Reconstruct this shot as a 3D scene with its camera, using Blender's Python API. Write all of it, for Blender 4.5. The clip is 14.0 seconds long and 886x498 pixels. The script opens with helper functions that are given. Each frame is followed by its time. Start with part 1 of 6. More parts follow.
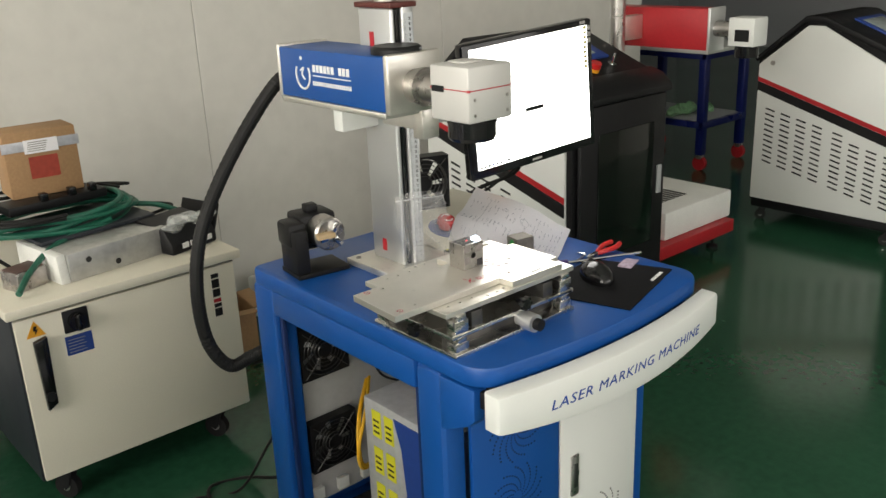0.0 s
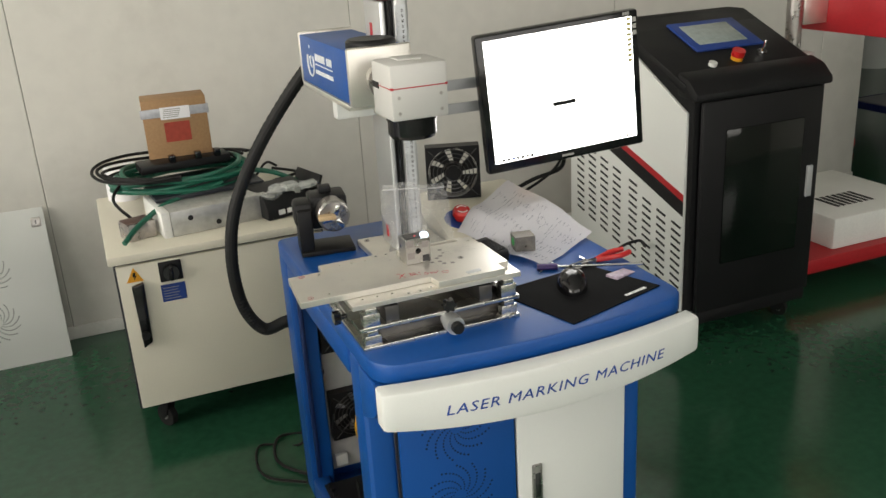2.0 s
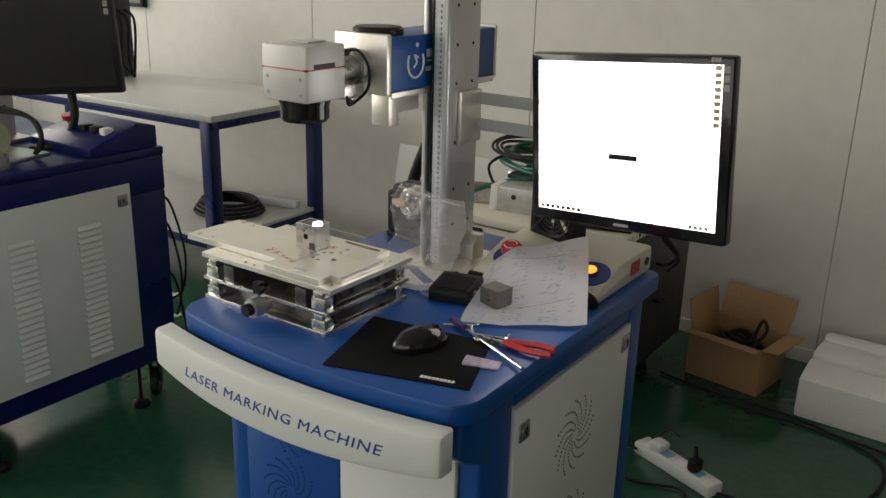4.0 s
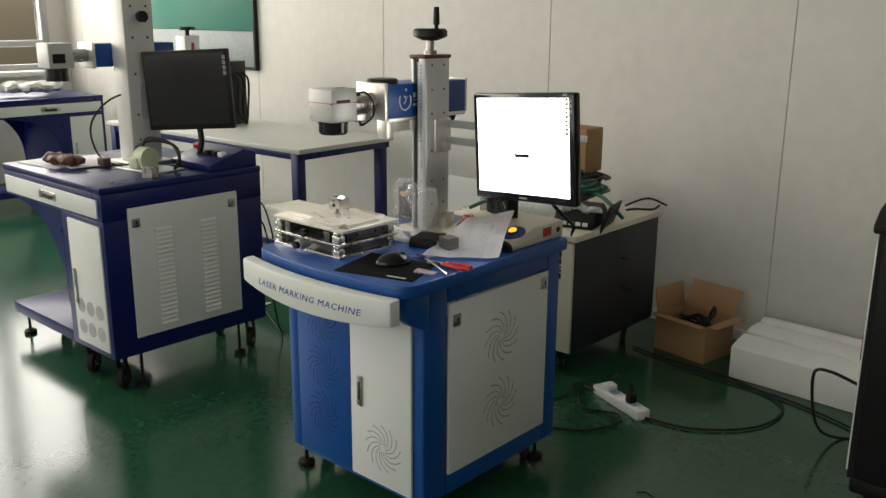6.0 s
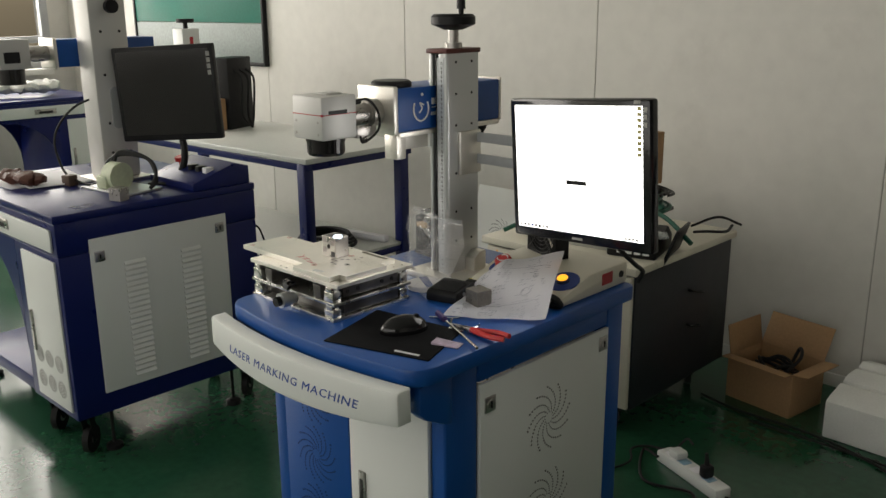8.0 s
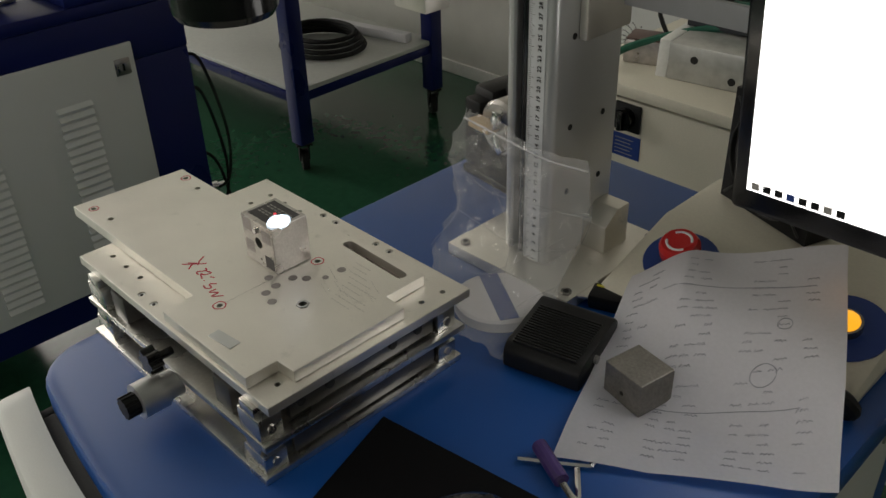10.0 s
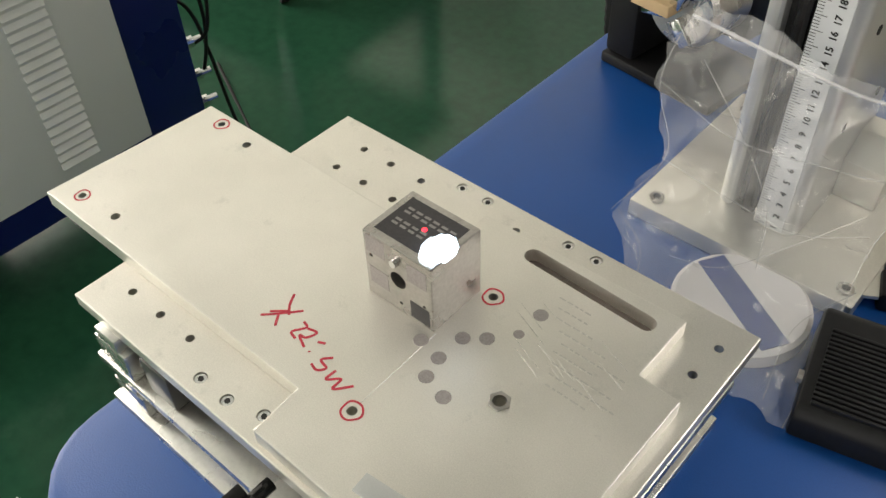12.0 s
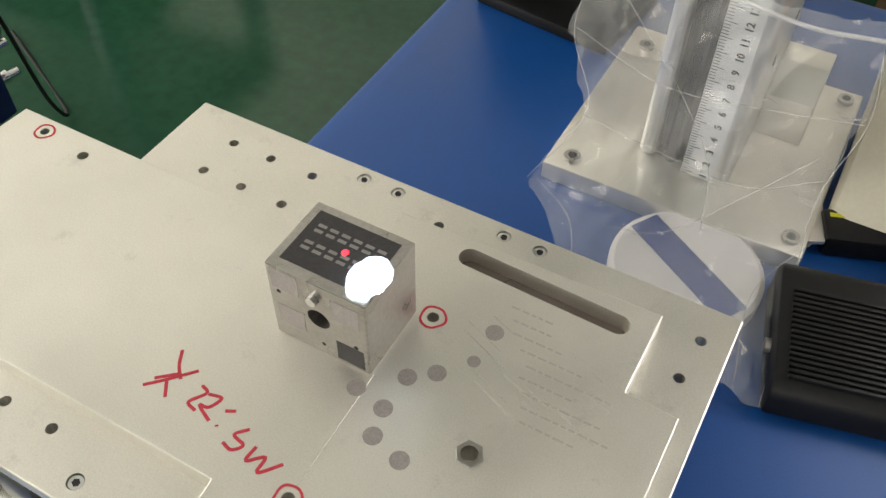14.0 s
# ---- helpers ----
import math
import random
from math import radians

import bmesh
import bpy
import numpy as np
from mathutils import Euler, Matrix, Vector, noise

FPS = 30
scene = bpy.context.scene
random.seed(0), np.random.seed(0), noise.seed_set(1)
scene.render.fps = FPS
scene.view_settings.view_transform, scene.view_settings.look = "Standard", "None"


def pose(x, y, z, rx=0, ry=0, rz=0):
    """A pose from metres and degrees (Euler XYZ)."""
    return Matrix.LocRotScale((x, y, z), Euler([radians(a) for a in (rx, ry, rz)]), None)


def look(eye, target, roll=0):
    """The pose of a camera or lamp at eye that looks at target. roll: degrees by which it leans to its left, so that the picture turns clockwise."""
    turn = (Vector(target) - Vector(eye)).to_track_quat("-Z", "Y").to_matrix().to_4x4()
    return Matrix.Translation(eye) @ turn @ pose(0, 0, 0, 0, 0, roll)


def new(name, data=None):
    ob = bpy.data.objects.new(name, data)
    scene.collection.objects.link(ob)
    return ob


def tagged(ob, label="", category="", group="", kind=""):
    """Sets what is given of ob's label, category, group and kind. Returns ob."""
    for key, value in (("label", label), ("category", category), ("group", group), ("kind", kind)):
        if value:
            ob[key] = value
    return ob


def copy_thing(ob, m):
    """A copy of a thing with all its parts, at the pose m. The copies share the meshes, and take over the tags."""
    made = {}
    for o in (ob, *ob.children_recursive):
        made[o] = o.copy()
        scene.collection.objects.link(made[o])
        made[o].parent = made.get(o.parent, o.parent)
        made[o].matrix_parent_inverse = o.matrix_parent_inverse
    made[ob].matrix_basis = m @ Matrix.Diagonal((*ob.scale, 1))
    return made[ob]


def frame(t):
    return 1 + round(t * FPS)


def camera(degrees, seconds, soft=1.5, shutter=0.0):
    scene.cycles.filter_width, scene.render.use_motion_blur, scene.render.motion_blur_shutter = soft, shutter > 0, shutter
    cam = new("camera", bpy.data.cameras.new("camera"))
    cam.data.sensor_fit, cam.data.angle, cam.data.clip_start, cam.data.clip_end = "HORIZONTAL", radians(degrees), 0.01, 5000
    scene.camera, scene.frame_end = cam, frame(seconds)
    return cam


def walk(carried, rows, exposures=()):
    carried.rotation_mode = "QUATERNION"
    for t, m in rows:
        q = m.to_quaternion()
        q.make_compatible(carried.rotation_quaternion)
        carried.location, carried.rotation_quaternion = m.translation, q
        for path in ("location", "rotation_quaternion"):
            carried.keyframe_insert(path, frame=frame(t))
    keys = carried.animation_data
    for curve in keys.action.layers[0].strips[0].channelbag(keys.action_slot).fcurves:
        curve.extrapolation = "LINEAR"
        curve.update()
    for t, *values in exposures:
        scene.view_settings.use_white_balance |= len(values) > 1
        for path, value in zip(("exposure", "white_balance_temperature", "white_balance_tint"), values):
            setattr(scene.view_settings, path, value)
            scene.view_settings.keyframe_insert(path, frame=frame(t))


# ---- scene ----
cam = camera(52.9, 14.0)
PATH = [
    (0, (-1.1, -1.0, 1.373), (0.129, 0.436, 0.719), -2.4),
    (0.5, (-1.064, -1.196, 1.414), (0.014, 0.379, 0.819), -1.1),
    (1, (-1.081, -1.375, 1.434), (-0.08, 0.241, 0.813), -2.6),
    (1.5, (-0.976, -1.399, 1.429), (-0.101, 0.291, 0.814), -5.0),
    (2, (-0.603, -1.301, 1.391), (0.081, 0.447, 0.702), -3.5),
    (2.2, (-0.461, -1.261, 1.381), (0.092, 0.541, 0.71), -5.0),
    (4.3, (1.064, -0.995, 1.331), (-0.088, 0.515, 0.703), 1.5),
    (4.5, (1.137, -1.026, 1.354), (-0.026, 0.481, 0.741), 1.0),
    (5, (1.369, -1.216, 1.352), (0.162, 0.201, 0.619), -0.2),
    (5.5, (1.634, -1.407, 1.355), (0.341, -0.013, 0.735), -0.1),
    (6, (1.78, -1.569, 1.389), (0.49, -0.13, 0.875), 0.4),
    (6.5, (1.795, -1.698, 1.39), (0.506, -0.263, 0.862), -0.8),
    (7, (1.724, -1.608, 1.379), (0.431, -0.173, 0.861), -1.1),
    (7.5, (1.57, -1.338, 1.383), (0.235, 0.054, 0.856), -0.2),
    (7.7, (1.499, -1.242, 1.379), (0.152, 0.142, 0.859), -0.5),
    (9.8, (0.537, -0.339, 1.266), (-0.663, 0.923, 0.283), -1.2),
    (10, (0.48, -0.27, 1.259), (-0.744, 0.903, 0.198), -1.7),
    (10.5, (0.365, -0.175, 1.228), (-0.875, 0.839, 0.03), -3.1),
    (11, (0.222, -0.165, 1.212), (-0.822, 0.955, -0.075), -1.2),
    (11.5, (0.136, -0.161, 1.198), (-0.82, 0.932, -0.178), -1.2),
    (12, (0.113, -0.134, 1.179), (-0.851, 0.905, -0.231), -2.3),
    (12.5, (0.062, -0.121, 1.159), (-0.689, 1.005, -0.313), 0.2),
    (13, (0.03, -0.113, 1.144), (-0.624, 1.051, -0.345), 0.6),
    (13.5, (0.025, -0.098, 1.141), (-0.603, 1.065, -0.36), 0.8),
    (14, (0.03, -0.087, 1.139), (-0.589, 1.068, -0.372), 1.1),
]
walk(cam, [(t, look(eye, target, roll)) for t, eye, target, roll in PATH], exposures=[(0, -0.98), (2.2, -1.04), (4.3, -1.7), (5.0, -1.53), (6.5, -1.46), (7.7, -1.58), (9.8, -2.3), (10.5, -1.42), (11.2, -0.98), (12, -0.86), (14, -0.86)])

# ---- light ----
ROOM_N, ROOM_S, ROOM_W, ROOM_E, CEIL = 2.062, -4.6, -5.75, 6.6, 3.6
world = bpy.data.worlds.new("sky")
scene.world = world
world.use_nodes = True
sky = world.node_tree.nodes.new("ShaderNodeTexSky")
sky.sky_type, sky.sun_disc, sky.sun_elevation, sky.sun_rotation = "NISHITA", False, radians(38), radians(250)
world.node_tree.links.new(sky.outputs[0], world.node_tree.nodes["Background"].inputs[0])
world.node_tree.nodes["Background"].inputs[1].default_value = 0.1


def window_light(name, eye, target, w, h, watts, colour):
    lamp = bpy.data.lights.new(name, "AREA")
    lamp.shape, lamp.size, lamp.size_y, lamp.energy, lamp.color = "RECTANGLE", w, h, watts, colour
    ob = new(name, lamp)
    ob.matrix_world = look(eye, target)
    return ob


window_light("window_light_west", (ROOM_W - 0.02, -1.25, 2.1), (0, -1.25, 2.1), 6.2, 2.4, 860, (1.0, 0.94, 0.85))
window_light("window_light_south", (0.6, ROOM_S - 0.02, 1.95), (0.6, 0, 1.95), 6.6, 1.7, 200, (1.0, 0.94, 0.855))

# ---- materials ----


def mat(name, colour, rough=0.5, metal=0.0, vary=0.12, fine=60.0, coarse=4.0, bump=0.05, coat=0.0, stain=None, spec=0.5, island=0.0, stretch=(1, 1, 1)):
    m = bpy.data.materials.new(name)
    m.use_nodes = True
    n, l = m.node_tree.nodes, m.node_tree.links
    p = n["Principled BSDF"]
    p.inputs["Metallic"].default_value, p.inputs["Coat Weight"].default_value = metal, coat
    p.inputs["Specular IOR Level"].default_value = spec
    co = n.new("ShaderNodeTexCoord")
    mp = n.new("ShaderNodeMapping")
    mp.inputs["Scale"].default_value = stretch
    l.new(co.outputs["Object"], mp.inputs[0])
    a, b = n.new("ShaderNodeTexNoise"), n.new("ShaderNodeTexNoise")
    for t, s, d in ((a, coarse, 4), (b, fine, 3)):
        t.inputs["Scale"].default_value, t.inputs["Detail"].default_value = s, d
        l.new(mp.outputs[0], t.inputs["Vector"])
    mul = n.new("ShaderNodeMath")
    mul.operation = "ADD"
    l.new(a.outputs[0], mul.inputs[0])
    l.new(b.outputs[0], mul.inputs[1])
    rng = n.new("ShaderNodeMapRange")
    rng.inputs[1].default_value, rng.inputs[2].default_value = 0.7, 1.3
    rng.inputs[3].default_value, rng.inputs[4].default_value = 1 - vary, 1 + vary
    l.new(mul.outputs[0], rng.inputs[0])
    mix = n.new("ShaderNodeMix")
    mix.data_type, mix.blend_type = "RGBA", "MULTIPLY"
    mix.inputs[0].default_value = 1
    mix.inputs[6].default_value = (*colour, 1)
    l.new(rng.outputs[0], mix.inputs[7])
    out = mix.outputs[2]
    if stain:
        col, scale, lo, hi = stain
        s = n.new("ShaderNodeTexNoise")
        s.inputs["Scale"].default_value, s.inputs["Detail"].default_value = scale, 6
        s.inputs["Roughness"].default_value = 0.7
        l.new(mp.outputs[0], s.inputs["Vector"])
        r = n.new("ShaderNodeMapRange")
        r.inputs[1].default_value, r.inputs[2].default_value = lo, hi
        l.new(s.outputs[0], r.inputs[0])
        m2 = n.new("ShaderNodeMix")
        m2.data_type = "RGBA"
        l.new(r.outputs[0], m2.inputs[0])
        l.new(out, m2.inputs[6])
        m2.inputs[7].default_value = (*col, 1)
        out = m2.outputs[2]
    l.new(out, p.inputs["Base Color"])
    rr = n.new("ShaderNodeMapRange")
    rr.inputs[1].default_value, rr.inputs[2].default_value = 0.3, 0.7
    rr.inputs[3].default_value, rr.inputs[4].default_value = max(0.02, rough * 0.8), min(1, rough * 1.2)
    l.new(a.outputs[0], rr.inputs[0])
    l.new(rr.outputs[0], p.inputs["Roughness"])
    if bump:
        bp = n.new("ShaderNodeBump")
        bp.inputs["Strength"].default_value, bp.inputs["Distance"].default_value = bump, 0.002
        l.new(b.outputs[0], bp.inputs["Height"])
        l.new(bp.outputs[0], p.inputs["Normal"])
    return m


def glow(name, colour, strength):
    m = bpy.data.materials.new(name)
    m.use_nodes = True
    p = m.node_tree.nodes["Principled BSDF"]
    p.inputs["Base Color"].default_value = (*[c * 0.1 for c in colour], 1)
    p.inputs["Emission Color"].default_value = (*colour, 1)
    p.inputs["Emission Strength"].default_value = strength
    p.inputs["Roughness"].default_value = 0.3
    return m


def clear(name, colour, rough, alpha):
    m = bpy.data.materials.new(name)
    m.use_nodes = True
    p = m.node_tree.nodes["Principled BSDF"]
    p.inputs["Base Color"].default_value = (*colour, 1)
    p.inputs["Roughness"].default_value, p.inputs["Alpha"].default_value = rough, alpha
    p.inputs["Specular IOR Level"].default_value = 0.8
    return m


FLOOR = mat("green_epoxy_floor", (0.020, 0.080, 0.042), 0.165, vary=0.18, fine=35, coarse=1.3, bump=0.02, spec=0.55, stain=((0.05, 0.12, 0.08), 2.5, 0.62, 0.85))
WALL = mat("painted_wall_panel", (0.66, 0.645, 0.60), 0.5, vary=0.05, fine=14, coarse=0.9, bump=0.02, stain=((0.54, 0.52, 0.475), 1.3, 0.56, 0.85))
WALL_FAR = mat("far_grey_wall", (0.42, 0.43, 0.45), 0.6, vary=0.05, coarse=0.8)
CEILING = mat("ceiling_paint", (0.7, 0.7, 0.68), 0.8, vary=0.03)
SEAM = mat("panel_joint", (0.3, 0.29, 0.27), 0.8)
SKIRT = mat("skirting_metal", (0.72, 0.71, 0.68), 0.35, vary=0.06)
BLUE = mat("blue_powder_coat", (0.004, 0.072, 0.31), 0.40, vary=0.08, fine=900, coarse=5, bump=0.10)
NAVY = mat("navy_powder_coat", (0.006, 0.012, 0.105), 0.32, vary=0.08, fine=700, coarse=5, bump=0.08, spec=0.35)
WHITE = mat("white_powder_coat", (0.74, 0.755, 0.73), 0.4, vary=0.04, fine=800, coarse=3, bump=0.06)
CREAM = mat("cream_steel_paint", (0.72, 0.68, 0.565), 0.4, vary=0.05, fine=300, coarse=3, bump=0.04, stain=((0.30, 0.26, 0.20), 5.0, 0.70, 0.85))
CHARCOAL = mat("charcoal_steel_paint", (0.016, 0.019, 0.026), 0.45, vary=0.2, fine=80, coarse=3, stain=((0.3, 0.3, 0.3), 14.0, 0.74, 0.8))
BLACK = mat("black_plastic", (0.009, 0.009, 0.010), 0.45, vary=0.25, fine=200, coarse=6, spec=0.3)
BLACKGLOSS = mat("black_gloss_plastic", (0.008, 0.008, 0.009), 0.14, vary=0.2)
BLACKPAINT = mat("black_powder_coat", (0.009, 0.009, 0.010), 0.5, vary=0.2, fine=700, coarse=4, bump=0.12, spec=0.25)
RUBBER = mat("black_rubber", (0.010, 0.010, 0.010), 0.6, vary=0.25, spec=0.3)
CLOTH = mat("black_cloth", (0.008, 0.008, 0.009), 0.95, vary=0.3, fine=1500, bump=0.3, spec=0.1)
ALU = mat("anodised_aluminium", (0.80, 0.772, 0.715), 0.38, metal=0.9, vary=0.09, fine=1400, coarse=14, bump=0.09, stain=((0.50, 0.49, 0.45), 38.0, 0.60, 0.88))
ALUW = mat("bead_blasted_aluminium", (0.62, 0.63, 0.63), 0.36, metal=0.75, vary=0.03, fine=1200, coarse=6, bump=0.05)
STEEL = mat("machined_steel", (0.46, 0.44, 0.42), 0.3, metal=0.95, vary=0.12, fine=500, coarse=40, bump=0.06)
DARKHOLE = mat("dark_hole", (0.012, 0.012, 0.012), 0.7, vary=0.2)
CHROME = mat("polished_steel", (0.72, 0.72, 0.72), 0.12, metal=1.0, vary=0.05)
RED = mat("red_paint", (0.42, 0.015, 0.022), 0.4, vary=0.08)
REDPLASTIC = mat("red_plastic", (0.55, 0.02, 0.02), 0.3, vary=0.06)
REDINK = mat("red_marker_ink", (0.55, 0.03, 0.06), 0.6, vary=0.3, fine=900)
HEADGREY = mat("light_grey_cast_metal", (0.62, 0.61, 0.59), 0.45, metal=0.2, vary=0.05, fine=900, bump=0.08)
PAPER = mat("white_paper", (0.86, 0.85, 0.88), 0.85, vary=0.03, fine=300)
INK = mat("pen_ink", (0.10, 0.10, 0.14), 0.8)
CARD = mat("brown_cardboard", (0.36, 0.215, 0.105), 0.8, vary=0.12, fine=120, coarse=6, bump=0.1)
FOAM = mat("white_foam", (0.80, 0.80, 0.77), 0.85, vary=0.05, fine=160, coarse=10, bump=0.5)
YELLOW = mat("yellow_label", (0.70, 0.66, 0.03), 0.5, vary=0.06)
WARN = mat("orange_warning_label", (0.80, 0.36, 0.02), 0.5, vary=0.06)
LABELBLUE = mat("blue_label", (0.015, 0.05, 0.25), 0.5, vary=0.08)
GREENHOSE = mat("green_cable", (0.012, 0.12, 0.075), 0.4, vary=0.2)
TABLETOP = mat("pale_laminate", (0.62, 0.63, 0.60), 0.35, vary=0.05, coarse=4)
TEXTBLUE = mat("blue_lettering", (0.01, 0.055, 0.30), 0.5)
TEXTWHITE = mat("white_lettering", (0.8, 0.8, 0.8), 0.5)
GREYBAR = mat("grey_lettering", (0.35, 0.34, 0.32), 0.6)
SOOT = mat("burnt_marking", (0.035, 0.032, 0.035), 0.5, vary=0.3, fine=600)
ENGRAVE = mat("engraved_marking", (0.33, 0.30, 0.29), 0.5, metal=0.3, vary=0.25, fine=900)
SCREEN = glow("lit_screen", (1.0, 0.97, 0.92), 11.0)
AMBER = glow("amber_lamp", (1.0, 0.42, 0.02), 5.0)
SPARK = glow("laser_spark", (0.72, 0.86, 1.0), 9.0)
LED = glow("red_led", (1.0, 0.03, 0.05), 6.0)
BAG = clear("clear_plastic_film", (0.9, 0.9, 0.9), 0.07, 0.22)
GLASSFILM = clear("protective_film", (0.85, 0.88, 0.85), 0.15, 0.3)
SMOKED = mat("smoked_window", (0.004, 0.006, 0.005), 0.08, vary=0.2)
BOARDGREEN = mat("green_chalkboard", (0.03, 0.20, 0.15), 0.6, vary=0.12, coarse=3)
BOARDWHITE = mat("board_strip", (0.30, 0.34, 0.33), 0.5, vary=0.2, coarse=5)
LEATHER = mat("brown_leather", (0.10, 0.035, 0.02), 0.55, vary=0.25, fine=200, bump=0.3)
PINKPLASTIC = mat("milky_plastic", (0.72, 0.70, 0.72), 0.35, vary=0.04)
GREYFRAME = mat("grey_frame", (0.40, 0.41, 0.42), 0.4, vary=0.05)
LEAF = mat("leaf_green", (0.03, 0.09, 0.02), 0.5, vary=0.3)

# ---- building helpers ----


def box(bm, x0, x1, y0, y1, z0, z1, bev=0.0, seg=2, m=None):
    t = bmesh.new()
    bmesh.ops.create_cube(t, size=1)
    for v in t.verts:
        v.co = Vector((x0 + (x1 - x0) * (v.co.x + 0.5), y0 + (y1 - y0) * (v.co.y + 0.5), z0 + (z1 - z0) * (v.co.z + 0.5)))
    if bev > 0:
        bmesh.ops.bevel(t, geom=t.edges[:], offset=bev, segments=seg, profile=0.5, affect="EDGES")
    return join(bm, t, m)


def join(bm, t, m=None):
    if m is not None:
        bmesh.ops.transform(t, matrix=m, verts=t.verts[:])
    me = bpy.data.meshes.new("tmp")
    t.to_mesh(me)
    t.free()
    bm.from_mesh(me)
    bpy.data.meshes.remove(me)
    return bm


def cyl(bm, p0, p1, r, seg=20, r2=None, m=None):
    p0, p1 = Vector(p0), Vector(p1)
    d = p1 - p0
    t = bmesh.new()
    bmesh.ops.create_cone(t, cap_ends=True, segments=seg, radius1=r, radius2=r if r2 is None else r2, depth=d.length)
    bmesh.ops.transform(t, matrix=Matrix.Translation((p0 + p1) / 2) @ d.to_track_quat("Z", "Y").to_matrix().to_4x4(), verts=t.verts[:])
    return join(bm, t, m)


def ball(bm, c, r, scale=(1, 1, 1), seg=16, m=None):
    t = bmesh.new()
    bmesh.ops.create_uvsphere(t, u_segments=seg, v_segments=seg // 2, radius=r)
    for v in t.verts:
        v.co = Vector(c) + Vector((v.co.x * scale[0], v.co.y * scale[1], v.co.z * scale[2]))
    return join(bm, t, m)


def prism(bm, outline, axis, a, b, bev=0.0, m=None):
    """An outline in two coordinates, pulled along the third axis from a to b."""
    def at(p, w):
        return {"x": (w, p[0], p[1]), "y": (p[0], w, p[1]), "z": (p[0], p[1], w)}[axis]
    t = bmesh.new()
    lo = [t.verts.new(at(p, a)) for p in outline]
    hi = [t.verts.new(at(p, b)) for p in outline]
    t.faces.new(lo)
    t.faces.new(hi)
    for i in range(len(lo)):
        j = (i + 1) % len(lo)
        t.faces.new((lo[i], lo[j], hi[j], hi[i]))
    bmesh.ops.recalc_face_normals(t, faces=t.faces[:])
    if bev > 0:
        sharp = [e for e in t.edges if e.calc_face_angle(0) > 0.6]
        bmesh.ops.bevel(t, geom=sharp, offset=bev, segments=2, profile=0.5, affect="EDGES")
    return join(bm, t, m)


def smooth_line(points, steps=8):
    pts = [Vector(p) for p in points]
    pts = [pts[0] * 2 - pts[1]] + pts + [pts[-1] * 2 - pts[-2]]
    out = []
    for i in range(1, len(pts) - 2):
        p0, p1, p2, p3 = pts[i - 1:i + 3]
        for k in range(steps):
            t = k / steps
            out.append(0.5 * ((2 * p1) + (p2 - p0) * t + (2 * p0 - 5 * p1 + 4 * p2 - p3) * t * t + (3 * p1 - p0 - 3 * p2 + p3) * t ** 3))
    out.append(pts[-2])
    return out


def tube(bm, points, r, seg=8, steps=8, ribs=0.0, m=None):
    line = smooth_line(points, steps)
    t = bmesh.new()
    rings = []
    side = Vector((0, 0, 1))
    for i, p in enumerate(line):
        d = (line[min(i + 1, len(line) - 1)] - line[max(i - 1, 0)]).normalized()
        side = side - d * side.dot(d)
        side = side.normalized() if side.length > 1e-4 else d.orthogonal().normalized()
        up = d.cross(side)
        rr = r * (1 + (ribs if i % 2 else -ribs))
        rings.append([t.verts.new(p + (side * math.cos(2 * math.pi * k / seg) + up * math.sin(2 * math.pi * k / seg)) * rr) for k in range(seg)])
    for a, b in zip(rings, rings[1:]):
        for k in range(seg):
            t.faces.new((a[k], a[(k + 1) % seg], b[(k + 1) % seg], b[k]))
    t.faces.new(rings[0][::-1])
    t.faces.new(rings[-1])
    return join(bm, t, m)


def ring(bm, c, r, width, n, normal="z", thick=0.0006, seg=28, wob=0.0):
    """A flat raised ring."""
    t = bmesh.new()
    vs = []
    for k in range(seg):
        a = 2 * math.pi * k / seg
        w = 1 + wob * math.sin(3 * a + 1) + wob * 0.6 * math.cos(5 * a)
        row = []
        for rad, h in ((r - width / 2, 0), (r - width / 2, thick), (r + width / 2, thick), (r + width / 2, 0)):
            row.append(t.verts.new((math.cos(a) * rad * w, math.sin(a) * rad * w, h)))
        vs.append(row)
    for k in range(seg):
        a, b = vs[k], vs[(k + 1) % seg]
        for i in range(4):
            t.faces.new((a[i], a[(i + 1) % 4], b[(i + 1) % 4], b[i]))
    bmesh.ops.recalc_face_normals(t, faces=t.faces[:])
    turn = {"z": Matrix(), "y": pose(0, 0, 0, 90, 0, 0), "-x": pose(0, 0, 0, 0, -90, 0), "x": pose(0, 0, 0, 0, 90, 0)}[normal]
    return join(bm, t, Matrix.Translation(c) @ turn)


def mesh_of(name, bm, material, angle=24):
    me = bpy.data.meshes.new(name)
    bm.to_mesh(me)
    bm.free()
    for p in me.polygons:
        p.use_smooth = True
    me.set_sharp_from_angle(angle=radians(angle))
    me.materials.append(material)
    return me


def part(name, bm, material, parent, label=""):
    ob = new(name, mesh_of(name, bm, material))
    ob.parent = parent
    return tagged(ob, label)


def thing(name, label, category, m=None, group="", kind=""):
    ob = new(name)
    ob.empty_display_size = 0.05
    if m is not None:
        ob.matrix_basis = m
    return tagged(ob, label, category, group, kind)


def solid(name, bm, material, label, category, m=None, group="", kind=""):
    ob = new(name, mesh_of(name, bm, material))
    if m is not None:
        ob.matrix_basis = m
    return tagged(ob, label, category, group, kind)


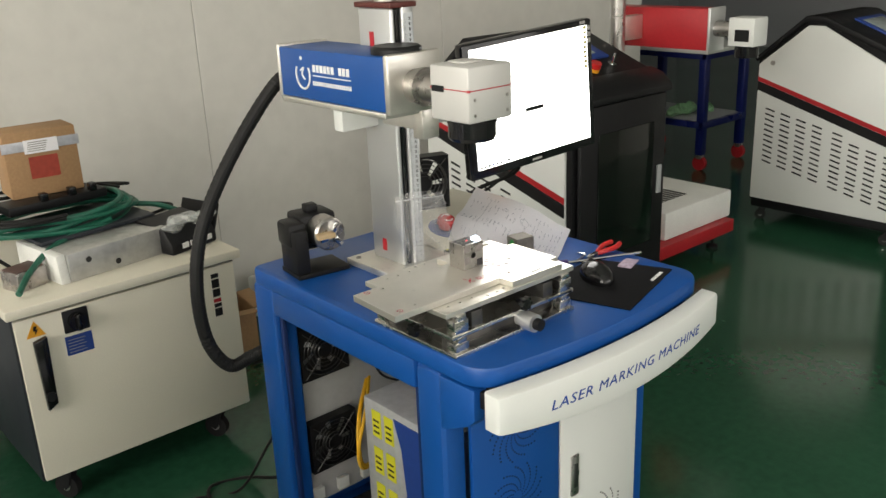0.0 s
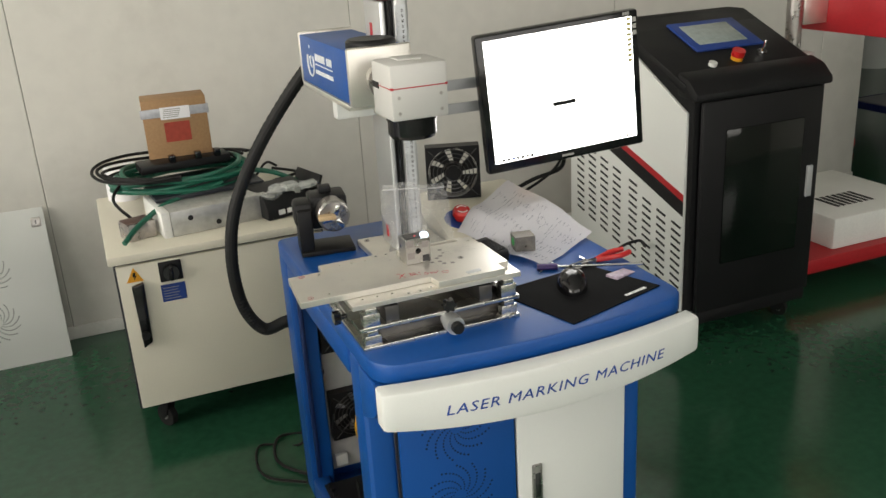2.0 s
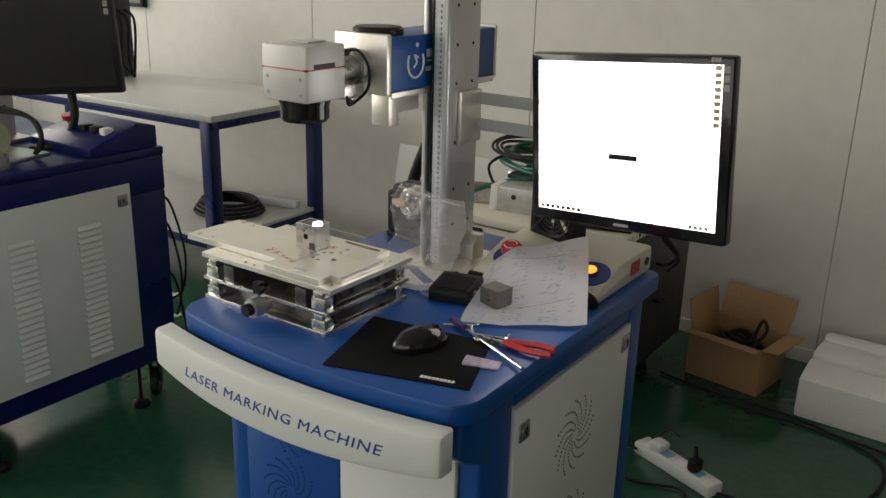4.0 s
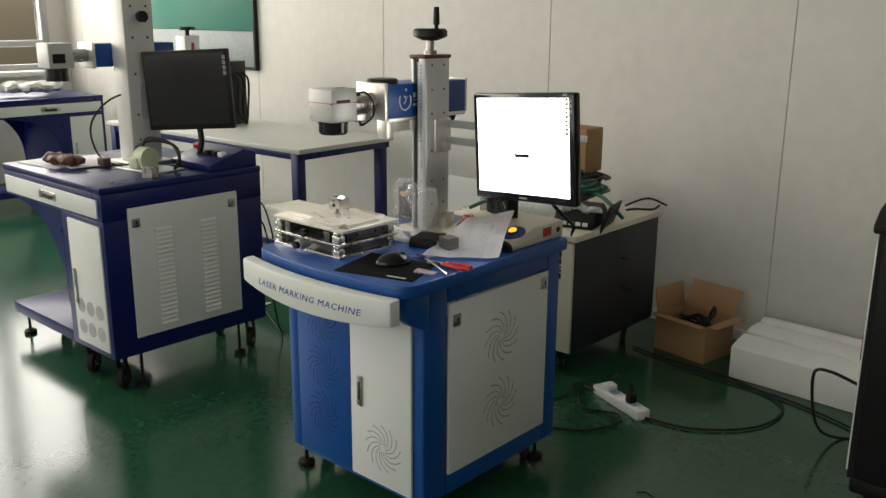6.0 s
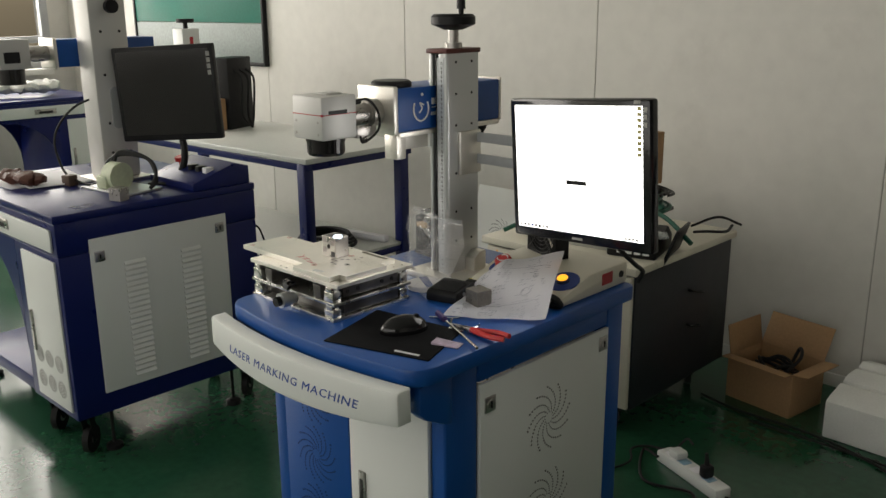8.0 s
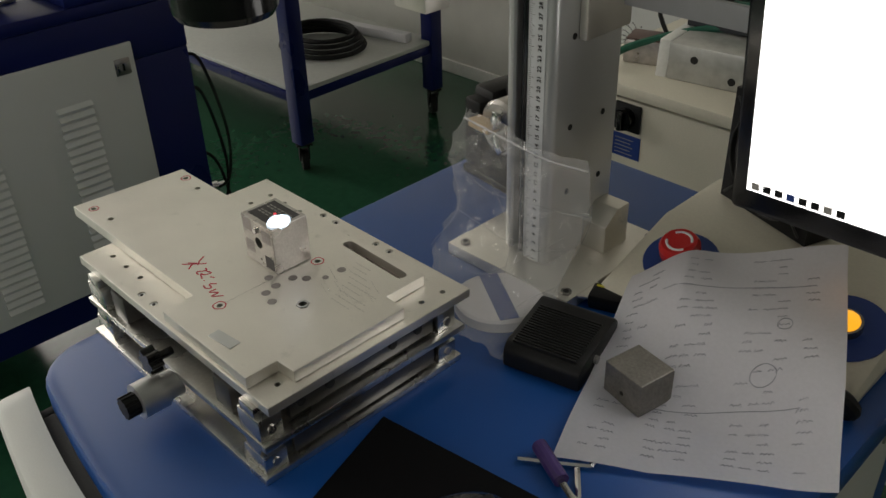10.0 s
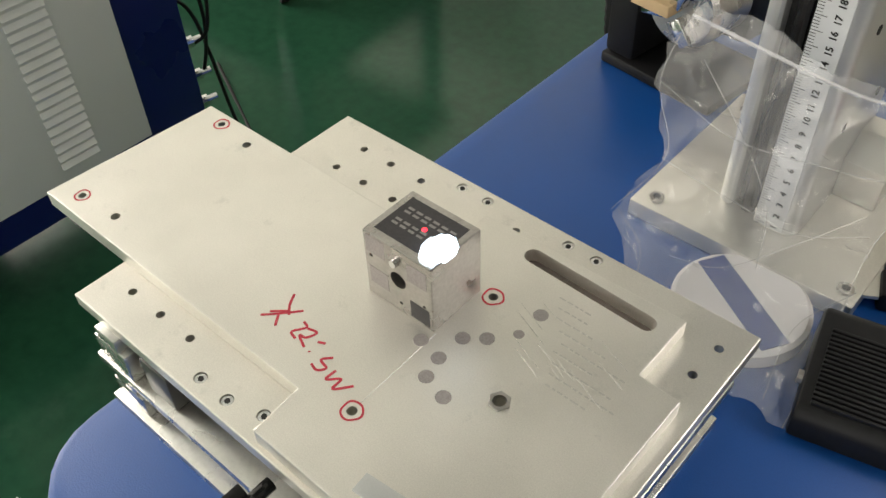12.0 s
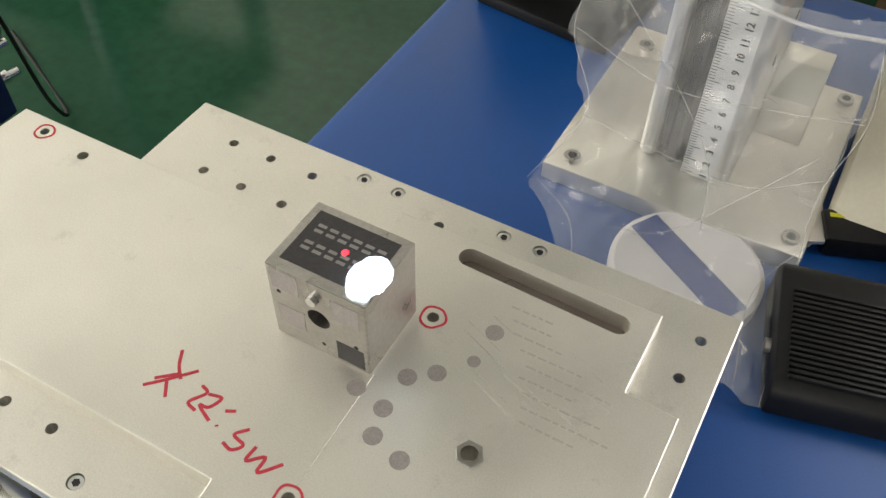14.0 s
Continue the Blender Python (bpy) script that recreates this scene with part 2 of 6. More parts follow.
def placed(x, y, z, sx=1.0, sy=None, sz=None):
    """A place and a size for a thing built round another origin."""
    return Matrix.Translation((x, y, z)) @ Matrix.Diagonal((sx, sx if sy is None else sy, sx if sz is None else sz, 1))


def B():
    return bmesh.new()


def lettering(name, text, size, material, parent, m, thick=0.0006, slant=0.0, spacing=1.0, width=None, bold=0.0):
    cu = bpy.data.curves.new("letters", "FONT")
    cu.body, cu.size, cu.extrude, cu.shear, cu.space_character, cu.offset = text, size, thick, slant, spacing, bold
    cu.align_x, cu.align_y, cu.resolution_u = "CENTER", "CENTER", 2
    tmp = bpy.data.objects.new("letters", cu)
    scene.collection.objects.link(tmp)
    me = bpy.data.meshes.new_from_object(tmp.evaluated_get(bpy.context.evaluated_depsgraph_get()))
    bpy.data.objects.remove(tmp)
    bpy.data.curves.remove(cu)
    if width:
        xs = [v.co.x for v in me.vertices]
        k = width / (max(xs) - min(xs))
        for v in me.vertices:
            v.co.x *= k
    me.transform(m)
    me.materials.clear()
    me.materials.append(material)
    ob = new(name, me)
    ob.parent = parent
    return ob


def swirl(bm, cx, cz, y, radius, arms=12, dots=10, r=0.0022, plane="y", inner=0.012):
    """Small round vent holes on curved arms, on an upright face; y is the face's place, facing -y, or along x facing +x or -x."""
    for a in range(arms):
        for d in range(dots):
            f = d / (dots - 1)
            rad = inner + (radius - inner) * f
            ang = 2 * math.pi * a / arms + 1.15 * f
            u, w = cx + rad * math.cos(ang), cz + rad * math.sin(ang)
            rr = r * (0.65 + 0.35 * f)
            if plane == "y":
                cyl(bm, (u, y + 0.001, w), (u, y - 0.0005, w), rr, 7)
            elif plane == "x":
                cyl(bm, (y - 0.001, u, w), (y + 0.0005, u, w), rr, 7)
            else:
                cyl(bm, (u, w, y - 0.001), (u, w, y + 0.0005), rr, 7)
    return bm


# ---- room ----
def setting(name, bm, material, label, category="structure"):
    return solid(name, bm, material, label, category, kind="structure")


b = B()
box(b, ROOM_W - 0.2, 9.2, ROOM_S - 0.2, 6.2, -0.1, 0.0)
setting("floor", b, FLOOR, "glossy green epoxy-painted concrete workshop floor", "floor")
b = B()
box(b, ROOM_W - 0.2, 9.2, ROOM_S - 0.2, 6.2, CEIL, CEIL + 0.1)
setting("ceiling", b, CEILING, "plain white painted workshop ceiling above", "ceiling")
north = thing("wall_north", "off-white sandwich-panel partition wall with thin upright joints", "wall", kind="structure")
joints = [-5.49, -4.31, -3.12, -1.94, -0.79, 0.39, 1.57, 2.75]
edges = [ROOM_W - 0.1] + joints + [3.02]
panel_mesh = {}
for x0, x1 in zip(edges, edges[1:]):
    b = B()
    box(b, x0 + 0.0012, x1 - 0.0012, ROOM_N, ROOM_N + 0.1, 0, CEIL, 0.002, 1)
    part("wall_panel", b, WALL, north)
b = B()
box(b, ROOM_W, 3.0, ROOM_N + 0.004, ROOM_N + 0.09, 0.0, CEIL - 0.01)
part("panel_joint", b, SEAM, north, "dark grey joint behind the wall panels")
b = B()
box(b, ROOM_W, 3.02, ROOM_N - 0.012, ROOM_N - 0.001, 0.0, 0.05, 0.003)
setting("baseboard", b, SKIRT, "pale metal skirting strip at the wall's foot", "baseboard")
b = B()
box(b, 3.02, 9.2, 6.0, 6.1, 0, CEIL)
box(b, 9.1, 9.2, -1.0, 6.0, 0, CEIL)
setting("wall_far", b, WALL_FAR, "plain grey wall at the far end of the hall", "wall")
b = B()
box(b, 2.92, 3.02, ROOM_N + 0.1, 6.0, 0, CEIL)
setting("wall_return", b, WALL, "off-white return wall behind the partition", "wall")
b = B()
box(b, ROOM_E, ROOM_E + 0.1, ROOM_S, -1.0, 0, CEIL)
box(b, ROOM_E, 9.2, -1.1, -1.0, 0, CEIL)
setting("wall_east", b, WALL, "off-white painted side wall", "wall")
for nm, lab, hole in (("wall_south", "off-white painted wall with a long window", None),):
    b = B()
    x0, x1 = -2.7, 3.9
    box(b, ROOM_W - 0.1, x0, ROOM_S - 0.12, ROOM_S, 0, CEIL)
    box(b, x1, ROOM_E, ROOM_S - 0.12, ROOM_S, 0, CEIL)
    box(b, x0, x1, ROOM_S - 0.12, ROOM_S, 0, 1.1)
    box(b, x0, x1, ROOM_S - 0.12, ROOM_S, 2.8, CEIL)
    setting(nm, b, WALL, lab, "wall")
b = B()
y0, y1 = -4.35, 1.85
box(b, ROOM_W - 0.12, ROOM_W, ROOM_S, y0, 0, CEIL)
box(b, ROOM_W - 0.12, ROOM_W, y1, ROOM_N, 0, CEIL)
box(b, ROOM_W - 0.12, ROOM_W, y0, y1, 0, 0.9)
box(b, ROOM_W - 0.12, ROOM_W, y0, y1, 3.3, CEIL)
setting("wall_west", b, WALL, "off-white wall with a long bright window", "wall")
win = thing("window_1", "long bright daylight window with slim grey metal frames", "window", kind="structure")
for k in range(7):
    y = y0 + (y1 - y0) * k / 6
    b = B()
    box(b, ROOM_W + 0.0, ROOM_W + 0.05, y - 0.03, y + 0.03, 0.9, 3.3, 0.004)
    part("window_frame", b, GREYFRAME, win)
for z in (0.93, 1.12, 3.27):
    b = B()
    box(b, ROOM_W + 0.005, ROOM_W + 0.045, y0, y1, z - 0.025, z + 0.025, 0.004)
    part("window_rail", b, GREYFRAME, win)
b = B()
box(b, ROOM_W, ROOM_W + 0.12, y0, y1, 0.86, 0.9, 0.004)
part("window_sill", b, SKIRT, win)
win2 = thing("window_2", "long bright daylight window with slim grey metal frames", "window", kind="structure")
for k in range(6):
    x = -2.7 + 6.6 * k / 5
    b = B()
    box(b, x - 0.03, x + 0.03, ROOM_S, ROOM_S + 0.05, 1.1, 2.8, 0.004)
    part("window_frame", b, GREYFRAME, win2)

# ---- laser marking cart ----
TOP = 0.740
cart = thing("marking_cart", "blue powder-coated laser marking cart with white doors, open on one side", "machine cart")


def round_rect(x0, x1, y0, y1, r, bow=0.0, n=6):
    pts = []
    for cx, cy, a0 in ((x1 - r, y0 + r, -90), (x1 - r, y1 - r * 0.4, 0), (x0 + r, y1 - r * 0.4, 90), (x0 + r, y0 + r, 180)):
        rr = r if cy < (y0 + y1) / 2 else r * 0.4
        ox = cx + (r - rr) * (1 if a0 in (0, -90) else -1)
        for k in range(n + 1):
            a = radians(a0 + 90 * k / n)
            pts.append((ox + rr * math.cos(a), cy + rr * math.sin(a)))
    if bow:
        for k in range(1, 8):
            x = x0 + r + (x1 - x0 - 2 * r) * k / 8
            pts.append((x, y0 - bow * (1 - (2 * k / 8 - 1) ** 2)))
    return pts


b = B()
prism(b, round_rect(-0.259, 0.338, -0.104, 0.610, 0.055, 0.022), "z", 0.704, TOP, 0.006)
part("worktop", b, BLUE, cart)
W0, W1, D0, D1, Z0 = -0.257, 0.305, 0.004, 0.612, 0.085
for x0, x1, y0, y1, rim in ((W0, W0 + 0.055, D0, D0 + 0.072, 0.016), (W1 - 0.04, W1, D0, D0 + 0.095, 0.008), (W0, W0 + 0.055, D1 - 0.075, D1, 0.008), (W1 - 0.04, W1, D1 - 0.066, D1, 0.008)):
    b = B()
    box(b, x0, x1, y0, y1, Z0, 0.7045, rim, 3)
    part("post", b, BLUE, cart)
for y0, y1, z0, z1 in ((D0 + 0.071, D1 - 0.074, 0.648, 0.7045), (D0 + 0.071, D1 - 0.074, Z0, 0.145)):
    b = B()
    box(b, W0, W0 + 0.04, y0, y1, z0, z1, 0.006)
    part("side_rail", b, BLUE, cart)
EDGE = mat("dark_blue_edge", (0.004, 0.02, 0.10), 0.5)
for y in (D0 + 0.073, D1 - 0.087):
    part("door_stop", box(B(), W0 + 0.012, W0 + 0.022, y, y + 0.012, 0.15, 0.645, 0.002), EDGE, cart)
for z0, z1 in ((0.648, 0.704), (Z0, 0.146)):
    b = B()
    box(b, W1 - 0.04, W1, D0 + 0.095, D1 - 0.066, z0, z1, 0.006)
    part("side_rail", b, BLUE, cart)
    b = B()
    box(b, W0 + 0.055, W1 - 0.04, D0, D0 + 0.03, z0 if z0 > 0.5 else Z0, z1 if z0 > 0.5 else 0.1, 0.004)
    part("front_rail", b, BLUE, cart)
for x0 in (-0.2575, 0.290):
    b = B()
    prism(b, [(-0.075, 0.70), (0.01, 0.70), (0.01, 0.60), (-0.01, 0.605), (-0.06, 0.63), (-0.075, 0.645)], "x", x0, x0 + 0.03, 0.004)
    part("cheek", b, BLUE, cart)
b = B()
box(b, W0 + 0.05, W1 - 0.03, D1 - 0.012, D1, Z0, 0.704, 0.002)
part("back_panel", b, BLUE, cart)
b = B()
box(b, W0 + 0.03, W1 - 0.03, D0 + 0.03, D1 - 0.012, Z0, Z0 + 0.012, 0.002)
part("bottom_plate", b, BLUE, cart)
# right side panel
side = part("side_door", box(B(), 0.300, 0.310, 0.101, 0.545, 0.148, 0.645, 0.002), WHITE, cart, "white powder-coated side door with round swirl vents")
b = B()
swirl(b, 0.325, 0.497, 0.310, 0.074, 12, 12, 0.0024, "x", 0.014)
tagged(part("vent_hole", b, DARKHOLE, side, "dark punched vent holes in a swirl"), kind="stuff")
b = B()
swirl(b, 0.325, 0.297, 0.310, 0.074, 12, 12, 0.0024, "x", 0.014)
tagged(part("vent_hole", b, DARKHOLE, side, "dark punched vent holes in a swirl"), kind="stuff")


def lock(x, y, z, parent, face="x"):
    b = B()
    if face == "x":
        box(b, x - 0.001, x + 0.003, y - 0.016, y + 0.016, z - 0.017, z + 0.017, 0.002)
        cyl(b, (x, y, z), (x + 0.005, y, z), 0.010, 16)
    else:
        box(b, x - 0.016, x + 0.016, y - 0.003, y + 0.001, z - 0.017, z + 0.017, 0.002)
        cyl(b, (x, y, z), (x, y - 0.005, z), 0.010, 16)
    o = part("lock", b, STEEL, parent, "small square metal lock")
    b = B()
    if face == "x":
        box(b, x + 0.005, x + 0.0065, y - 0.002, y + 0.002, z - 0.007, z + 0.007)
    else:
        box(b, x - 0.002, x + 0.002, y - 0.0065, y - 0.005, z - 0.007, z + 0.007)
    part("keyhole", b, DARKHOLE, o)


lock(0.310, 0.128, 0.597, side)
lock(0.310, 0.522, 0.612, side)
# front door and front panel
door = part("front_door", box(B(), 0.030, 0.266, -0.004, 0.006, 0.100, 0.648, 0.002), WHITE, cart, "white front door with a recessed pull")
b = B()
swirl(b, 0.158, 0.215, -0.004, 0.068, 13, 12, 0.0022, "y", 0.014)
tagged(part("vent_hole", b, DARKHOLE, door, "dark punched vent holes in a swirl"), kind="stuff")
b = B()
box(b, 0.058, 0.080, -0.009, -0.003, 0.318, 0.410, 0.003)
h = part("handle", b, STEEL, door, "brushed metal recessed handle")
part("recess", box(B(), 0.0635, 0.0745, -0.0105, -0.0085, 0.338, 0.392, 0.001), mat("dark_metal", (0.12, 0.12, 0.12), 0.35, 0.9), h)
panel = part("front_panel", box(B(), -0.200, 0.026, -0.003, 0.006, 0.100, 0.648, 0.002), BLUE, cart, "blue front panel with dark swirl vents")
HOLEBLUE = mat("dark_blue_hole", (0.003, 0.01, 0.04), 0.7)
for z in (0.245, 0.39, 0.535):
    tagged(part("vent_hole", swirl(B(), -0.09, z, -0.003, 0.066, 13, 12, 0.0022, "y", 0.014), HOLEBLUE, panel, "dark punched vent holes in a swirl"), kind="stuff")


# drawer with its bowed white front
def front_y(x):
    u = (x - 0.032) / 0.2975
    return -0.172 + 0.033 * u * u


b = B()
t = bmesh.new()
rings = []
N = 28
for i in range(N + 1):
    x = -0.265 + 0.594 * i / N
    u = (x - 0.032) / 0.2975
    y0, y1 = front_y(x), front_y(x) + 0.035
    z1, z0 = 0.714, 0.627 + 0.020 * u * u
    e = 0.008
    sec = [(y0, z0 + e), (y0, z1 - e), (y0 + e * 0.3, z1 - e * 0.3), (y0 + e, z1), (y1, z1), (y1, z0), (y0 + e, z0), (y0 + e * 0.3, z0 + e * 0.3)]
    rings.append([t.verts.new((x, *p)) for p in sec])
for a, c in zip(rings, rings[1:]):
    for k in range(8):
        t.faces.new((a[k], a[(k + 1) % 8], c[(k + 1) % 8], c[k]))
ends = [t.faces.new(rings[0][::-1]), t.faces.new(rings[-1])]
bmesh.ops.recalc_face_normals(t, faces=t.faces[:])
bmesh.ops.bevel(t, geom=[e for f in t.faces if len(f.verts) == 8 for e in f.edges], offset=0.006, segments=2, profile=0.5, affect="EDGES")
join(b, t)
drawer = part("drawer", b, WHITE, cart, "white bowed drawer front with blue lettering")
words = lettering("lettering", "LASER MARKING MACHINE", 0.025, TEXTBLUE, drawer, pose(0.036, 0, 0.670, 90, 0, 0), 0.0005, 0.22, 1.12, 0.41)
for v in words.data.vertices:
    v.co.y = front_y(v.co.x) + (-0.0006 if v.co.y < 0 else 0.0002)
part("drawer_tray", box(B(), -0.228, 0.278, -0.142, 0.0, 0.662, 0.699, 0.003), BLACKPAINT, drawer, "black keyboard tray behind the front")
for x in (-0.238, 0.286):
    part("slide_rail", box(B(), x - 0.006, x + 0.006, -0.128, 0.1, 0.665, 0.695, 0.002), BLACKPAINT, drawer)


def caster(x, y, parent, z=0.085, r=0.026, base=NAVY, turn=20):
    b = B()
    m = Matrix.Translation((x, y, 0)) @ pose(0, 0, 0, 0, 0, turn)
    box(b, -0.025, 0.025, -0.025, 0.025, z - 0.006, z, 0.002, m=m)
    for s in (-0.014, 0.014):
        prism(b, [(-0.018, z - 0.006), (0.018, z - 0.006), (0.026, r + 0.004), (0.012, r - 0.008), (0.002, r)], "x", s - 0.002, s + 0.002, m=m)
    c = part("caster", b, BLACKPAINT, parent, "black swivel caster")
    b = B()
    cyl(b, (-0.010, 0.012, r), (0.010, 0.012, r), r, 20, m=m)
    part("wheel", b, RUBBER, c)
    b = B()
    cyl(b, (-0.012, 0.012, r), (0.012, 0.012, r), r * 0.35, 12, m=m)
    part("hub", b, STEEL, c)


def levelling_foot(x, y, parent, z=0.085):
    b = B()
    cyl(b, (x, y, 0.018), (x, y, z), 0.006, 10)
    cyl(b, (x, y, 0.0), (x, y, 0.014), 0.026, 20)
    cyl(b, (x, y, 0.014), (x, y, 0.022), 0.026, 20, 0.012)
    part("levelling_foot", b, BLACKPAINT, parent, "black round levelling foot")


for x, y, tr in ((-0.225, 0.11, 15), (0.25, 0.12, 70), (-0.225, 0.53, -30), (0.25, 0.53, 40)):
    caster(x, y, cart, turn=tr)
for x, y in ((-0.245, 0.05), (0.26, 0.045), (-0.245, 0.575), (0.26, 0.575)):
    levelling_foot(x, y, cart)

# ---- inside of the cart ----
b = B()
box(b, -0.22, 0.255, 0.575, 0.583, 0.13, 0.67, 0.002)
inner = part("inner_panel", b, mat("inner_grey_sheet", (0.45, 0.45, 0.44), 0.5, vary=0.06), cart, "light grey inner sheet with two black fans")


def case_fan(name, parent, m, size=0.12, deep=0.026):
    """A square axial fan facing -y at the origin."""
    s = size / 2
    b = B()
    t = bmesh.new()
    k = 32
    outer, inner_ = [], []
    rows = []
    for y in (0, deep):
        o = [t.verts.new((max(-s, min(s, 1.6 * s * math.cos(a))), y, max(-s, min(s, 1.6 * s * math.sin(a))))) for a in [2 * math.pi * i / k for i in range(k)]]
        n = [t.verts.new((0.93 * s * math.cos(a), y, 0.93 * s * math.sin(a))) for a in [2 * math.pi * i / k for i in range(k)]]
        rows.append((o, n))
    for i in range(k):
        j = (i + 1) % k
        (o0, n0), (o1, n1) = rows
        t.faces.new((o0[i], o0[j], n0[j], n0[i]))
        t.faces.new((o1[i], n1[i], n1[j], o1[j]))
        t.faces.new((o0[i], o1[i], o1[j], o0[j]))
        t.faces.new((n0[i], n0[j], n1[j], n1[i]))
    bmesh.ops.recalc_face_normals(t, faces=t.faces[:])
    join(b, t, m)
    if parent is None:
        ob = solid(name, b, BLACK, "square black cooling fan with a round wire grille, standing upright", "fan")
    else:
        ob = part(name, b, BLACK, parent, "black square cooling fan")
    b = B()
    cyl(b, (0, 0.004, 0), (0, deep * 0.9, 0), s * 0.36, 20, m=m)
    part("hub", b, BLACK, ob)
    for i in range(7):
        a = 2 * math.pi * i / 7
        b = B()
        prism(b, [(s * 0.34 * math.cos(a + q * 0.5) + 0, s * 0.34 * math.sin(a + q * 0.5)) for q in (0, 1)] + [(s * 0.9 * math.cos(a + 0.75), s * 0.9 * math.sin(a + 0.75)), (s * 0.9 * math.cos(a + 0.1), s * 0.9 * math.sin(a + 0.1))], "y", 0.012, 0.014, m=m)
        part("blade", b, BLACK, ob)
    b = B()
    for q in (0.3, 0.45, 0.6, 0.75, 0.9):
        pts = [(q * s * math.cos(2 * math.pi * i / 24), -0.003, q * s * math.sin(2 * math.pi * i / 24)) for i in range(25)]
        tube(b, pts, 0.0011, 5, 1, m=m)
    for i in range(4):
        a = math.pi / 4 + math.pi / 2 * i
        tube(b, [(0.25 * s * math.cos(a), -0.0035, 0.25 * s * math.sin(a)), (1.25 * s * math.cos(a), -0.003, 1.25 * s * math.sin(a))], 0.0013, 5, 2, m=m)
    part("grille", b, mat("grille_wire", (0.10, 0.10, 0.10), 0.3, 0.8), ob, "dark wire grille rings")
    return ob


case_fan("cooling_fan", inner, pose(-0.130, 0.545, 0.290, 0, 0, 0), 0.125)
case_fan("cooling_fan", inner, pose(-0.136, 0.545, 0.525, 0, 0, 0), 0.125)
b = B()
box(b, -0.225, -0.195, 0.556, 0.575, 0.375, 0.42, 0.004)
cyl(b, (-0.21, 0.545, 0.40), (-0.21, 0.575, 0.40), 0.014, 16)
part("latch", b, STEEL, inner, "metal cam latch")
src = part("laser_source", box(B(), -0.180, 0.10, 0.090, 0.345, 0.115, 0.505, 0.004), mat("source_grey", (0.5, 0.5, 0.52), 0.45, 0.3), cart, "grey laser source box with yellow warning labels")
for j, zz in enumerate((0.455, 0.37, 0.285)):
    for k, yy in enumerate((0.303, 0.263)):
        b = B()
        box(b, -0.1815, -0.1798, yy - 0.014, yy + 0.014, zz - 0.03, zz + 0.03)
        la = part("warning_label", b, YELLOW, src, "yellow warning label")
        b = B()
        for q in range(3):
            box(b, -0.1824, -0.1814, yy - 0.009, yy + 0.009, zz - 0.02 + 0.013 * q, zz - 0.016 + 0.013 * q)
        part("label_bar", b, BLACK, la)
b = B()
prism(b, [(0.245, 0.49), (0.225, 0.43), (0.215, 0.33), (0.23, 0.22), (0.22, 0.13), (0.11, 0.13), (0.11, 0.49)], "x", -0.1818, -0.1798)
part("blue_swoosh", b, LABELBLUE, src, "dark blue printed swoosh")
b = B()
tube(b, [(-0.06, 0.50, 0.44), (-0.14, 0.42, 0.42), (-0.17, 0.39, 0.36), (-0.15, 0.40, 0.30), (-0.06, 0.42, 0.30)], 0.005, 6)
tube(b, [(-0.06, 0.49, 0.45), (-0.13, 0.41, 0.43), (-0.175, 0.385, 0.35), (-0.145, 0.405, 0.29), (-0.05, 0.43, 0.31)], 0.004, 6)
part("yellow_cable", b, mat("yellow_cable_sheath", (0.75, 0.42, 0.02), 0.4), cart, "looped yellow fibre cable")
b = B()
tube(b, [(-0.02, 0.56, 0.64), (-0.03, 0.53, 0.52), (-0.02, 0.50, 0.44), (0.03, 0.46, 0.40), (0.05, 0.44, 0.28)], 0.003, 6)
tube(b, [(0.06, 0.55, 0.62), (0.05, 0.53, 0.5), (0.04, 0.47, 0.40)], 0.003, 6)
tube(b, [(-0.16, 0.5, 0.14), (-0.18, 0.40, 0.16), (-0.20, 0.3, 0.11), (-0.15, 0.22, 0.12)], 0.004, 6)
part("inner_wiring", b, RUBBER, cart, "loose black wiring inside the cart")
b = B()
box(b, -0.045, -0.015, 0.525, 0.55, 0.53, 0.56, 0.003)
part("connector", b, BLACK, cart)
for x0, y0, h in ((-0.24, 0.37, 0.05), (-0.12, 0.40, 0.035), (0.02, 0.38, 0.06)):
    b = B()
    box(b, x0, x0 + 0.10, y0, y0 + 0.13, Z0 + 0.012, Z0 + 0.012 + h, 0.003)
    for q in range(6):
        box(b, x0 + 0.008, x0 + 0.018, y0 + 0.01 + q * 0.02, y0 + 0.02 + q * 0.02, Z0 + 0.012 + h, Z0 + 0.02 + h)
    part("power_supply", b, BLACKPAINT, cart, "small black power unit with terminals")
for q in range(4):
    part("terminal", box(B(), -0.19 + q * 0.07, -0.16 + q * 0.07, 0.560, 0.573, 0.145, 0.175, 0.002), WHITE, cart)
part("status_led", ball(B(), (-0.21, 0.20, 0.125), 0.006), LED, cart, "glowing red indicator lamp")

# ---- lifting column ----
col = thing("lift_column", "silver aluminium lift column with a ruler and crank wheel on a base plate", "column", placed(0.008, -0.009, 0))
b = B()
prism(b, [(-0.117, 0.311), (0.046, 0.311), (0.046, 0.478), (-0.117, 0.478)], "z", TOP, 0.754, 0.0015)
base = part("base_plate", b, ALU, col)
for x, y in ((-0.102, 0.323), (0.036, 0.323), (-0.102, 0.456), (0.036, 0.466)):
    b = B()
    cyl(b, (x, y, 0.7535), (x, y, 0.7565), 0.0055, 12)
    s = part("screw", b, STEEL, base)
    part("socket", cyl(B(), (x, y, 0.7564), (x, y, 0.7568), 0.003, 6), DARKHOLE, s)
CX0, CX1, CY0, CY1, CZ = -0.068, -0.010, 0.345, 0.452, 1.259
b = B()
prism(b, round_rect(-0.040, CX1, CY0, CY1, 0.010), "z", 0.754, CZ, 0.0)
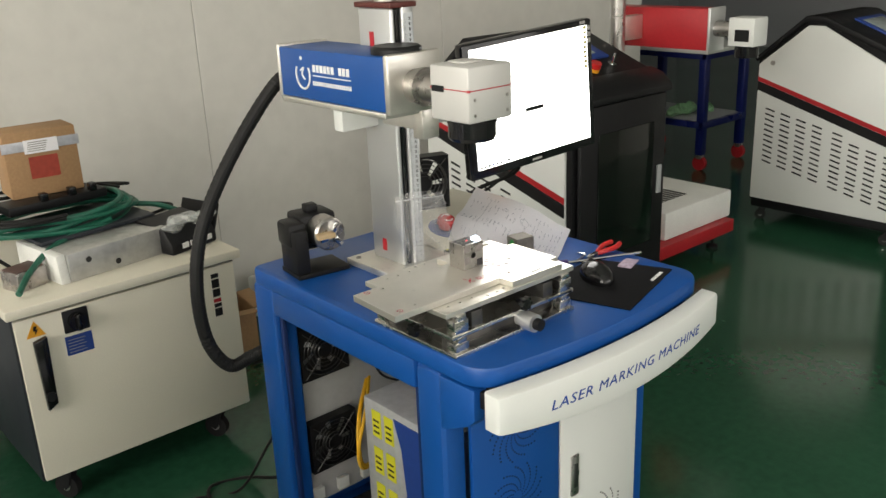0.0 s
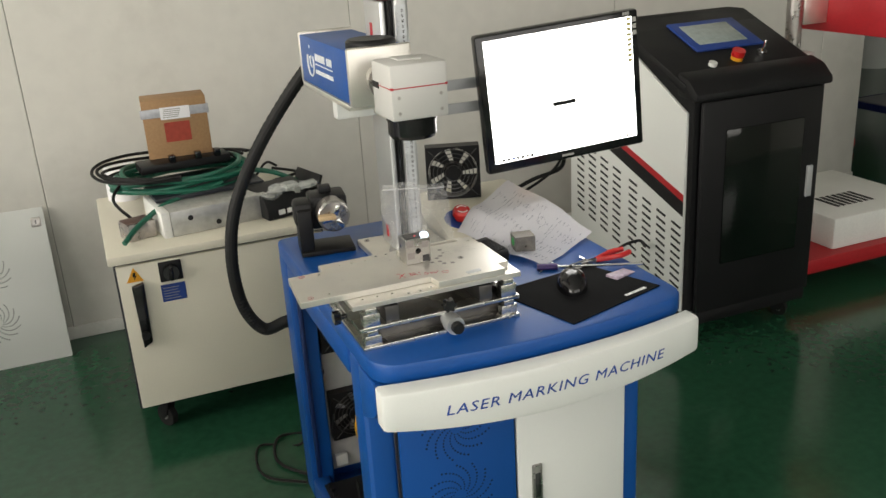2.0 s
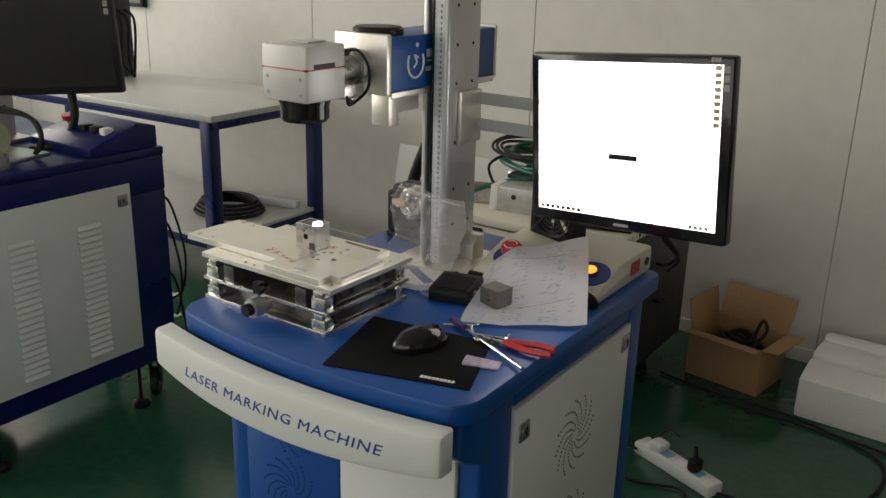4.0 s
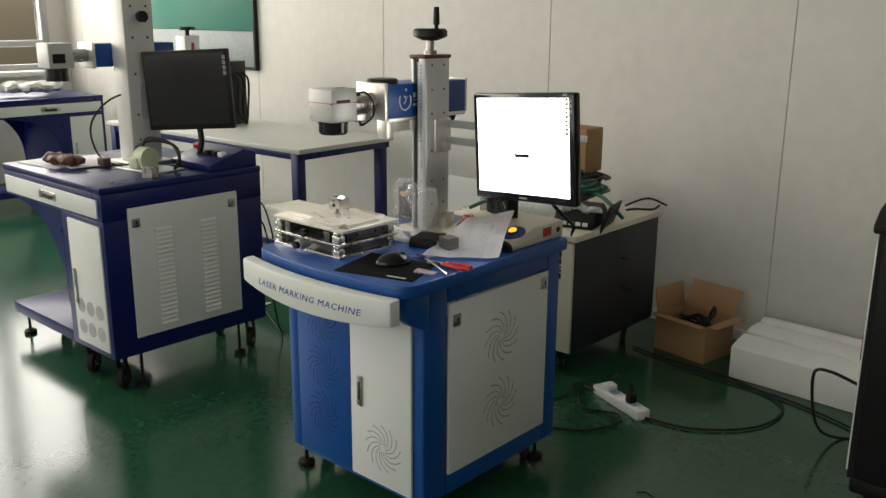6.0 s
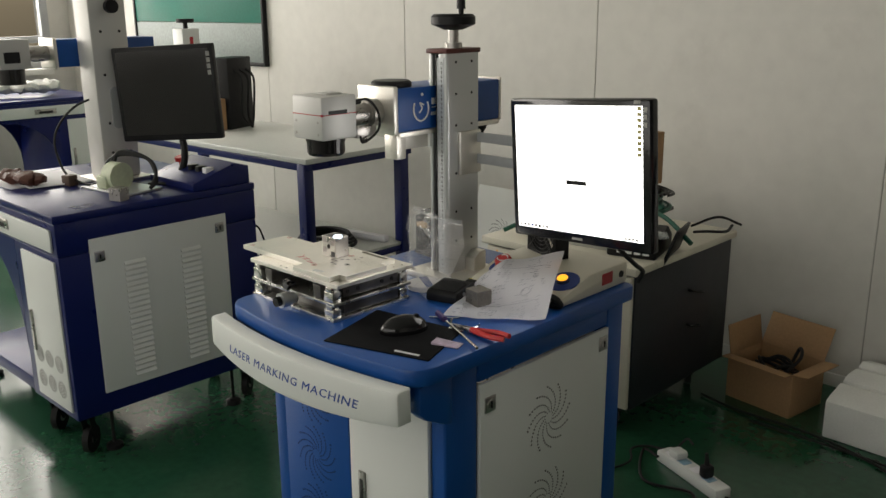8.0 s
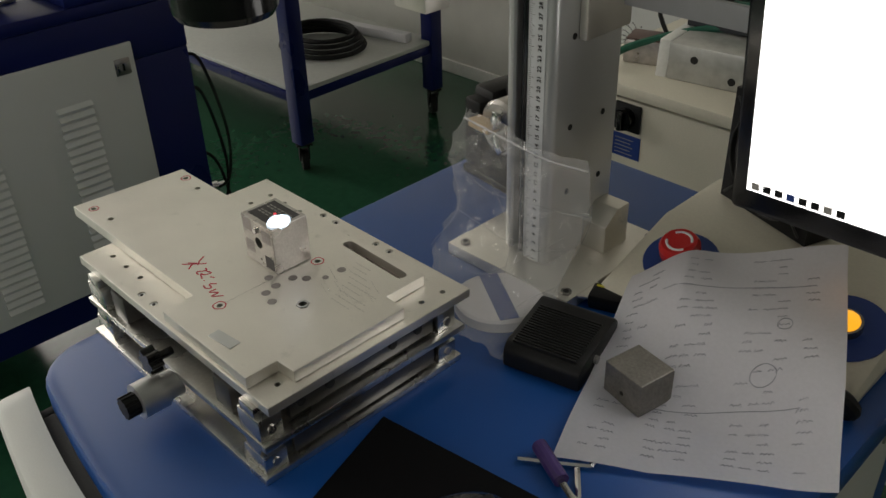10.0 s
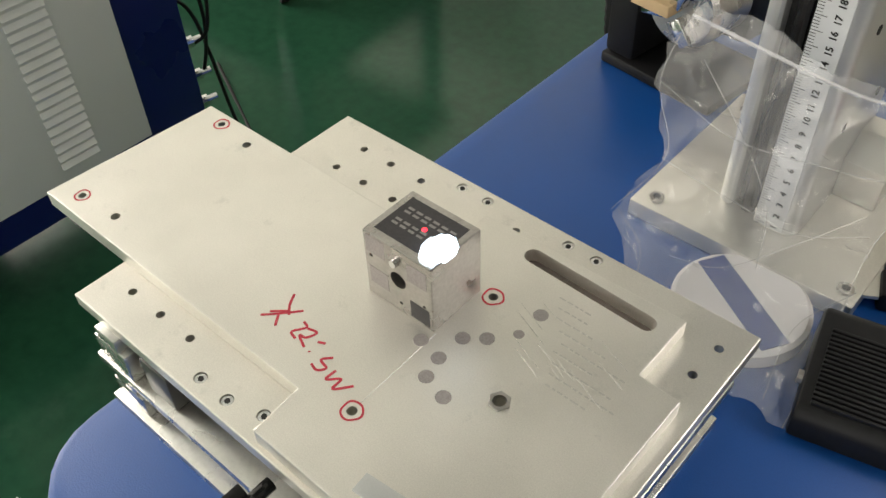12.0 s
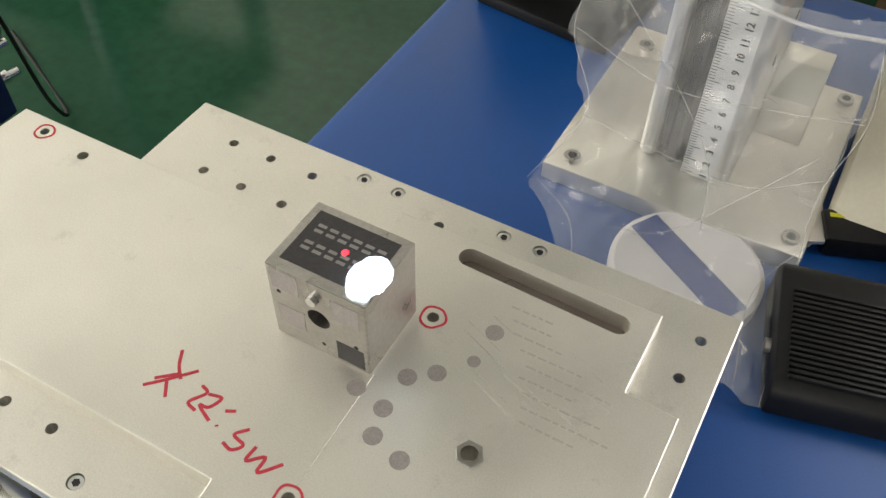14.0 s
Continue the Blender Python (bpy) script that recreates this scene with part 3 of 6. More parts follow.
box(b, CX0, -0.057, CY0 + 0.002, CY1 - 0.004, 0.754, CZ, 0.005, 3)
box(b, -0.062, -0.026, CY0 + 0.03, CY1 - 0.002, 0.754, CZ, 0.002)
part("extrusion", b, ALUW, col, "silver aluminium column profile")
b = B()
box(b, -0.057, -0.040, CY0 + 0.012, CY0 + 0.031, 0.756, CZ - 0.002)
part("black_slot", b, BLACK, col, "black slot with a lead screw")
b = B()
cyl(b, (-0.048, CY0 + 0.010, 0.752), (-0.048, CY0 + 0.010, CZ - 0.002), 0.005, 12)
part("lead_screw", b, BLACKGLOSS, col, "black lead screw")
b = B()
box(b, -0.0385, -0.018, CY0 - 0.0012, CY0 - 0.0002, 0.756, CZ - 0.01)
ruler = part("ruler", b, mat("pale_ruler", (0.62, 0.64, 0.66), 0.35, 0.2), col, "white centimetre ruler strip with black figures")
b = B()
for k in range(7, 500, 2):
    z = 0.7482 + 0.00098 * (k + 1)
    if z > 0.756:
        L = 0.007 if (k + 1) % 10 == 0 else 0.0038
        box(b, -0.0383, -0.0383 + L, CY0 - 0.0016, CY0 - 0.0011, z - 0.0001, z + 0.0001)
part("ruler_mark", b, BLACK, ruler, "fine black ruler marks")
for k in range(1, 51):
    lettering("ruler_figure", str(k), 0.0062, BLACK, ruler, Matrix.Translation((-0.0245, CY0 - 0.0014, 0.7482 + 0.0098 * k)) @ pose(0, 0, 0, 90, 0, 0) @ pose(0, 0, 0, 0, 0, 90), 0.0002, bold=0.0001)
b = B()
box(b, CX0 - 0.003, CX1 + 0.003, CY0 - 0.003, CY1 + 0.003, CZ, CZ + 0.010, 0.002)
part("top_cap", b, mat("dark_red_cap", (0.10, 0.02, 0.015), 0.45), col, "dark reddish-brown top cap")
KX, KY = -0.039, 0.398
b = B()
cyl(b, (KX, KY, CZ + 0.01), (KX, KY, CZ + 0.022), 0.020, 20)
cyl(b, (KX, KY, CZ + 0.022), (KX, KY, CZ + 0.05), 0.012, 16)
part("spindle", b, STEEL, col)
b = B()
cyl(b, (KX, KY, CZ + 0.05), (KX, KY, CZ + 0.062), 0.022, 20, 0.050)
cyl(b, (KX, KY, CZ + 0.062), (KX, KY, CZ + 0.078), 0.050, 28)
cyl(b, (KX, KY, CZ + 0.078), (KX, KY, CZ + 0.084), 0.050, 28, 0.044)
wheel = part("hand_wheel", b, BLACK, col, "black round crank wheel")
b = B()
cyl(b, (KX + 0.033, KY - 0.01, CZ + 0.08), (KX + 0.033, KY - 0.01, CZ + 0.095), 0.006, 12)
cyl(b, (KX + 0.033, KY - 0.01, CZ + 0.095), (KX + 0.033, KY - 0.01, CZ + 0.145), 0.010, 14, 0.008)
part("crank_handle", b, BLACK, wheel)
b = B()
for z in (1.24, 1.17, 1.10, 0.99, 0.90, 0.83):
    for y in (CY0 + 0.03, CY1 - 0.025):
        cyl(b, (CX1 - 0.001, y, z), (CX1 + 0.0006, y, z), 0.0032, 10)
part("bolt_hole", b, DARKHOLE, col)
part("warning_label", box(B(), CX0 - 0.001, CX0, 0.40, 0.413, 1.17, 1.215), RED, col, "small red and white label")
part("warning_label", box(B(), CX0 - 0.001, CX0, 0.40, 0.413, 0.775, 0.80), RED, col, "small red and white label")
part("side_bracket", box(B(), -0.155, CX0, 0.40, 0.43, 1.035, 1.085, 0.004), WHITE, col, "white plastic bracket beside the column")
b = B()
prism(b, [(0.405, 0.754), (0.445, 0.754), (0.445, 0.80), (0.425, 0.80), (0.405, 0.785)], "x", CX1, CX1 + 0.03, 0.001)
part("foot_bracket", b, ALU, col)
part("mount_plate", box(B(), CX1, CX1 + 0.010, 0.38, 0.45, 0.985, 1.085, 0.003), ALU, col, "aluminium plate carrying the screen arms")

# ---- laser head ----
head = thing("laser_unit", "blue laser beam box with grey scanner head and black lens", "laser head", placed(0.024, -0.002, 0.003, 1.0, 0.975, 1.0))
b = B()
box(b, -0.188, -0.072, 0.238, 0.585, 1.09, 1.185, 0.003)
bx = part("beam_box", b, BLUE, head, "bright blue metal beam housing")
for y0, y1 in ((0.224, 0.239), (0.584, 0.594)):
    b = B()
    box(b, -0.190, -0.070, y0, y1, 1.085, 1.19, 0.004)
    part("end_plate", b, ALU, head, "silver end plate")
part("bottom_plate", box(B(), -0.190, -0.070, 0.239, 0.584, 1.078, 1.0895, 0.002), ALU, head)
for sx, fx in ((-1, -0.1885), (1, -0.0715)):
    # emblem and line of writing as plain shapes
    b = B()
    y = 0.50 if sx < 0 else 0.31
    s = -sx
    pts = [(fx + sx * 0.0004, y + 0.024 * math.cos(radians(a)), 1.137 + 0.027 * math.sin(radians(a))) for a in range(150, 391, 15)]
    tube(b, pts, 0.0022, 5, 2)
    tube(b, [(fx + sx * 0.0004, y + 0.008, 1.145), (fx + sx * 0.0004, y - 0.004, 1.150), (fx + sx * 0.0004, y + 0.003, 1.138), (fx + sx * 0.0004, y - 0.006, 1.128)], 0.002, 5, 4)
    cyl(b, (fx, y + 0.004, 1.168), (fx + sx * 0.001, y + 0.004, 1.168), 0.004, 8)
    em = part("emblem", b, TEXTWHITE, bx, "white printed round emblem")
    y0 = y - sx * -1 * 0.035 if sx < 0 else y + 0.035
    b = B()
    for q in range(10):
        if q == 6:
            continue
        a = y0 - 0.0125 * q * (1 if sx < 0 else -1)
        box(b, fx - 0.0006, fx + 0.0006, min(a, a - 0.009 * (1 if sx < 0 else -1)), max(a, a - 0.009 * (1 if sx < 0 else -1)), 1.144, 1.158)
    part("printed_word", b, TEXTWHITE, bx, "white printed writing as plain bars")
    e1 = y0 - 0.125 * (1 if sx < 0 else -1)
    part("printed_rule", box(B(), fx - 0.0006, fx + 0.0006, min(y0, e1), max(y0, e1), 1.1365, 1.1385), TEXTWHITE, bx)
    b = B()
    for q in range(20):
        a = y0 - 0.0065 * q * (1 if sx < 0 else -1)
        box(b, fx - 0.0006, fx + 0.0006, a - 0.002, a + 0.002, 1.119, 1.127)
    part("printed_line", b, TEXTWHITE, bx, "small white printed writing as plain bars")
part("black_cap", cyl(cyl(B(), (-0.13, 0.275, 1.185), (-0.13, 0.275, 1.195), 0.046, 32), (-0.13, 0.275, 1.195), (-0.13, 0.275, 1.199), 0.046, 32, 0.041), BLACK, head, "flat round black cap")
b = B()
box(b, -0.112, -0.072, 0.232, 0.262, 1.03, 1.085, 0.003)
box(b, -0.108, -0.098, 0.26, 0.36, 1.045, 1.08, 0.002)
part("carriage", b, ALU, head, "aluminium slide carriage")
b = B()
cyl(b, (-0.13, 0.226, 1.132), (-0.13, 0.19, 1.132), 0.030, 28)
cyl(b, (-0.13, 0.19, 1.132), (-0.13, 0.126, 1.132), 0.024, 28)
cyl(b, (-0.13, 0.20, 1.132), (-0.13, 0.193, 1.132), 0.034, 28)
part("beam_tube", b, STEEL, head, "turned steel beam tube")
b = B()
box(b, -0.116, -0.100, 0.14, 0.20, 1.085, 1.11, 0.004)
cyl(b, (-0.108, 0.17, 1.085), (-0.108, 0.17, 1.072), 0.007, 12)
part("pointer", b, STEEL, head)
b = B()
tube(b, [(-0.09, 0.126, 1.165), (-0.085, 0.16, 1.168), (-0.085, 0.19, 1.14), (-0.09, 0.195, 1.10), (-0.10, 0.16, 1.075), (-0.10, 0.15, 1.09)], 0.0028, 6)
cyl(b, (-0.095, 0.126, 1.163), (-0.093, 0.145, 1.165), 0.006, 10)
part("head_cable", b, RUBBER, head)
HX, HY = -0.13, 0.078
b = B()
box(b, HX - 0.049, HX + 0.049, HY - 0.048, HY + 0.048, 1.092, 1.182, 0.005)
sc = part("scanner_body", b, HEADGREY, head, "light grey scanner body with a red stripe")
part("lid", box(B(), HX - 0.02, HX + 0.02, HY - 0.01, HY + 0.035, 1.182, 1.185, 0.002), HEADGREY, sc)
b = B()
box(b, HX - 0.0496, HX + 0.0496, HY - 0.0486, HY + 0.0486, 1.141, 1.148, 0.004)
part("red_stripe", b, RED, sc, "dark red stripe round the body")
part("printed_bar", box(B(), HX - 0.0502, HX - 0.0490, HY + 0.012, HY + 0.042, 1.139, 1.149), BLACK, sc)
part("printed_bar", box(B(), HX + 0.0490, HX + 0.0502, HY - 0.03, HY + 0.02, 1.145, 1.153), BLACK, sc)
for sx in (-0.036, 0.036):
    for z in (1.105, 1.13):
        part("screw", cyl(B(), (HX + sx, HY - 0.0475, z), (HX + sx, HY - 0.0488, z), 0.003, 8), STEEL, sc)
b = B()
cyl(b, (HX, HY, 1.092), (HX, HY, 1.086), 0.043, 32)
cyl(b, (HX, HY, 1.086), (HX, HY, 1.062), 0.041, 32)
cyl(b, (HX, HY, 1.062), (HX, HY, 1.056), 0.041, 32, 0.037)
part("lens", b, BLACKGLOSS, head, "black flat-field lens ring")
# corrugated hose from the box to the cart's back
hose = thing("fibre_hose", "thick black corrugated hose looping down behind the cart", "hose")
part("hose_tube", tube(B(), [(-0.106, 0.572, 1.137), (-0.140, 0.635, 1.105), (-0.245, 0.665, 0.965), (-0.322, 0.68, 0.825), (-0.352, 0.68, 0.70), (-0.345, 0.68, 0.575), (-0.305, 0.672, 0.503), (-0.255, 0.655, 0.515), (-0.20, 0.614, 0.545)], 0.0145, 14, 22, 0.04), RUBBER, hose)
part("hose_collar", cyl(cyl(B(), (-0.104, 0.576, 1.138), (-0.112, 0.590, 1.132), 0.021, 20), (-0.112, 0.590, 1.132), (-0.118, 0.600, 1.127), 0.018, 20), BLACK, hose, "black screwed cable gland")
part("hose_collar", cyl(B(), (-0.20, 0.612, 0.545), (-0.207, 0.622, 0.541), 0.020, 20), BLACK, hose, "black screwed cable gland")

# ---- positioning stage and work plate ----


def drilled(name, bm, cutter, material, parent, label=""):
    """A part with real holes, cut once while building."""
    a = bpy.data.objects.new("blank", mesh_of(name, bm, material))
    c = bpy.data.objects.new("drill", mesh_of("drill", cutter, STEEL))
    for o in (a, c):
        scene.collection.objects.link(o)
    md = a.modifiers.new("holes", "BOOLEAN")
    md.operation, md.object, md.solver = "DIFFERENCE", c, "EXACT"
    me = bpy.data.meshes.new_from_object(a.evaluated_get(bpy.context.evaluated_depsgraph_get()))
    bpy.data.objects.remove(a)
    bpy.data.objects.remove(c)
    me.name = name
    for p in me.polygons:
        p.use_smooth = False
    ob = new(name, me)
    ob.parent = parent
    return tagged(ob, label)


BED = 0.728  # the stage is laid out on a bed at this height, then set on the worktop
ON_STAGE = placed(0.0155, -0.0090, TOP - 0.955 * BED, 0.955)
DARKBAR = mat("dark_ground_steel", (0.13, 0.125, 0.12), 0.35, 0.85, vary=0.15)
stage = thing("positioning_stage", "silver aluminium two-axis positioning stage with black knobs on the worktop", "stage", ON_STAGE)
SX0, SX1, SY0, SY1 = -0.283, 0.014, -0.026, 0.200
MILLED = mat("milled_aluminium", (0.66, 0.65, 0.62), 0.27, metal=1.0, vary=0.10, fine=300, coarse=12, bump=0.06)
part("base_plate", box(B(), SX0, SX1, SY0, SY1, BED, BED + 0.007, 0.0012), MILLED, stage)
part("middle_plate", box(B(), SX0 - 0.004, SX1 + 0.002, SY0 + 0.003, SY1 + 0.003, 0.763, 0.770, 0.0012), MILLED, stage)
for z0, z1 in ((BED + 0.007, 0.763), (0.770, 0.803)):
    for x in (SX0 + 0.004, SX1 - 0.034):
        for y in (SY0 + 0.004, SY1 - 0.026):
            b = B()
            box(b, x, x + 0.03, y, y + 0.022, z0, z1 - 0.010, 0.001)
            box(b, x + 0.005, x + 0.025, y, y + 0.022, z1 - 0.010, z1, 0.001)
            blk = part("bearing_block", b, MILLED, stage)
            part("screw", cyl(cyl(B(), (x + 0.0295, y + 0.011, z0 + 0.009), (x + 0.0315, y + 0.011, z0 + 0.009), 0.004, 10), (x + 0.031, y + 0.011, z0 + 0.009), (x + 0.0318, y + 0.011, z0 + 0.009), 0.002, 6), STEEL, blk)
    if z0 < 0.75:
        for y in (SY0 + 0.028, SY1 - 0.05):
            part("guide_bar", box(B(), SX0 + 0.01, SX1 - 0.01, y, y + 0.02, z0, z1 - 0.004, 0.001), DARKBAR, stage, "dark ground guide bar")
    else:
        for x in (SX0 + 0.045, SX1 - 0.075):
            part("guide_bar", box(B(), x, x + 0.025, SY0 + 0.008, SY1 - 0.004, z0, z1 - 0.004, 0.001), DARKBAR, stage, "dark ground guide bar")
b = B()
box(b, SX1 - 0.012, SX1 - 0.006, SY0 + 0.035, SY1 - 0.03, 0.775, 0.80, 0.001)
box(b, SX1 - 0.012, SX1 - 0.006, SY0 + 0.035, SY1 - 0.03, 0.738, 0.76, 0.001)
part("side_strip", b, DARKBAR, stage)
for y in (0.02, 0.05, 0.12, 0.15):
    b = B()
    cyl(b, (SX1 - 0.007, y, 0.788), (SX1 - 0.004, y, 0.788), 0.0045, 12)
    part("screw", b, DARKHOLE, stage)
b = B()
box(b, -0.295, 0.022, -0.018, 0.204, 0.803, 0.812, 0.0008)
holes = [(-0.259, 0.184), (-0.26, 0.159), (-0.234, 0.184), (-0.235, 0.159), (-0.207, 0.184), (-0.209, 0.159), (-0.131, 0.186), (-0.27, 0.005), (-0.243, 0.005), (-0.216, 0.005), (0.008, 0.183), (0.006, 0.159), (0.004, 0.004), (-0.018, 0.002)]
screws = [(-0.182, 0.196), (-0.161, 0.196), (-0.099, 0.196), (-0.079, 0.196), (-0.19, -0.008), (-0.168, -0.008), (-0.146, -0.002)]
d = B()
for x, y in holes:
    cyl(d, (x, y, 0.80), (x, y, 0.815), 0.0027, 14)
for x, y in screws:
    cyl(d, (x, y, 0.807), (x, y, 0.815), 0.0038, 16)
top = drilled("top_plate", b, d, ALU, stage, "drilled silver aluminium top plate")
for x, y in screws:
    b = B()
    cyl(b, (x, y, 0.806), (x, y, 0.8112), 0.0033, 14)
    s = part("screw", b, CHROME, top)
    part("socket", cyl(B(), (x, y, 0.811), (x, y, 0.8116), 0.0017, 6), DARKHOLE, s)
# micrometer and knobs
b = B()
cyl(b, (-0.126, -0.02, 0.755), (-0.126, -0.036, 0.755), 0.013, 24)
cyl(b, (-0.126, -0.036, 0.755), (-0.126, -0.060, 0.755), 0.0165, 28)
part("micrometer", b, ALUW, stage, "turned silver micrometer drum")
b = B()
cyl(b, (-0.126, -0.060, 0.755), (-0.126, -0.073, 0.755), 0.0095, 18)
for k in range(12):
    a = 2 * math.pi * k / 12
    box(b, -0.001, 0.001, -0.073, -0.061, 0.009, 0.0107, m=Matrix.Translation((-0.126, 0, 0.755)) @ pose(0, 0, 0, 0, 30 * k, 0))
part("micrometer_knob", b, BLACK, stage, "ribbed black knob")


def lobed_knob(m, parent):
    b = B()
    cyl(b, (0, 0, 0), (0, -0.016, 0), 0.004, 12, m=m)
    prism(b, [((0.0105 + 0.0022 * math.cos(6 * radians(a))) * math.cos(radians(a)), (0.0105 + 0.0022 * math.cos(6 * radians(a))) * math.sin(radians(a))) for a in range(0, 360, 10)], "y", -0.026, -0.014, m=m)
    part("clamp_knob", b, BLACKGLOSS, parent, "black lobed clamping knob")


lobed_knob(pose(-0.128, -0.018, 0.787, 0, 0, 0), stage)
lobed_knob(pose(-0.286, 0.055, 0.766, 0, 0, -90), stage)

plate = thing("work_plate", "large matt aluminium work plate with marker rings and drilled holes", "plate", ON_STAGE)
PZ = 0.8235
outline = [(-0.374, 0.016), (-0.366, 0.141), (-0.146, 0.141), (-0.146, 0.176), (-0.011, 0.179), (-0.011, 0.133), (0.013, 0.132), (0.013, 0.015), (-0.008, 0.014), (-0.008, -0.016), (-0.136, -0.015), (-0.138, 0.016)]
b = prism(B(), outline, "z", 0.8124, PZ, 0.0006)
d = B()
for x, y, r in [(-0.343, 0.132, 0.0026), (-0.353, 0.029, 0.0026), (-0.101, 0.127, 0.0028), (-0.107, 0.024, 0.0028), (-0.32, 0.031, 0.0030), (-0.312, 0.128, 0.0030), (-0.055, 0.075, 0.0036)]:
    cyl(d, (x, y, 0.80), (x, y, 0.83), r, 16)
slot = [(-0.103 + 0.0055 * math.cos(radians(a)), 0.1665 + 0.0055 * math.sin(radians(a))) for a in range(90, 271, 15)] + [(-0.027 + 0.0055 * math.cos(radians(a)), 0.1645 + 0.0055 * math.sin(radians(a))) for a in range(-90, 91, 15)]
prism(d, slot, "z", 0.8135, 0.83)
body = drilled("plate_body", b, d, ALU, plate)
# slot floor in a darker brown than the plate
part("slot_floor", prism(B(), [(x, y) for x, y in slot], "z", 0.8128, 0.8140), mat("brown_slot_metal", (0.20, 0.17, 0.16), 0.25, 0.8, vary=0.2), plate)
for x, y, r in [(-0.343, 0.132, 0.0052), (-0.353, 0.029, 0.0048), (-0.101, 0.127, 0.0058), (-0.107, 0.024, 0.0056)]:
    part("marker_ring", ring(B(), (x, y, PZ - 0.0001), r, 0.0011, 0, "z", 0.00025, seg=48, wob=0.04), REDINK, plate, "hand-drawn red marker ring")
strokes = [[(-0.187, 0.058), (-0.183, 0.051), (-0.178, 0.046)], [(-0.190, 0.036), (-0.183, 0.043), (-0.174, 0.053)], [(-0.183, 0.043), (-0.178, 0.036)], [(-0.188, 0.041), (-0.180, 0.048)],
           [(-0.168, 0.048), (-0.164, 0.046), (-0.168, 0.039), (-0.163, 0.037)], [(-0.163, 0.046), (-0.157, 0.047), (-0.159, 0.041), (-0.163, 0.040), (-0.155, 0.036)],
           [(-0.152, 0.043), (-0.148, 0.045)], [(-0.151, 0.036), (-0.1505, 0.0355)], [(-0.138, 0.041), (-0.142, 0.036), (-0.136, 0.034), (-0.139, 0.030), (-0.144, 0.031)],
           [(-0.131, 0.036), (-0.131, 0.029), (-0.125, 0.034), (-0.124, 0.027), (-0.117, 0.035)]]
for s in strokes:
    b = B()
    tube(b, [(x, y, PZ) for x, y in s], 0.00085, 6, 6)
    for v in b.verts:
        v.co.z = PZ + (v.co.z - PZ) * 0.35
    part("marker_stroke", b, REDINK, plate, "red marker pen stroke")
for x, y in [(-0.111, 0.079), (-0.096, 0.076), (-0.093, 0.063), (-0.078, 0.059), (-0.095, 0.094), (-0.085, 0.102), (-0.074, 0.115), (-0.073, 0.133)]:
    b = B()
    cyl(b, (x, y, PZ - 0.0005), (x, y, PZ + 0.0002), 0.0042 if x != -0.074 else 0.003, 20)
    part("test_spot", b, ENGRAVE, plate, "round grey laser test mark")
b = B()
rnd = random.Random(4)
for k in range(9):
    y = 0.150 - 0.0065 * k
    x = -0.072 + 0.0035 * k + rnd.uniform(-0.004, 0.004)
    n = rnd.randint(5, 9)
    for q in range(n):
        w = rnd.uniform(0.002, 0.005)
        x += w + 0.0012
        if x < 0.008 and not (x > -0.017 and y > 0.128):
            box(b, x - w, x, y - 0.0005, y + 0.0005, PZ - 0.0003, PZ + 0.00005, m=None)
tagged(part("engraved_line", b, mat("faint_engraving", (0.62, 0.60, 0.56), 0.45, 0.8), plate, "faint unreadable engraved lines"), kind="stuff")
b = B()
box(b, -0.076, -0.048, 0.001, 0.012, PZ - 0.0002, PZ + 0.0008, 0.0002, m=pose(0, 0, 0, 0, 0, 6))
for v in b.verts:
    v.co.z += 0.0004 * math.sin(v.co.x * 900) * (v.co.z > PZ)
part("tape_scrap", b, ALUW, plate, "crumpled scrap of silver tape")
b = B()
prism(b, [(-0.055 + 0.0062 * math.cos(radians(a)), 0.075 + 0.0062 * math.sin(radians(a))) for a in range(0, 360, 60)], "z", PZ - 0.002, PZ + 0.0008, 0.0003)
d = cyl(B(), (-0.055, 0.075, 0.80), (-0.055, 0.075, 0.83), 0.0036, 16)
drilled("nut", b, d, STEEL, plate, "hexagonal steel nut insert")
b = B()
for k in range(14):
    x0, y0 = rnd.uniform(-0.09, -0.03), rnd.uniform(0.10, 0.145)
    L = rnd.uniform(0.01, 0.03)
    tube(b, [(x0, y0, PZ), (x0 + L * 0.9, y0 - L * 0.35, PZ)], 0.00008, 4, 1)
tube(b, [(-0.108, 0.088, PZ), (-0.107, 0.03, PZ)], 0.00015, 4, 1)
tagged(part("scratch", b, STEEL, plate, "fine scratches in the metal"), kind="stuff")

# marked steel block under the beam
X0, X1, Y0, Y1, Z1 = -0.157, -0.109, 0.087, 0.126, PZ + 0.047
cube = thing("steel_block", "machined steel block with dark laser marking, lit by a spark", "metal block", ON_STAGE @ pose(0, 0, 0.0003))
b = box(B(), X0, X1, Y0, Y1, PZ, Z1, 0.0007)
cx = -0.133
d = cyl(B(), (cx, Y0 - 0.01, PZ + 0.024), (cx, Y1 + 0.01, PZ + 0.024), 0.0055, 20)
for x, z, r in [(X0 + 0.005, PZ + 0.031, 0.0011), (X1 - 0.006, PZ + 0.016, 0.0011), (cx + 0.001, PZ + 0.007, 0.0011), (cx - 0.001, PZ + 0.037, 0.0026)]:
    cyl(d, (x, Y0 - 0.004, z), (x, Y0 + 0.006, z), r, 12)
cb = drilled("block_body", b, d, STEEL, cube)
part("screw", cyl(B(), (cx - 0.001, Y0 - 0.0025, PZ + 0.037), (cx - 0.001, Y0 + 0.004, PZ + 0.037), 0.0024, 12), CHROME, cb)
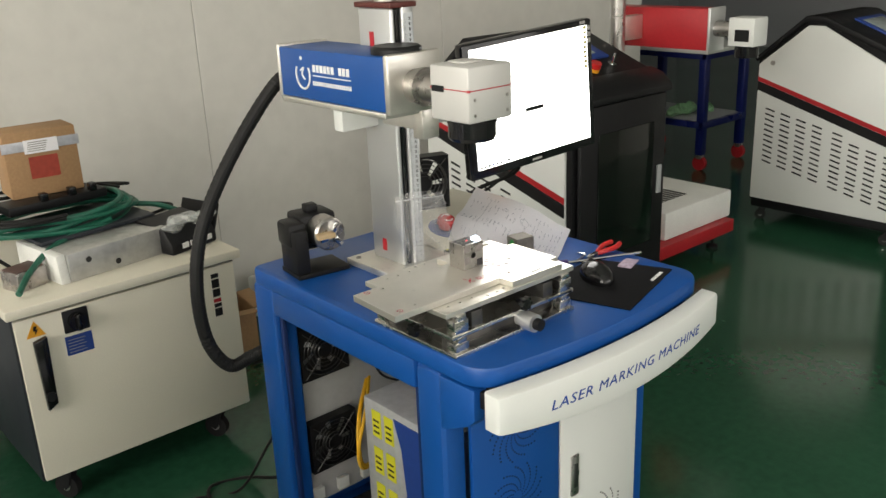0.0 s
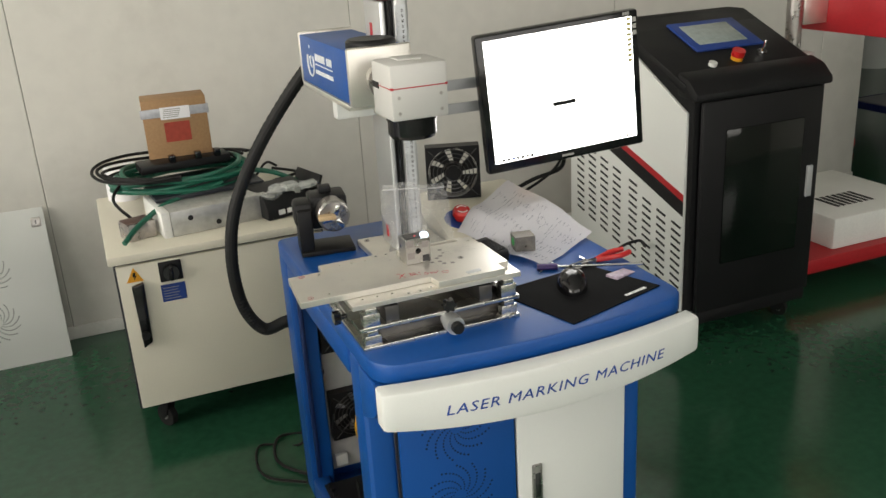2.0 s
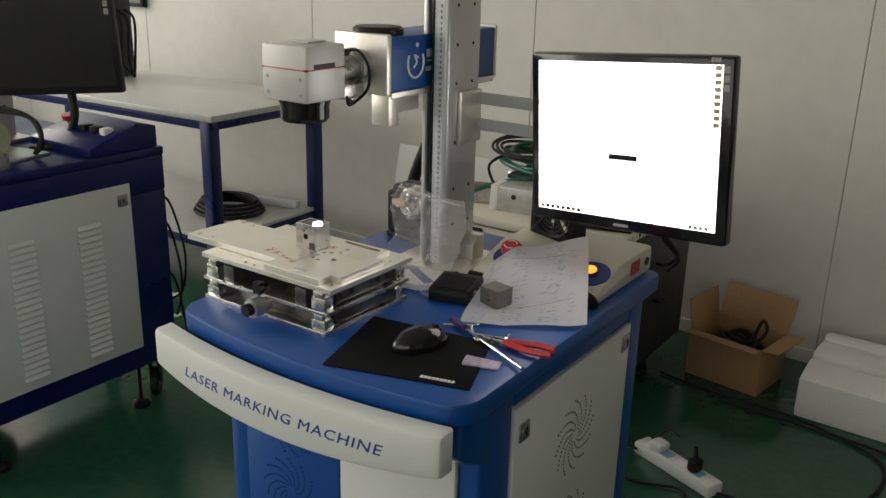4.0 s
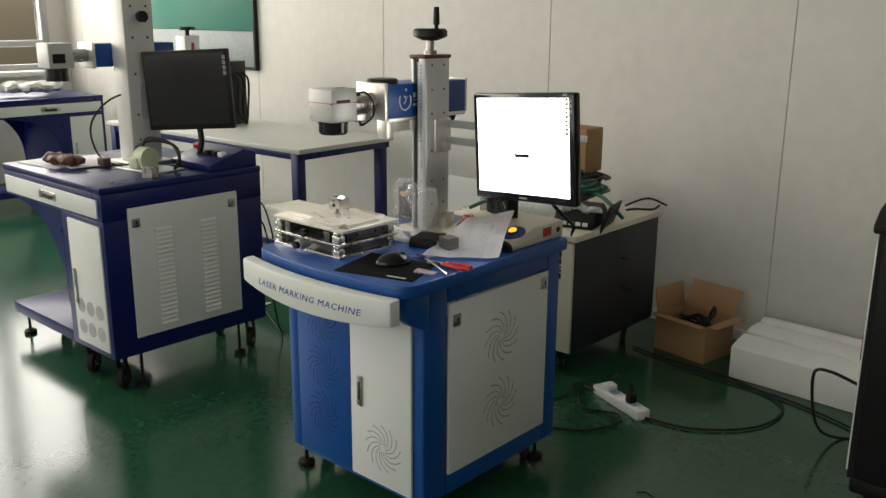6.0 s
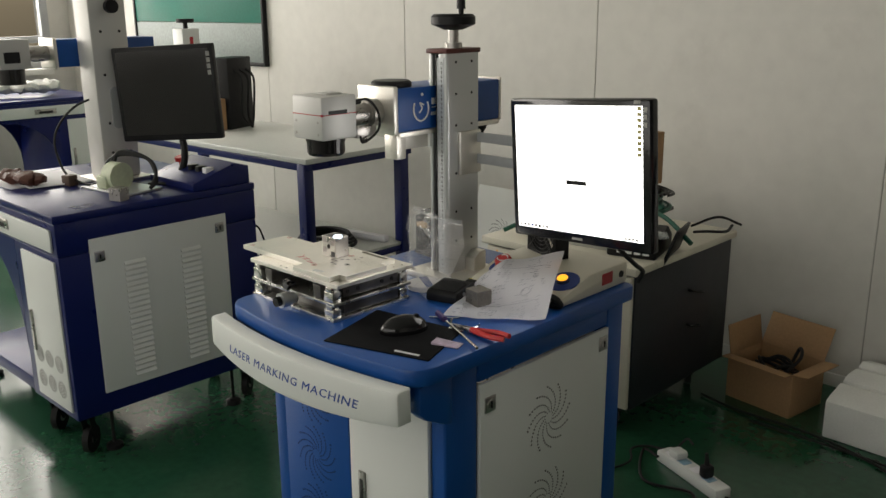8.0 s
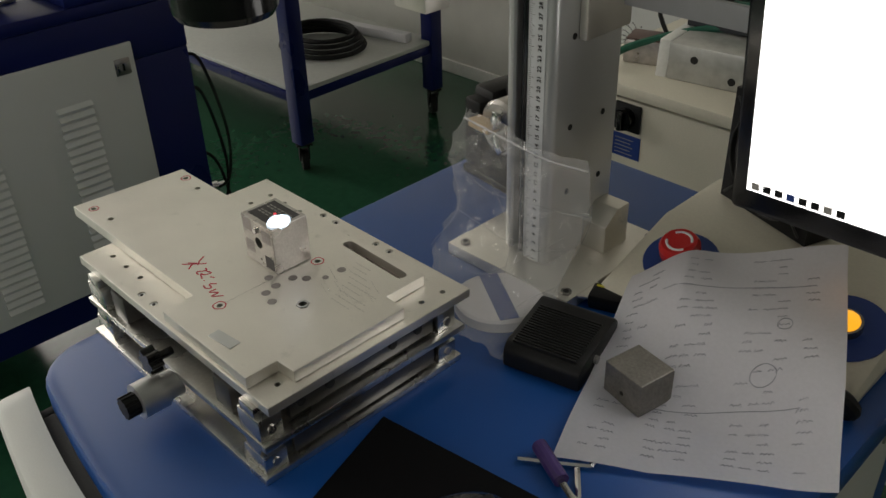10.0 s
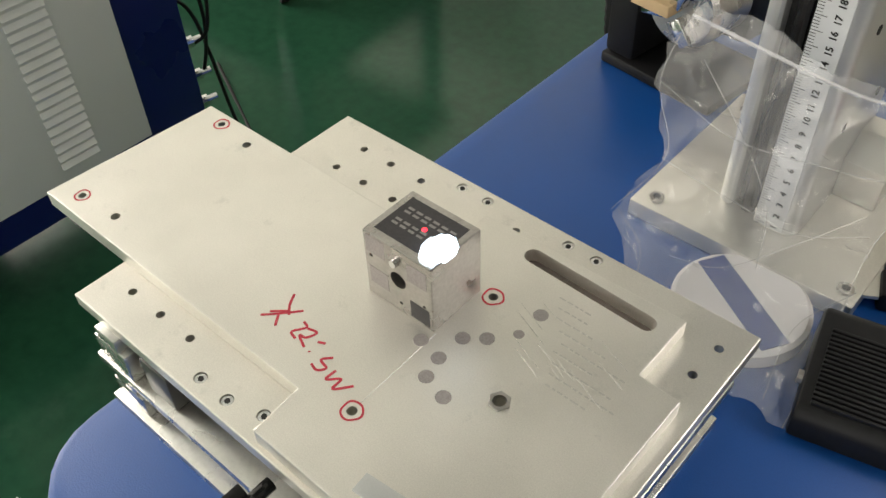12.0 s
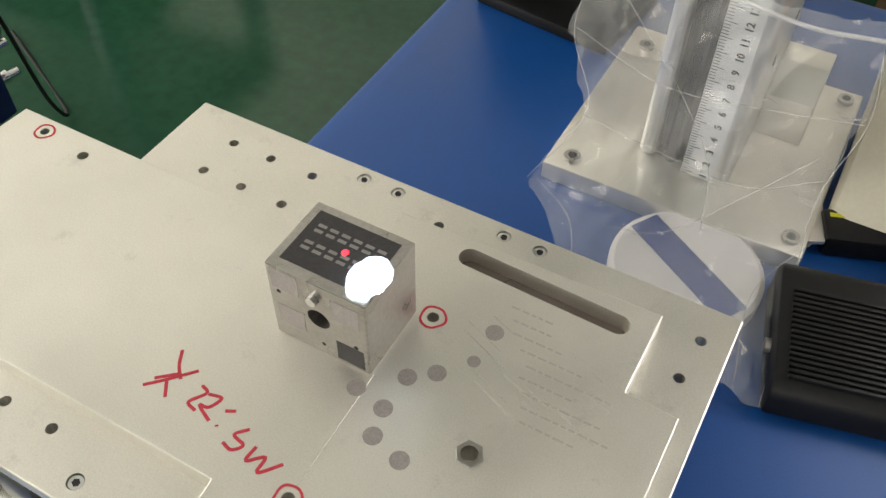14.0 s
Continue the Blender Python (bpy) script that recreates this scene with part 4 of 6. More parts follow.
# dark disc across the bore, its colour stands for the shade inside
part("bore_shade", cyl(B(), (cx, Y0 + 0.012, PZ + 0.024), (cx, Y0 + 0.013, PZ + 0.024), 0.0054, 20), DARKHOLE, cb)
mk = part("marked_field", box(B(), X0 + 0.004, X1 - 0.004, Y0 + 0.005, Y1 - 0.004, Z1 - 0.0004, Z1 + 0.0001), SOOT, cube, "black laser-marked rectangle on the top")
b = B()
for row, (yy, n) in enumerate(((0.113, 6), (0.103, 5))):
    for q in range(n):
        x = X0 + 0.008 + 0.0058 * q
        box(b, x, x + 0.0040, yy - 0.0024, yy - 0.0008, Z1, Z1 + 0.00025)
        box(b, x, x + 0.0040, yy + 0.0008, yy + 0.0024, Z1, Z1 + 0.00025)
part("engraved_bar", b, mat("bright_engraving", (0.30, 0.29, 0.28), 0.45, 0.6), mk, "pale engraved bars in two rows")
for x0, z0, dark in ((X0 + 0.002, PZ + 0.033, False), (X0 + 0.003, PZ + 0.010, False), (X1 - 0.017, PZ + 0.029, False), (X1 - 0.016, PZ + 0.002, True)):
    b = B()
    box(b, x0, x0 + 0.0135, Y0 - 0.00015, Y0 + 0.0004, z0, z0 + 0.0125)
    part("laser_patch", b, SOOT if dark else ENGRAVE, cube, "square grey laser-marked patch")
part("laser_pointer_dot", ball(B(), (-0.131, 0.107, Z1 + 0.0002), 0.0016, (1, 1, 0.3)), LED, cube, "small red aiming dot")
# burst of light at the mark
b = B()
ball(b, (0, 0, -0.003), 0.0078, (1.0, 1.4, 0.72), 32)
for v in b.verts:
    v.co += noise.noise_vector(v.co * 300) * 0.0009
solid("laser_spark", b, SPARK, "bright blue-white laser spark on the steel block", "spark", ON_STAGE @ pose(-0.1150, 0.100, Z1 + 0.0045, 0, 0, -15))

# ---- plastic bag draped by the column ----


def film(name, rows, seed, label, category, amp=0.004, fine=18):
    """A crumpled clear bag between rows of corner lines."""
    r = random.Random(seed)
    t = bmesh.new()
    nu, nv = 26, 36
    lines = [smooth_line(row, 10) for row in rows]
    grid = []
    for j in range(nv + 1):
        f = j / nv * (len(rows) - 1)
        k = min(int(f), len(rows) - 2)
        w = f - k
        w = w * w * (3 - 2 * w)
        line = []
        for i in range(nu + 1):
            u = i / nu
            pa = lines[k][min(int(u * (len(lines[k]) - 1)), len(lines[k]) - 1)]
            pb = lines[k + 1][min(int(u * (len(lines[k + 1]) - 1)), len(lines[k + 1]) - 1)]
            p = pa.lerp(pb, w)
            n = noise.noise_vector(Vector((p.x * fine, p.y * fine, p.z * fine + seed)))
            n2 = noise.noise_vector(Vector((p.x * 70, p.y * 70, p.z * 70 + seed)))
            n3 = noise.noise(Vector((p.x * 34 + p.z * 15, p.y * 20, p.z * 26 - p.x * 22)) + Vector((seed, 0, 0)))
            line.append(t.verts.new(p + n * amp * 1.8 + n2 * amp * 1.1 + Vector((0.2, -1, 0.3)) * amp * 2.2 * (0.4 - abs(n3)) + Vector((r.uniform(-1, 1), r.uniform(-1, 1), r.uniform(-1, 1))) * amp * 0.30))
        grid.append(line)
    for j in range(nv):
        for i in range(nu):
            t.faces.new((grid[j][i], grid[j][i + 1], grid[j + 1][i + 1], grid[j + 1][i]))
    bmesh.ops.triangulate(t, faces=t.faces[:])
    ob = solid(name, t, BAG, label, category, placed(0.010, -0.010, 0.011))
    ob.data.set_sharp_from_angle(angle=radians(9))
    return ob


bag = film("plastic_bag", [
    [(-0.100, 0.325, 0.900), (-0.05, 0.322, 0.896), (0.00, 0.326, 0.888), (0.034, 0.345, 0.880)],
    [(-0.112, 0.315, 0.845), (-0.055, 0.318, 0.838), (0.00, 0.322, 0.830), (0.046, 0.34, 0.825)],
    [(-0.094, 0.305, 0.800), (-0.06, 0.305, 0.792), (-0.01, 0.31, 0.785), (0.038, 0.325, 0.780)],
    [(-0.118, 0.286, 0.752), (-0.06, 0.275, 0.753), (-0.005, 0.28, 0.752), (0.045, 0.29, 0.748)],
    [(-0.060, 0.215, 0.743), (-0.03, 0.208, 0.743), (0.02, 0.206, 0.743), (0.050, 0.208, 0.736)]], 3, "crumpled clear plastic zip bag leaning on the column", "plastic bag")
b = B()
tube(b, [(-0.102, 0.323, 0.890), (-0.05, 0.320, 0.886), (0.0, 0.324, 0.878), (0.036, 0.343, 0.870)], 0.0012, 5, 6)
part("zip_strip", b, clear("zip_plastic", (0.9, 0.9, 0.92), 0.15, 0.45), bag, "clear zip seal")
# pale hair-thin tubes stand in for highlights along the bag's edges and creases
FOLD_GLINT = clear("fold_glint_plastic", (0.9, 0.9, 0.9), 0.08, 0.35)
for line in ([(-0.100, 0.325, 0.90), (-0.112, 0.315, 0.845), (-0.094, 0.305, 0.800), (-0.118, 0.286, 0.752)],
             [(0.034, 0.345, 0.88), (0.046, 0.34, 0.825), (0.038, 0.322, 0.780), (0.045, 0.27, 0.749), (0.050, 0.208, 0.737)],
             [(-0.110, 0.312, 0.846), (-0.055, 0.306, 0.832), (0.00, 0.312, 0.834), (0.044, 0.332, 0.828)],
             [(-0.094, 0.298, 0.802), (-0.050, 0.296, 0.797), (0.000, 0.300, 0.790), (0.036, 0.318, 0.796)],
             [(-0.085, 0.312, 0.872), (-0.045, 0.310, 0.826), (-0.020, 0.300, 0.794), (-0.012, 0.284, 0.764)],
             [(0.030, 0.322, 0.806), (0.002, 0.300, 0.782), (-0.030, 0.276, 0.760), (-0.062, 0.268, 0.756)],
             [(-0.112, 0.284, 0.757), (-0.080, 0.262, 0.755), (-0.062, 0.220, 0.748)],
             [(0.044, 0.300, 0.768), (0.026, 0.262, 0.756), (0.034, 0.212, 0.745)]):
    part("bag_fold_glint", tube(B(), line, 0.0002, 5, 8), FOLD_GLINT, bag)
lens_cap = thing("round_lens", "round milky lens cover with a blue tape band inside the bag", "lens cover", pose(-0.002, 0.266, TOP + 0.0005))
b = B()
cyl(b, (0, 0, 0), (0, 0, 0.010), 0.044, 40)
cyl(b, (0, 0, 0.010), (0, 0, 0.012), 0.044, 40, 0.041)
part("disc", b, PINKPLASTIC, lens_cap)
b = B()
box(b, -0.0395, 0.0395, -0.0095, 0.0095, 0.0118, 0.0128, 0.0003, m=pose(0, 0, 0, 0, 0, -32))
part("tape_band", b, LABELBLUE, lens_cap, "dark blue tape band")

# ---- foot pedal, paper, block, tools, pad and mouse ----
pedal = thing("foot_pedal", "black plastic foot pedal with a ribbed top", "pedal", pose(0.089, 0.250, TOP, 0, 0, 13))
b = B()
prism(b, [(-0.042, 0), (0.042, 0), (0.042, 0.026), (0.034, 0.032), (-0.036, 0.025), (-0.042, 0.018)], "x", -0.038, 0.038, 0.003)
part("pedal_body", b, BLACK, pedal)
for k in range(17):
    y = -0.034 + 0.0033 * k
    z = 0.0256 + (y + 0.036) * 0.1
    part("rib", box(B(), -0.031, 0.031, y - 0.0010, y + 0.0010, z - 0.001, z + 0.0016, 0.0004), BLACK, pedal)
for s in (-1, 1):
    part("hinge_pin", cyl(B(), (s * 0.038, -0.01, 0.016), (s * 0.041, -0.01, 0.016), 0.004, 12), STEEL, pedal)

t = bmesh.new()
NU, NV = 26, 30
A, Bc, Cc, Dd = Vector((0.167, 0.138, 0)), Vector((0.345, 0.252, 0)), Vector((0.245, 0.448, 0)), Vector((0.080, 0.366, 0))


def paper_place(u, v):
    p = A.lerp(Bc, u).lerp(Dd.lerp(Cc, u), v)
    f = min(1, max(0, (p.y - 0.23) / 0.115)) * (0.25 + 0.75 * min(1, max(0, u * 3.0)))
    f = f * f * (3 - 2 * f)
    slope_z = 0.757 + min(max(p.y - 0.34, 0), 0.115) * 0.32 + 0.028 - TOP
    wave = 0.007 * (1 + math.sin(u * 6.0 + v * 2.0)) * (0.25 + v * 0.6) + 0.003 * (1 + math.sin(v * 9 + u * 3))
    return Vector((p.x, p.y, TOP + 0.003 + f * slope_z + wave * (0.15 + 0.85 * min(1, abs(u - 0.35) * 2.5 + v))))


grid = [[t.verts.new(paper_place(i / NU, j / NV)) for i in range(NU + 1)] for j in range(NV + 1)]
for j in range(NV):
    for i in range(NU):
        t.faces.new((grid[j][i], grid[j][i + 1], grid[j + 1][i + 1], grid[j + 1][i]))
geo = bmesh.ops.solidify(t, geom=t.faces[:], thickness=0.0003)
sheet = solid("paper_sheet", t, PAPER, "curled white paper sheet with handwritten notes", "paper", placed(0.004, 0.0, 0))
b = B()
for row in range(25):
    v = 0.07 + 0.0365 * row
    for u0 in (0.07, 0.13, 0.30, 0.36, 0.42, 0.60, 0.66, 0.72, 0.84):
        if rnd.random() < 0.38:
            continue
        u, w = u0 + rnd.uniform(-0.01, 0.01), rnd.uniform(0.03, 0.055)
        pts = []
        for k in range(7):
            q = paper_place(min(0.97, u + w * k / 6), v + (0.007 if k % 2 else -0.005) * rnd.uniform(0.2, 1))
            pts.append((q.x, q.y, q.z + 0.0005))
        tube(b, pts, 0.00028, 3, 1)
for cu, cv, r in ((0.70, 0.42, 0.05), (0.76, 0.62, 0.03)):
    pts = []
    for k in range(15):
        q = paper_place(cu + r * math.cos(k * 0.44), cv + r * 0.8 * math.sin(k * 0.44))
        pts.append((q.x, q.y, q.z + 0.0005))
    tube(b, pts, 0.0003, 3, 1)
for v in (0.30, 0.80):
    q = [paper_place(0.2 + 0.65 * k / 12, v + 0.003 * math.sin(k)) for k in range(13)]
    tube(b, [(p.x, p.y, p.z + 0.0005) for p in q], 0.00025, 3, 1)
tagged(part("pen_line", b, mat("faint_ink", (0.30, 0.30, 0.36), 0.8), sheet, "unreadable pen strokes as plain lines"), kind="stuff")

spare = thing("spare_block", "small grey steel cube with a green dot on the paper", "metal block", pose(0.178, 0.242, TOP + 0.0085, 0, 0, -11))
b = box(B(), -0.021, 0.021, -0.019, 0.019, 0, 0.033, 0.0008)
d = B()
cyl(d, (-0.03, -0.007, 0.010), (-0.015, -0.007, 0.010), 0.0035, 12)
cyl(d, (0.0, -0.03, 0.012), (0.0, -0.012, 0.012), 0.0022, 12)
drilled("cube_body", b, d, mat("dull_worn_steel", (0.24, 0.225, 0.205), 0.45, metal=0.8, vary=0.2, fine=400, coarse=60, bump=0.08), spare)
part("green_dot", cyl(B(), (-0.0214, 0.000, 0.019), (-0.0205, 0.000, 0.019), 0.0085, 14), mat("green_paint", (0.02, 0.35, 0.06), 0.5), spare, "green paint dot")

pad = thing("mouse_pad", "thin black cloth mouse pad", "mouse pad", pose(0, 0, TOP + 0.0002))
part("pad_sheet", prism(B(), [(0.092, -0.110), (0.312, -0.044), (0.252, 0.112), (0.036, 0.080)], "z", 0, 0.0025, 0.0008), CLOTH, pad)
b = B()
for k in range(9):
    box(b, -0.027 + 0.006 * k, -0.0225 + 0.006 * k, -0.0035, 0.0035, 0.0024, 0.0029, m=pose(0.258, -0.046, 0, 0, 0, 15))
part("printed_bar", b, TEXTWHITE, pad, "white printed writing as plain bars")
mouse = thing("computer_mouse", "black computer mouse on the pad", "mouse", pose(0.170, 0.030, TOP + 0.0028, 0, 0, -25))
b = B()
ball(b, (0, 0, 0.004), 0.03, (0.95, 1.65, 1.0), 24)
geo = b.verts[:] + b.edges[:] + b.faces[:]
bmesh.ops.bisect_plane(b, geom=geo, plane_co=(0, 0, 0), plane_no=(0, 0, 1), clear_inner=True)
part("shell", b, BLACKGLOSS, mouse)
part("wheel", cyl(B(), (-0.003, 0.026, 0.027), (0.003, 0.026, 0.027), 0.006, 14), RUBBER, mouse)
cut = thing("side_cutters", "red-handled side cutters lying by the paper", "pliers", pose(0.278, 0.115, TOP, 0, 0, 10))
for s in (-1, 1):
    b = B()
    tube(b, [(-0.005, 0, 0.008), (0.02, s * 0.008, 0.008), (0.05, s * 0.014, 0.008), (0.075, s * 0.010, 0.008)], 0.0055, 8, 6)
    part("grip", b, REDPLASTIC, cut, "red plastic grip")
    b = B()
    prism(b, [(-0.005, -0.004), (-0.005, 0.004), (-0.03, s * 0.006), (-0.042, s * 0.001)], "z", 0.003, 0.012, 0.001)
    part("jaw", b, STEEL, cut)
drv = thing("screwdriver", "thin steel screwdriver lying on the worktop", "screwdriver", pose(0.26, 0.092, TOP, 0, 0, -25))
part("shaft", cyl(B(), (-0.09, 0, 0.006), (0.09, 0, 0.006), 0.003, 10), CHROME, drv)
part("grip", cyl(B(), (-0.115, 0.0, 0.0075), (-0.075, 0, 0.007), 0.0065, 12), mat("purple_grip", (0.06, 0.03, 0.16), 0.4), drv, "dark purple handle")
for k, (x, y, a) in enumerate(((0.175, 0.138, 35), (0.21, 0.122, -50), (0.235, 0.127, 15))):
    key = thing("hex_key", "bent chrome hex key among the tools", "hex key", pose(x, y, TOP, 0, 0, a), "hex keys")
    part("bar", tube(B(), [(-0.03, 0, 0.003), (0.02, 0, 0.003), (0.028, 0.002, 0.003), (0.030, 0.010, 0.003), (0.030, 0.020, 0.003)], 0.0025, 6, 4), CHROME, key)
sachet = B()
box(sachet, -0.028, 0.028, -0.014, 0.014, 0, 0.005, 0.002)
for v in sachet.verts:
    v.co.z += 0.002 * math.sin(v.co.x * 170) * (v.co.z > 0.002)
solid("small_sachet", sachet, mat("pinkish_wrapper", (0.45, 0.36, 0.46), 0.4, vary=0.4, fine=150), "small crumpled pinkish wrapper on the worktop", "wrapper", pose(0.280, 0.038, TOP + 0.0005, 0, 0, 20))
cal = thing("vernier_caliper", "steel caliper with black body lying by the column", "caliper", pose(0.068, 0.338, TOP, 0, 0, 20))
b = B()
prism(b, [(-0.036, -0.016), (-0.010, -0.012), (-0.008, 0.018), (-0.018, 0.022)], "z", 0.010, 0.013, 0.0005)
part("jaw", b, ALU, cal)
part("body", box(B(), -0.010, 0.05, -0.012, 0.014, 0, 0.016, 0.003), BLACK, cal)
part("mark", box(B(), -0.006, 0.006, 0.006, 0.009, 0.0158, 0.0165), YELLOW, cal)

# ---- control console ----
con = thing("control_console", "white sloped control console with red stop button and amber lamp", "control box")
b = B()
prism(b, [(0.34, TOP), (0.606, TOP), (0.606, 0.794), (0.455, 0.794), (0.34, 0.757)], "x", 0.058, 0.316, 0.010)
part("case", b, CREAM, con)
slope = math.degrees(math.atan2(0.037, 0.115))


def on_slope(x, f):
    return Matrix.Translation((x, 0.34 + 0.115 * f, 0.757 + 0.037 * f)) @ pose(0, 0, 0, slope, 0, 0)


for x, f, nm in ((0.112, 0.58, "stop_plate"), (0.276, 0.60, "lamp_plate")):
    b = B()
    cyl(b, (0, 0, -0.001), (0, 0, 0.0015), 0.037, 32, m=on_slope(x, f))
    part(nm, b, LABELBLUE, con, "round dark blue label plate")
b = B()
cyl(b, (0, 0, 0.001), (0, 0, 0.012), 0.014, 20, m=on_slope(0.112, 0.58))
cyl(b, (0, 0, 0.012), (0, 0, 0.022), 0.020, 28, m=on_slope(0.112, 0.58))
cyl(b, (0, 0, 0.022), (0, 0, 0.027), 0.020, 28, 0.017, m=on_slope(0.112, 0.58))
stop = part("stop_button", b, REDPLASTIC, con, "red mushroom stop button")
b = B()
for a0 in (20, 200):
    pts = [tuple(on_slope(0.112, 0.58) @ Vector((0.012 * math.cos(radians(a0 + q)), 0.012 * math.sin(radians(a0 + q)), 0.0272))) for q in range(0, 130, 15)]
    tube(b, pts, 0.0014, 5, 2)
part("arrow", b, TEXTWHITE, stop, "white turning arrows")
b = B()
cyl(b, (0, 0, 0.001), (0, 0, 0.010), 0.0145, 24, m=on_slope(0.276, 0.60))
part("lamp_bezel", b, mat("bezel_metal", (0.3, 0.3, 0.3), 0.3, 0.9), con)
b = B()
ball(b, (0, 0, 0.009), 0.0125, (1, 1, 0.5), 20, m=on_slope(0.276, 0.60))
part("amber_lamp", b, AMBER, con, "glowing amber push lamp")
part("warning_label", box(B(), 0.3155, 0.3172, 0.50, 0.54, 0.757, 0.783), RED, con, "small red and white label")
b = B()
cyl(b, (0.3155, 0.575, 0.768), (0.3185, 0.575, 0.768), 0.008, 12)
part("cable_gland", b, BLACK, con)
wrist = B()
tube(wrist, [(0.255, 0.325, TOP + 0.012), (0.28, 0.328, TOP + 0.028), (0.305, 0.335, TOP + 0.024), (0.312, 0.342, TOP + 0.010), (0.29, 0.340, TOP + 0.008), (0.262, 0.335, TOP + 0.008)], 0.008, 10, 8)
solid("cable_coil", wrist, RUBBER, "short loop of thick black cable at the console's foot", "cable", placed(0.004, 0.002, 0))
case_fan("cooling_fan", None, pose(0.140, 0.505, 0.8558, 0, 0, -20), 0.122, 0.036)

# ---- monitor ----
screen = thing("monitor", "black flat monitor with a bright white screen on steel arms", "monitor", placed(0.341, 0.367, 1.036, 0.98) @ pose(0, 0, 0, 0, -4.2, -6))
b = B()
box(b, -0.187, 0.187, -0.014, 0.014, -0.150, 0.150, 0.006)
part("bezel", b, BLACKGLOSS, screen)
b = B()
box(b, -0.13, 0.13, 0.012, 0.05, -0.10, 0.10, 0.02)
part("back_housing", b, BLACK, screen)
face = part("display", box(B(), -0.170, 0.170, -0.0148, -0.0138, -0.128, 0.136), SCREEN, screen, "glowing nearly white display")
b = B()
box(b, -0.026, 0.028, -0.0154, -0.0147, -0.026, -0.017)
part("toolbar_mark", b, BLACK, face, "black bar in the middle")
for k in range(8):
    part("taskbar_icon", box(B(), -0.165 + 0.011 * k, -0.158 + 0.011 * k, -0.0154, -0.0147, -0.126, -0.120), LABELBLUE if k == 3 else BLACK if k % 3 else GREYBAR, face)
for k in range(4):
    part("tray_icon", box(B(), 0.125 + 0.009 * k, 0.131 + 0.009 * k, -0.0154, -0.0147, -0.126, -0.121), GREYBAR, face)
PALETTE = mat("palette_grey", (0.5, 0.45, 0.2), 0.5)
for k in range(9):
    part("palette_button", box(B(), 0.158, 0.168, -0.0154, -0.0147, 0.040 + 0.011 * k, 0.047 + 0.011 * k), PALETTE, face)
for k in range(6):
    part("sticker", box(B(), 0.150 + 0.0055 * k if k < 3 else 0.172, 0.1545 + 0.0055 * k if k < 3 else 0.181, -0.0148, -0.0139, 0.140 if k < 3 else 0.138 - 0.014 * (k - 2), 0.147 if k < 3 else 0.148 - 0.014 * (k - 2)), GREYBAR, screen)
part("maker_badge", box(B(), -0.014, 0.014, -0.0148, -0.0139, -0.142, -0.137), GREYBAR, screen)
for z in (1.068, 1.018):
    arm = B()
    box(arm, CX1 + 0.016, 0.228, 0.426, 0.432, z - 0.011, z + 0.011, 0.001)
    solid("screen_arm", arm, GREYFRAME, "flat grey steel arm between column and monitor", "bracket", group="screen arms")
b = B()
tube(b, [(0.36, 0.43, 0.93), (0.37, 0.45, 0.88), (0.385, 0.50, 0.83), (0.36, 0.58, 0.79), (0.33, 0.62, 0.76)], 0.005, 8)
tube(b, [(0.35, 0.43, 0.93), (0.37, 0.47, 0.86), (0.375, 0.55, 0.80), (0.34, 0.60, 0.755)], 0.0035, 8)
cyl(b, (0.36, 0.425, 0.96), (0.36, 0.43, 0.92), 0.009, 10)
solid("monitor_cable", b, RUBBER, "black cables hanging from the monitor", "cable", placed(0.018, -0.015, 0))

# ---- rotary chuck ----
vise = thing("rotary_chuck", "black rotary device with a round steel chuck on the worktop", "rotary chuck", pose(-0.156, 0.484, TOP, 0, 0, -8))
b = B()
box(b, -0.075, 0.040, -0.040, 0.045, 0, 0.010, 0.002)
box(b, -0.075, -0.045, -0.036, 0.040, 0.010, 0.10, 0.004)
part("base", b, BLACKPAINT, vise)
b = B()
box(b, -0.045, 0.036, 0.0, 0.070, 0.045, 0.118, 0.008)
box(b, -0.080, -0.040, -0.020, 0.045, 0.060, 0.112, 0.010)
box(b, -0.02, 0.006, 0.02, 0.045, 0.118, 0.134, 0.003)
part("motor_body", b, BLACK, vise)
b = B()
cyl(b, (0, 0.0, 0.084), (0, -0.040, 0.084), 0.034, 36)
cyl(b, (0, -0.040, 0.084), (0, -0.044, 0.084), 0.034, 36, 0.030)
chuck = part("chuck", b, STEEL, vise, "round brushed steel chuck")
for k in range(3):
    m = Matrix.Translation((0, -0.043, 0.084)) @ pose(0, 0, 0, 0, 120 * k + 20, 0)
    part("jaw", box(B(), -0.005, 0.005, -0.014, 0, 0.006, 0.028, 0.001, m=m), CHROME, chuck)
part("wood_slip", box(B(), -0.034, 0.002, -0.062, -0.044, 0.082, 0.092, 0.001), mat("pale_wood", (0.5, 0.36, 0.2), 0.7), chuck, "pale wooden slip")

# ---- steel control cabinet behind the cart ----
cab = thing("steel_cabinet", "cream steel cabinet on casters with dark sides and a black handle", "cabinet", placed(0.028, -0.030, 0, 1.0, 1.0, 1.02))
RX0, RX1, RY0, RY1 = -0.640, -0.040, 1.200, 1.84
part("body", box(B(), RX0, RX1, RY0 + 0.012, RY1, 0.10, 0.543, 0.004), CHARCOAL, cab, "dark charcoal steel body")
rdoor = part("door", box(B(), RX0 + 0.006, RX1 - 0.006, RY0, RY0 + 0.018, 0.105, 0.538, 0.003), CREAM, cab, "cream painted front door with scuffs")
part("lid", box(B(), RX0 - 0.012, RX1 + 0.014, RY0 - 0.012, RY1 + 0.01, 0.546, 0.572, 0.005), CREAM, cab, "cream painted lid")
b = B()
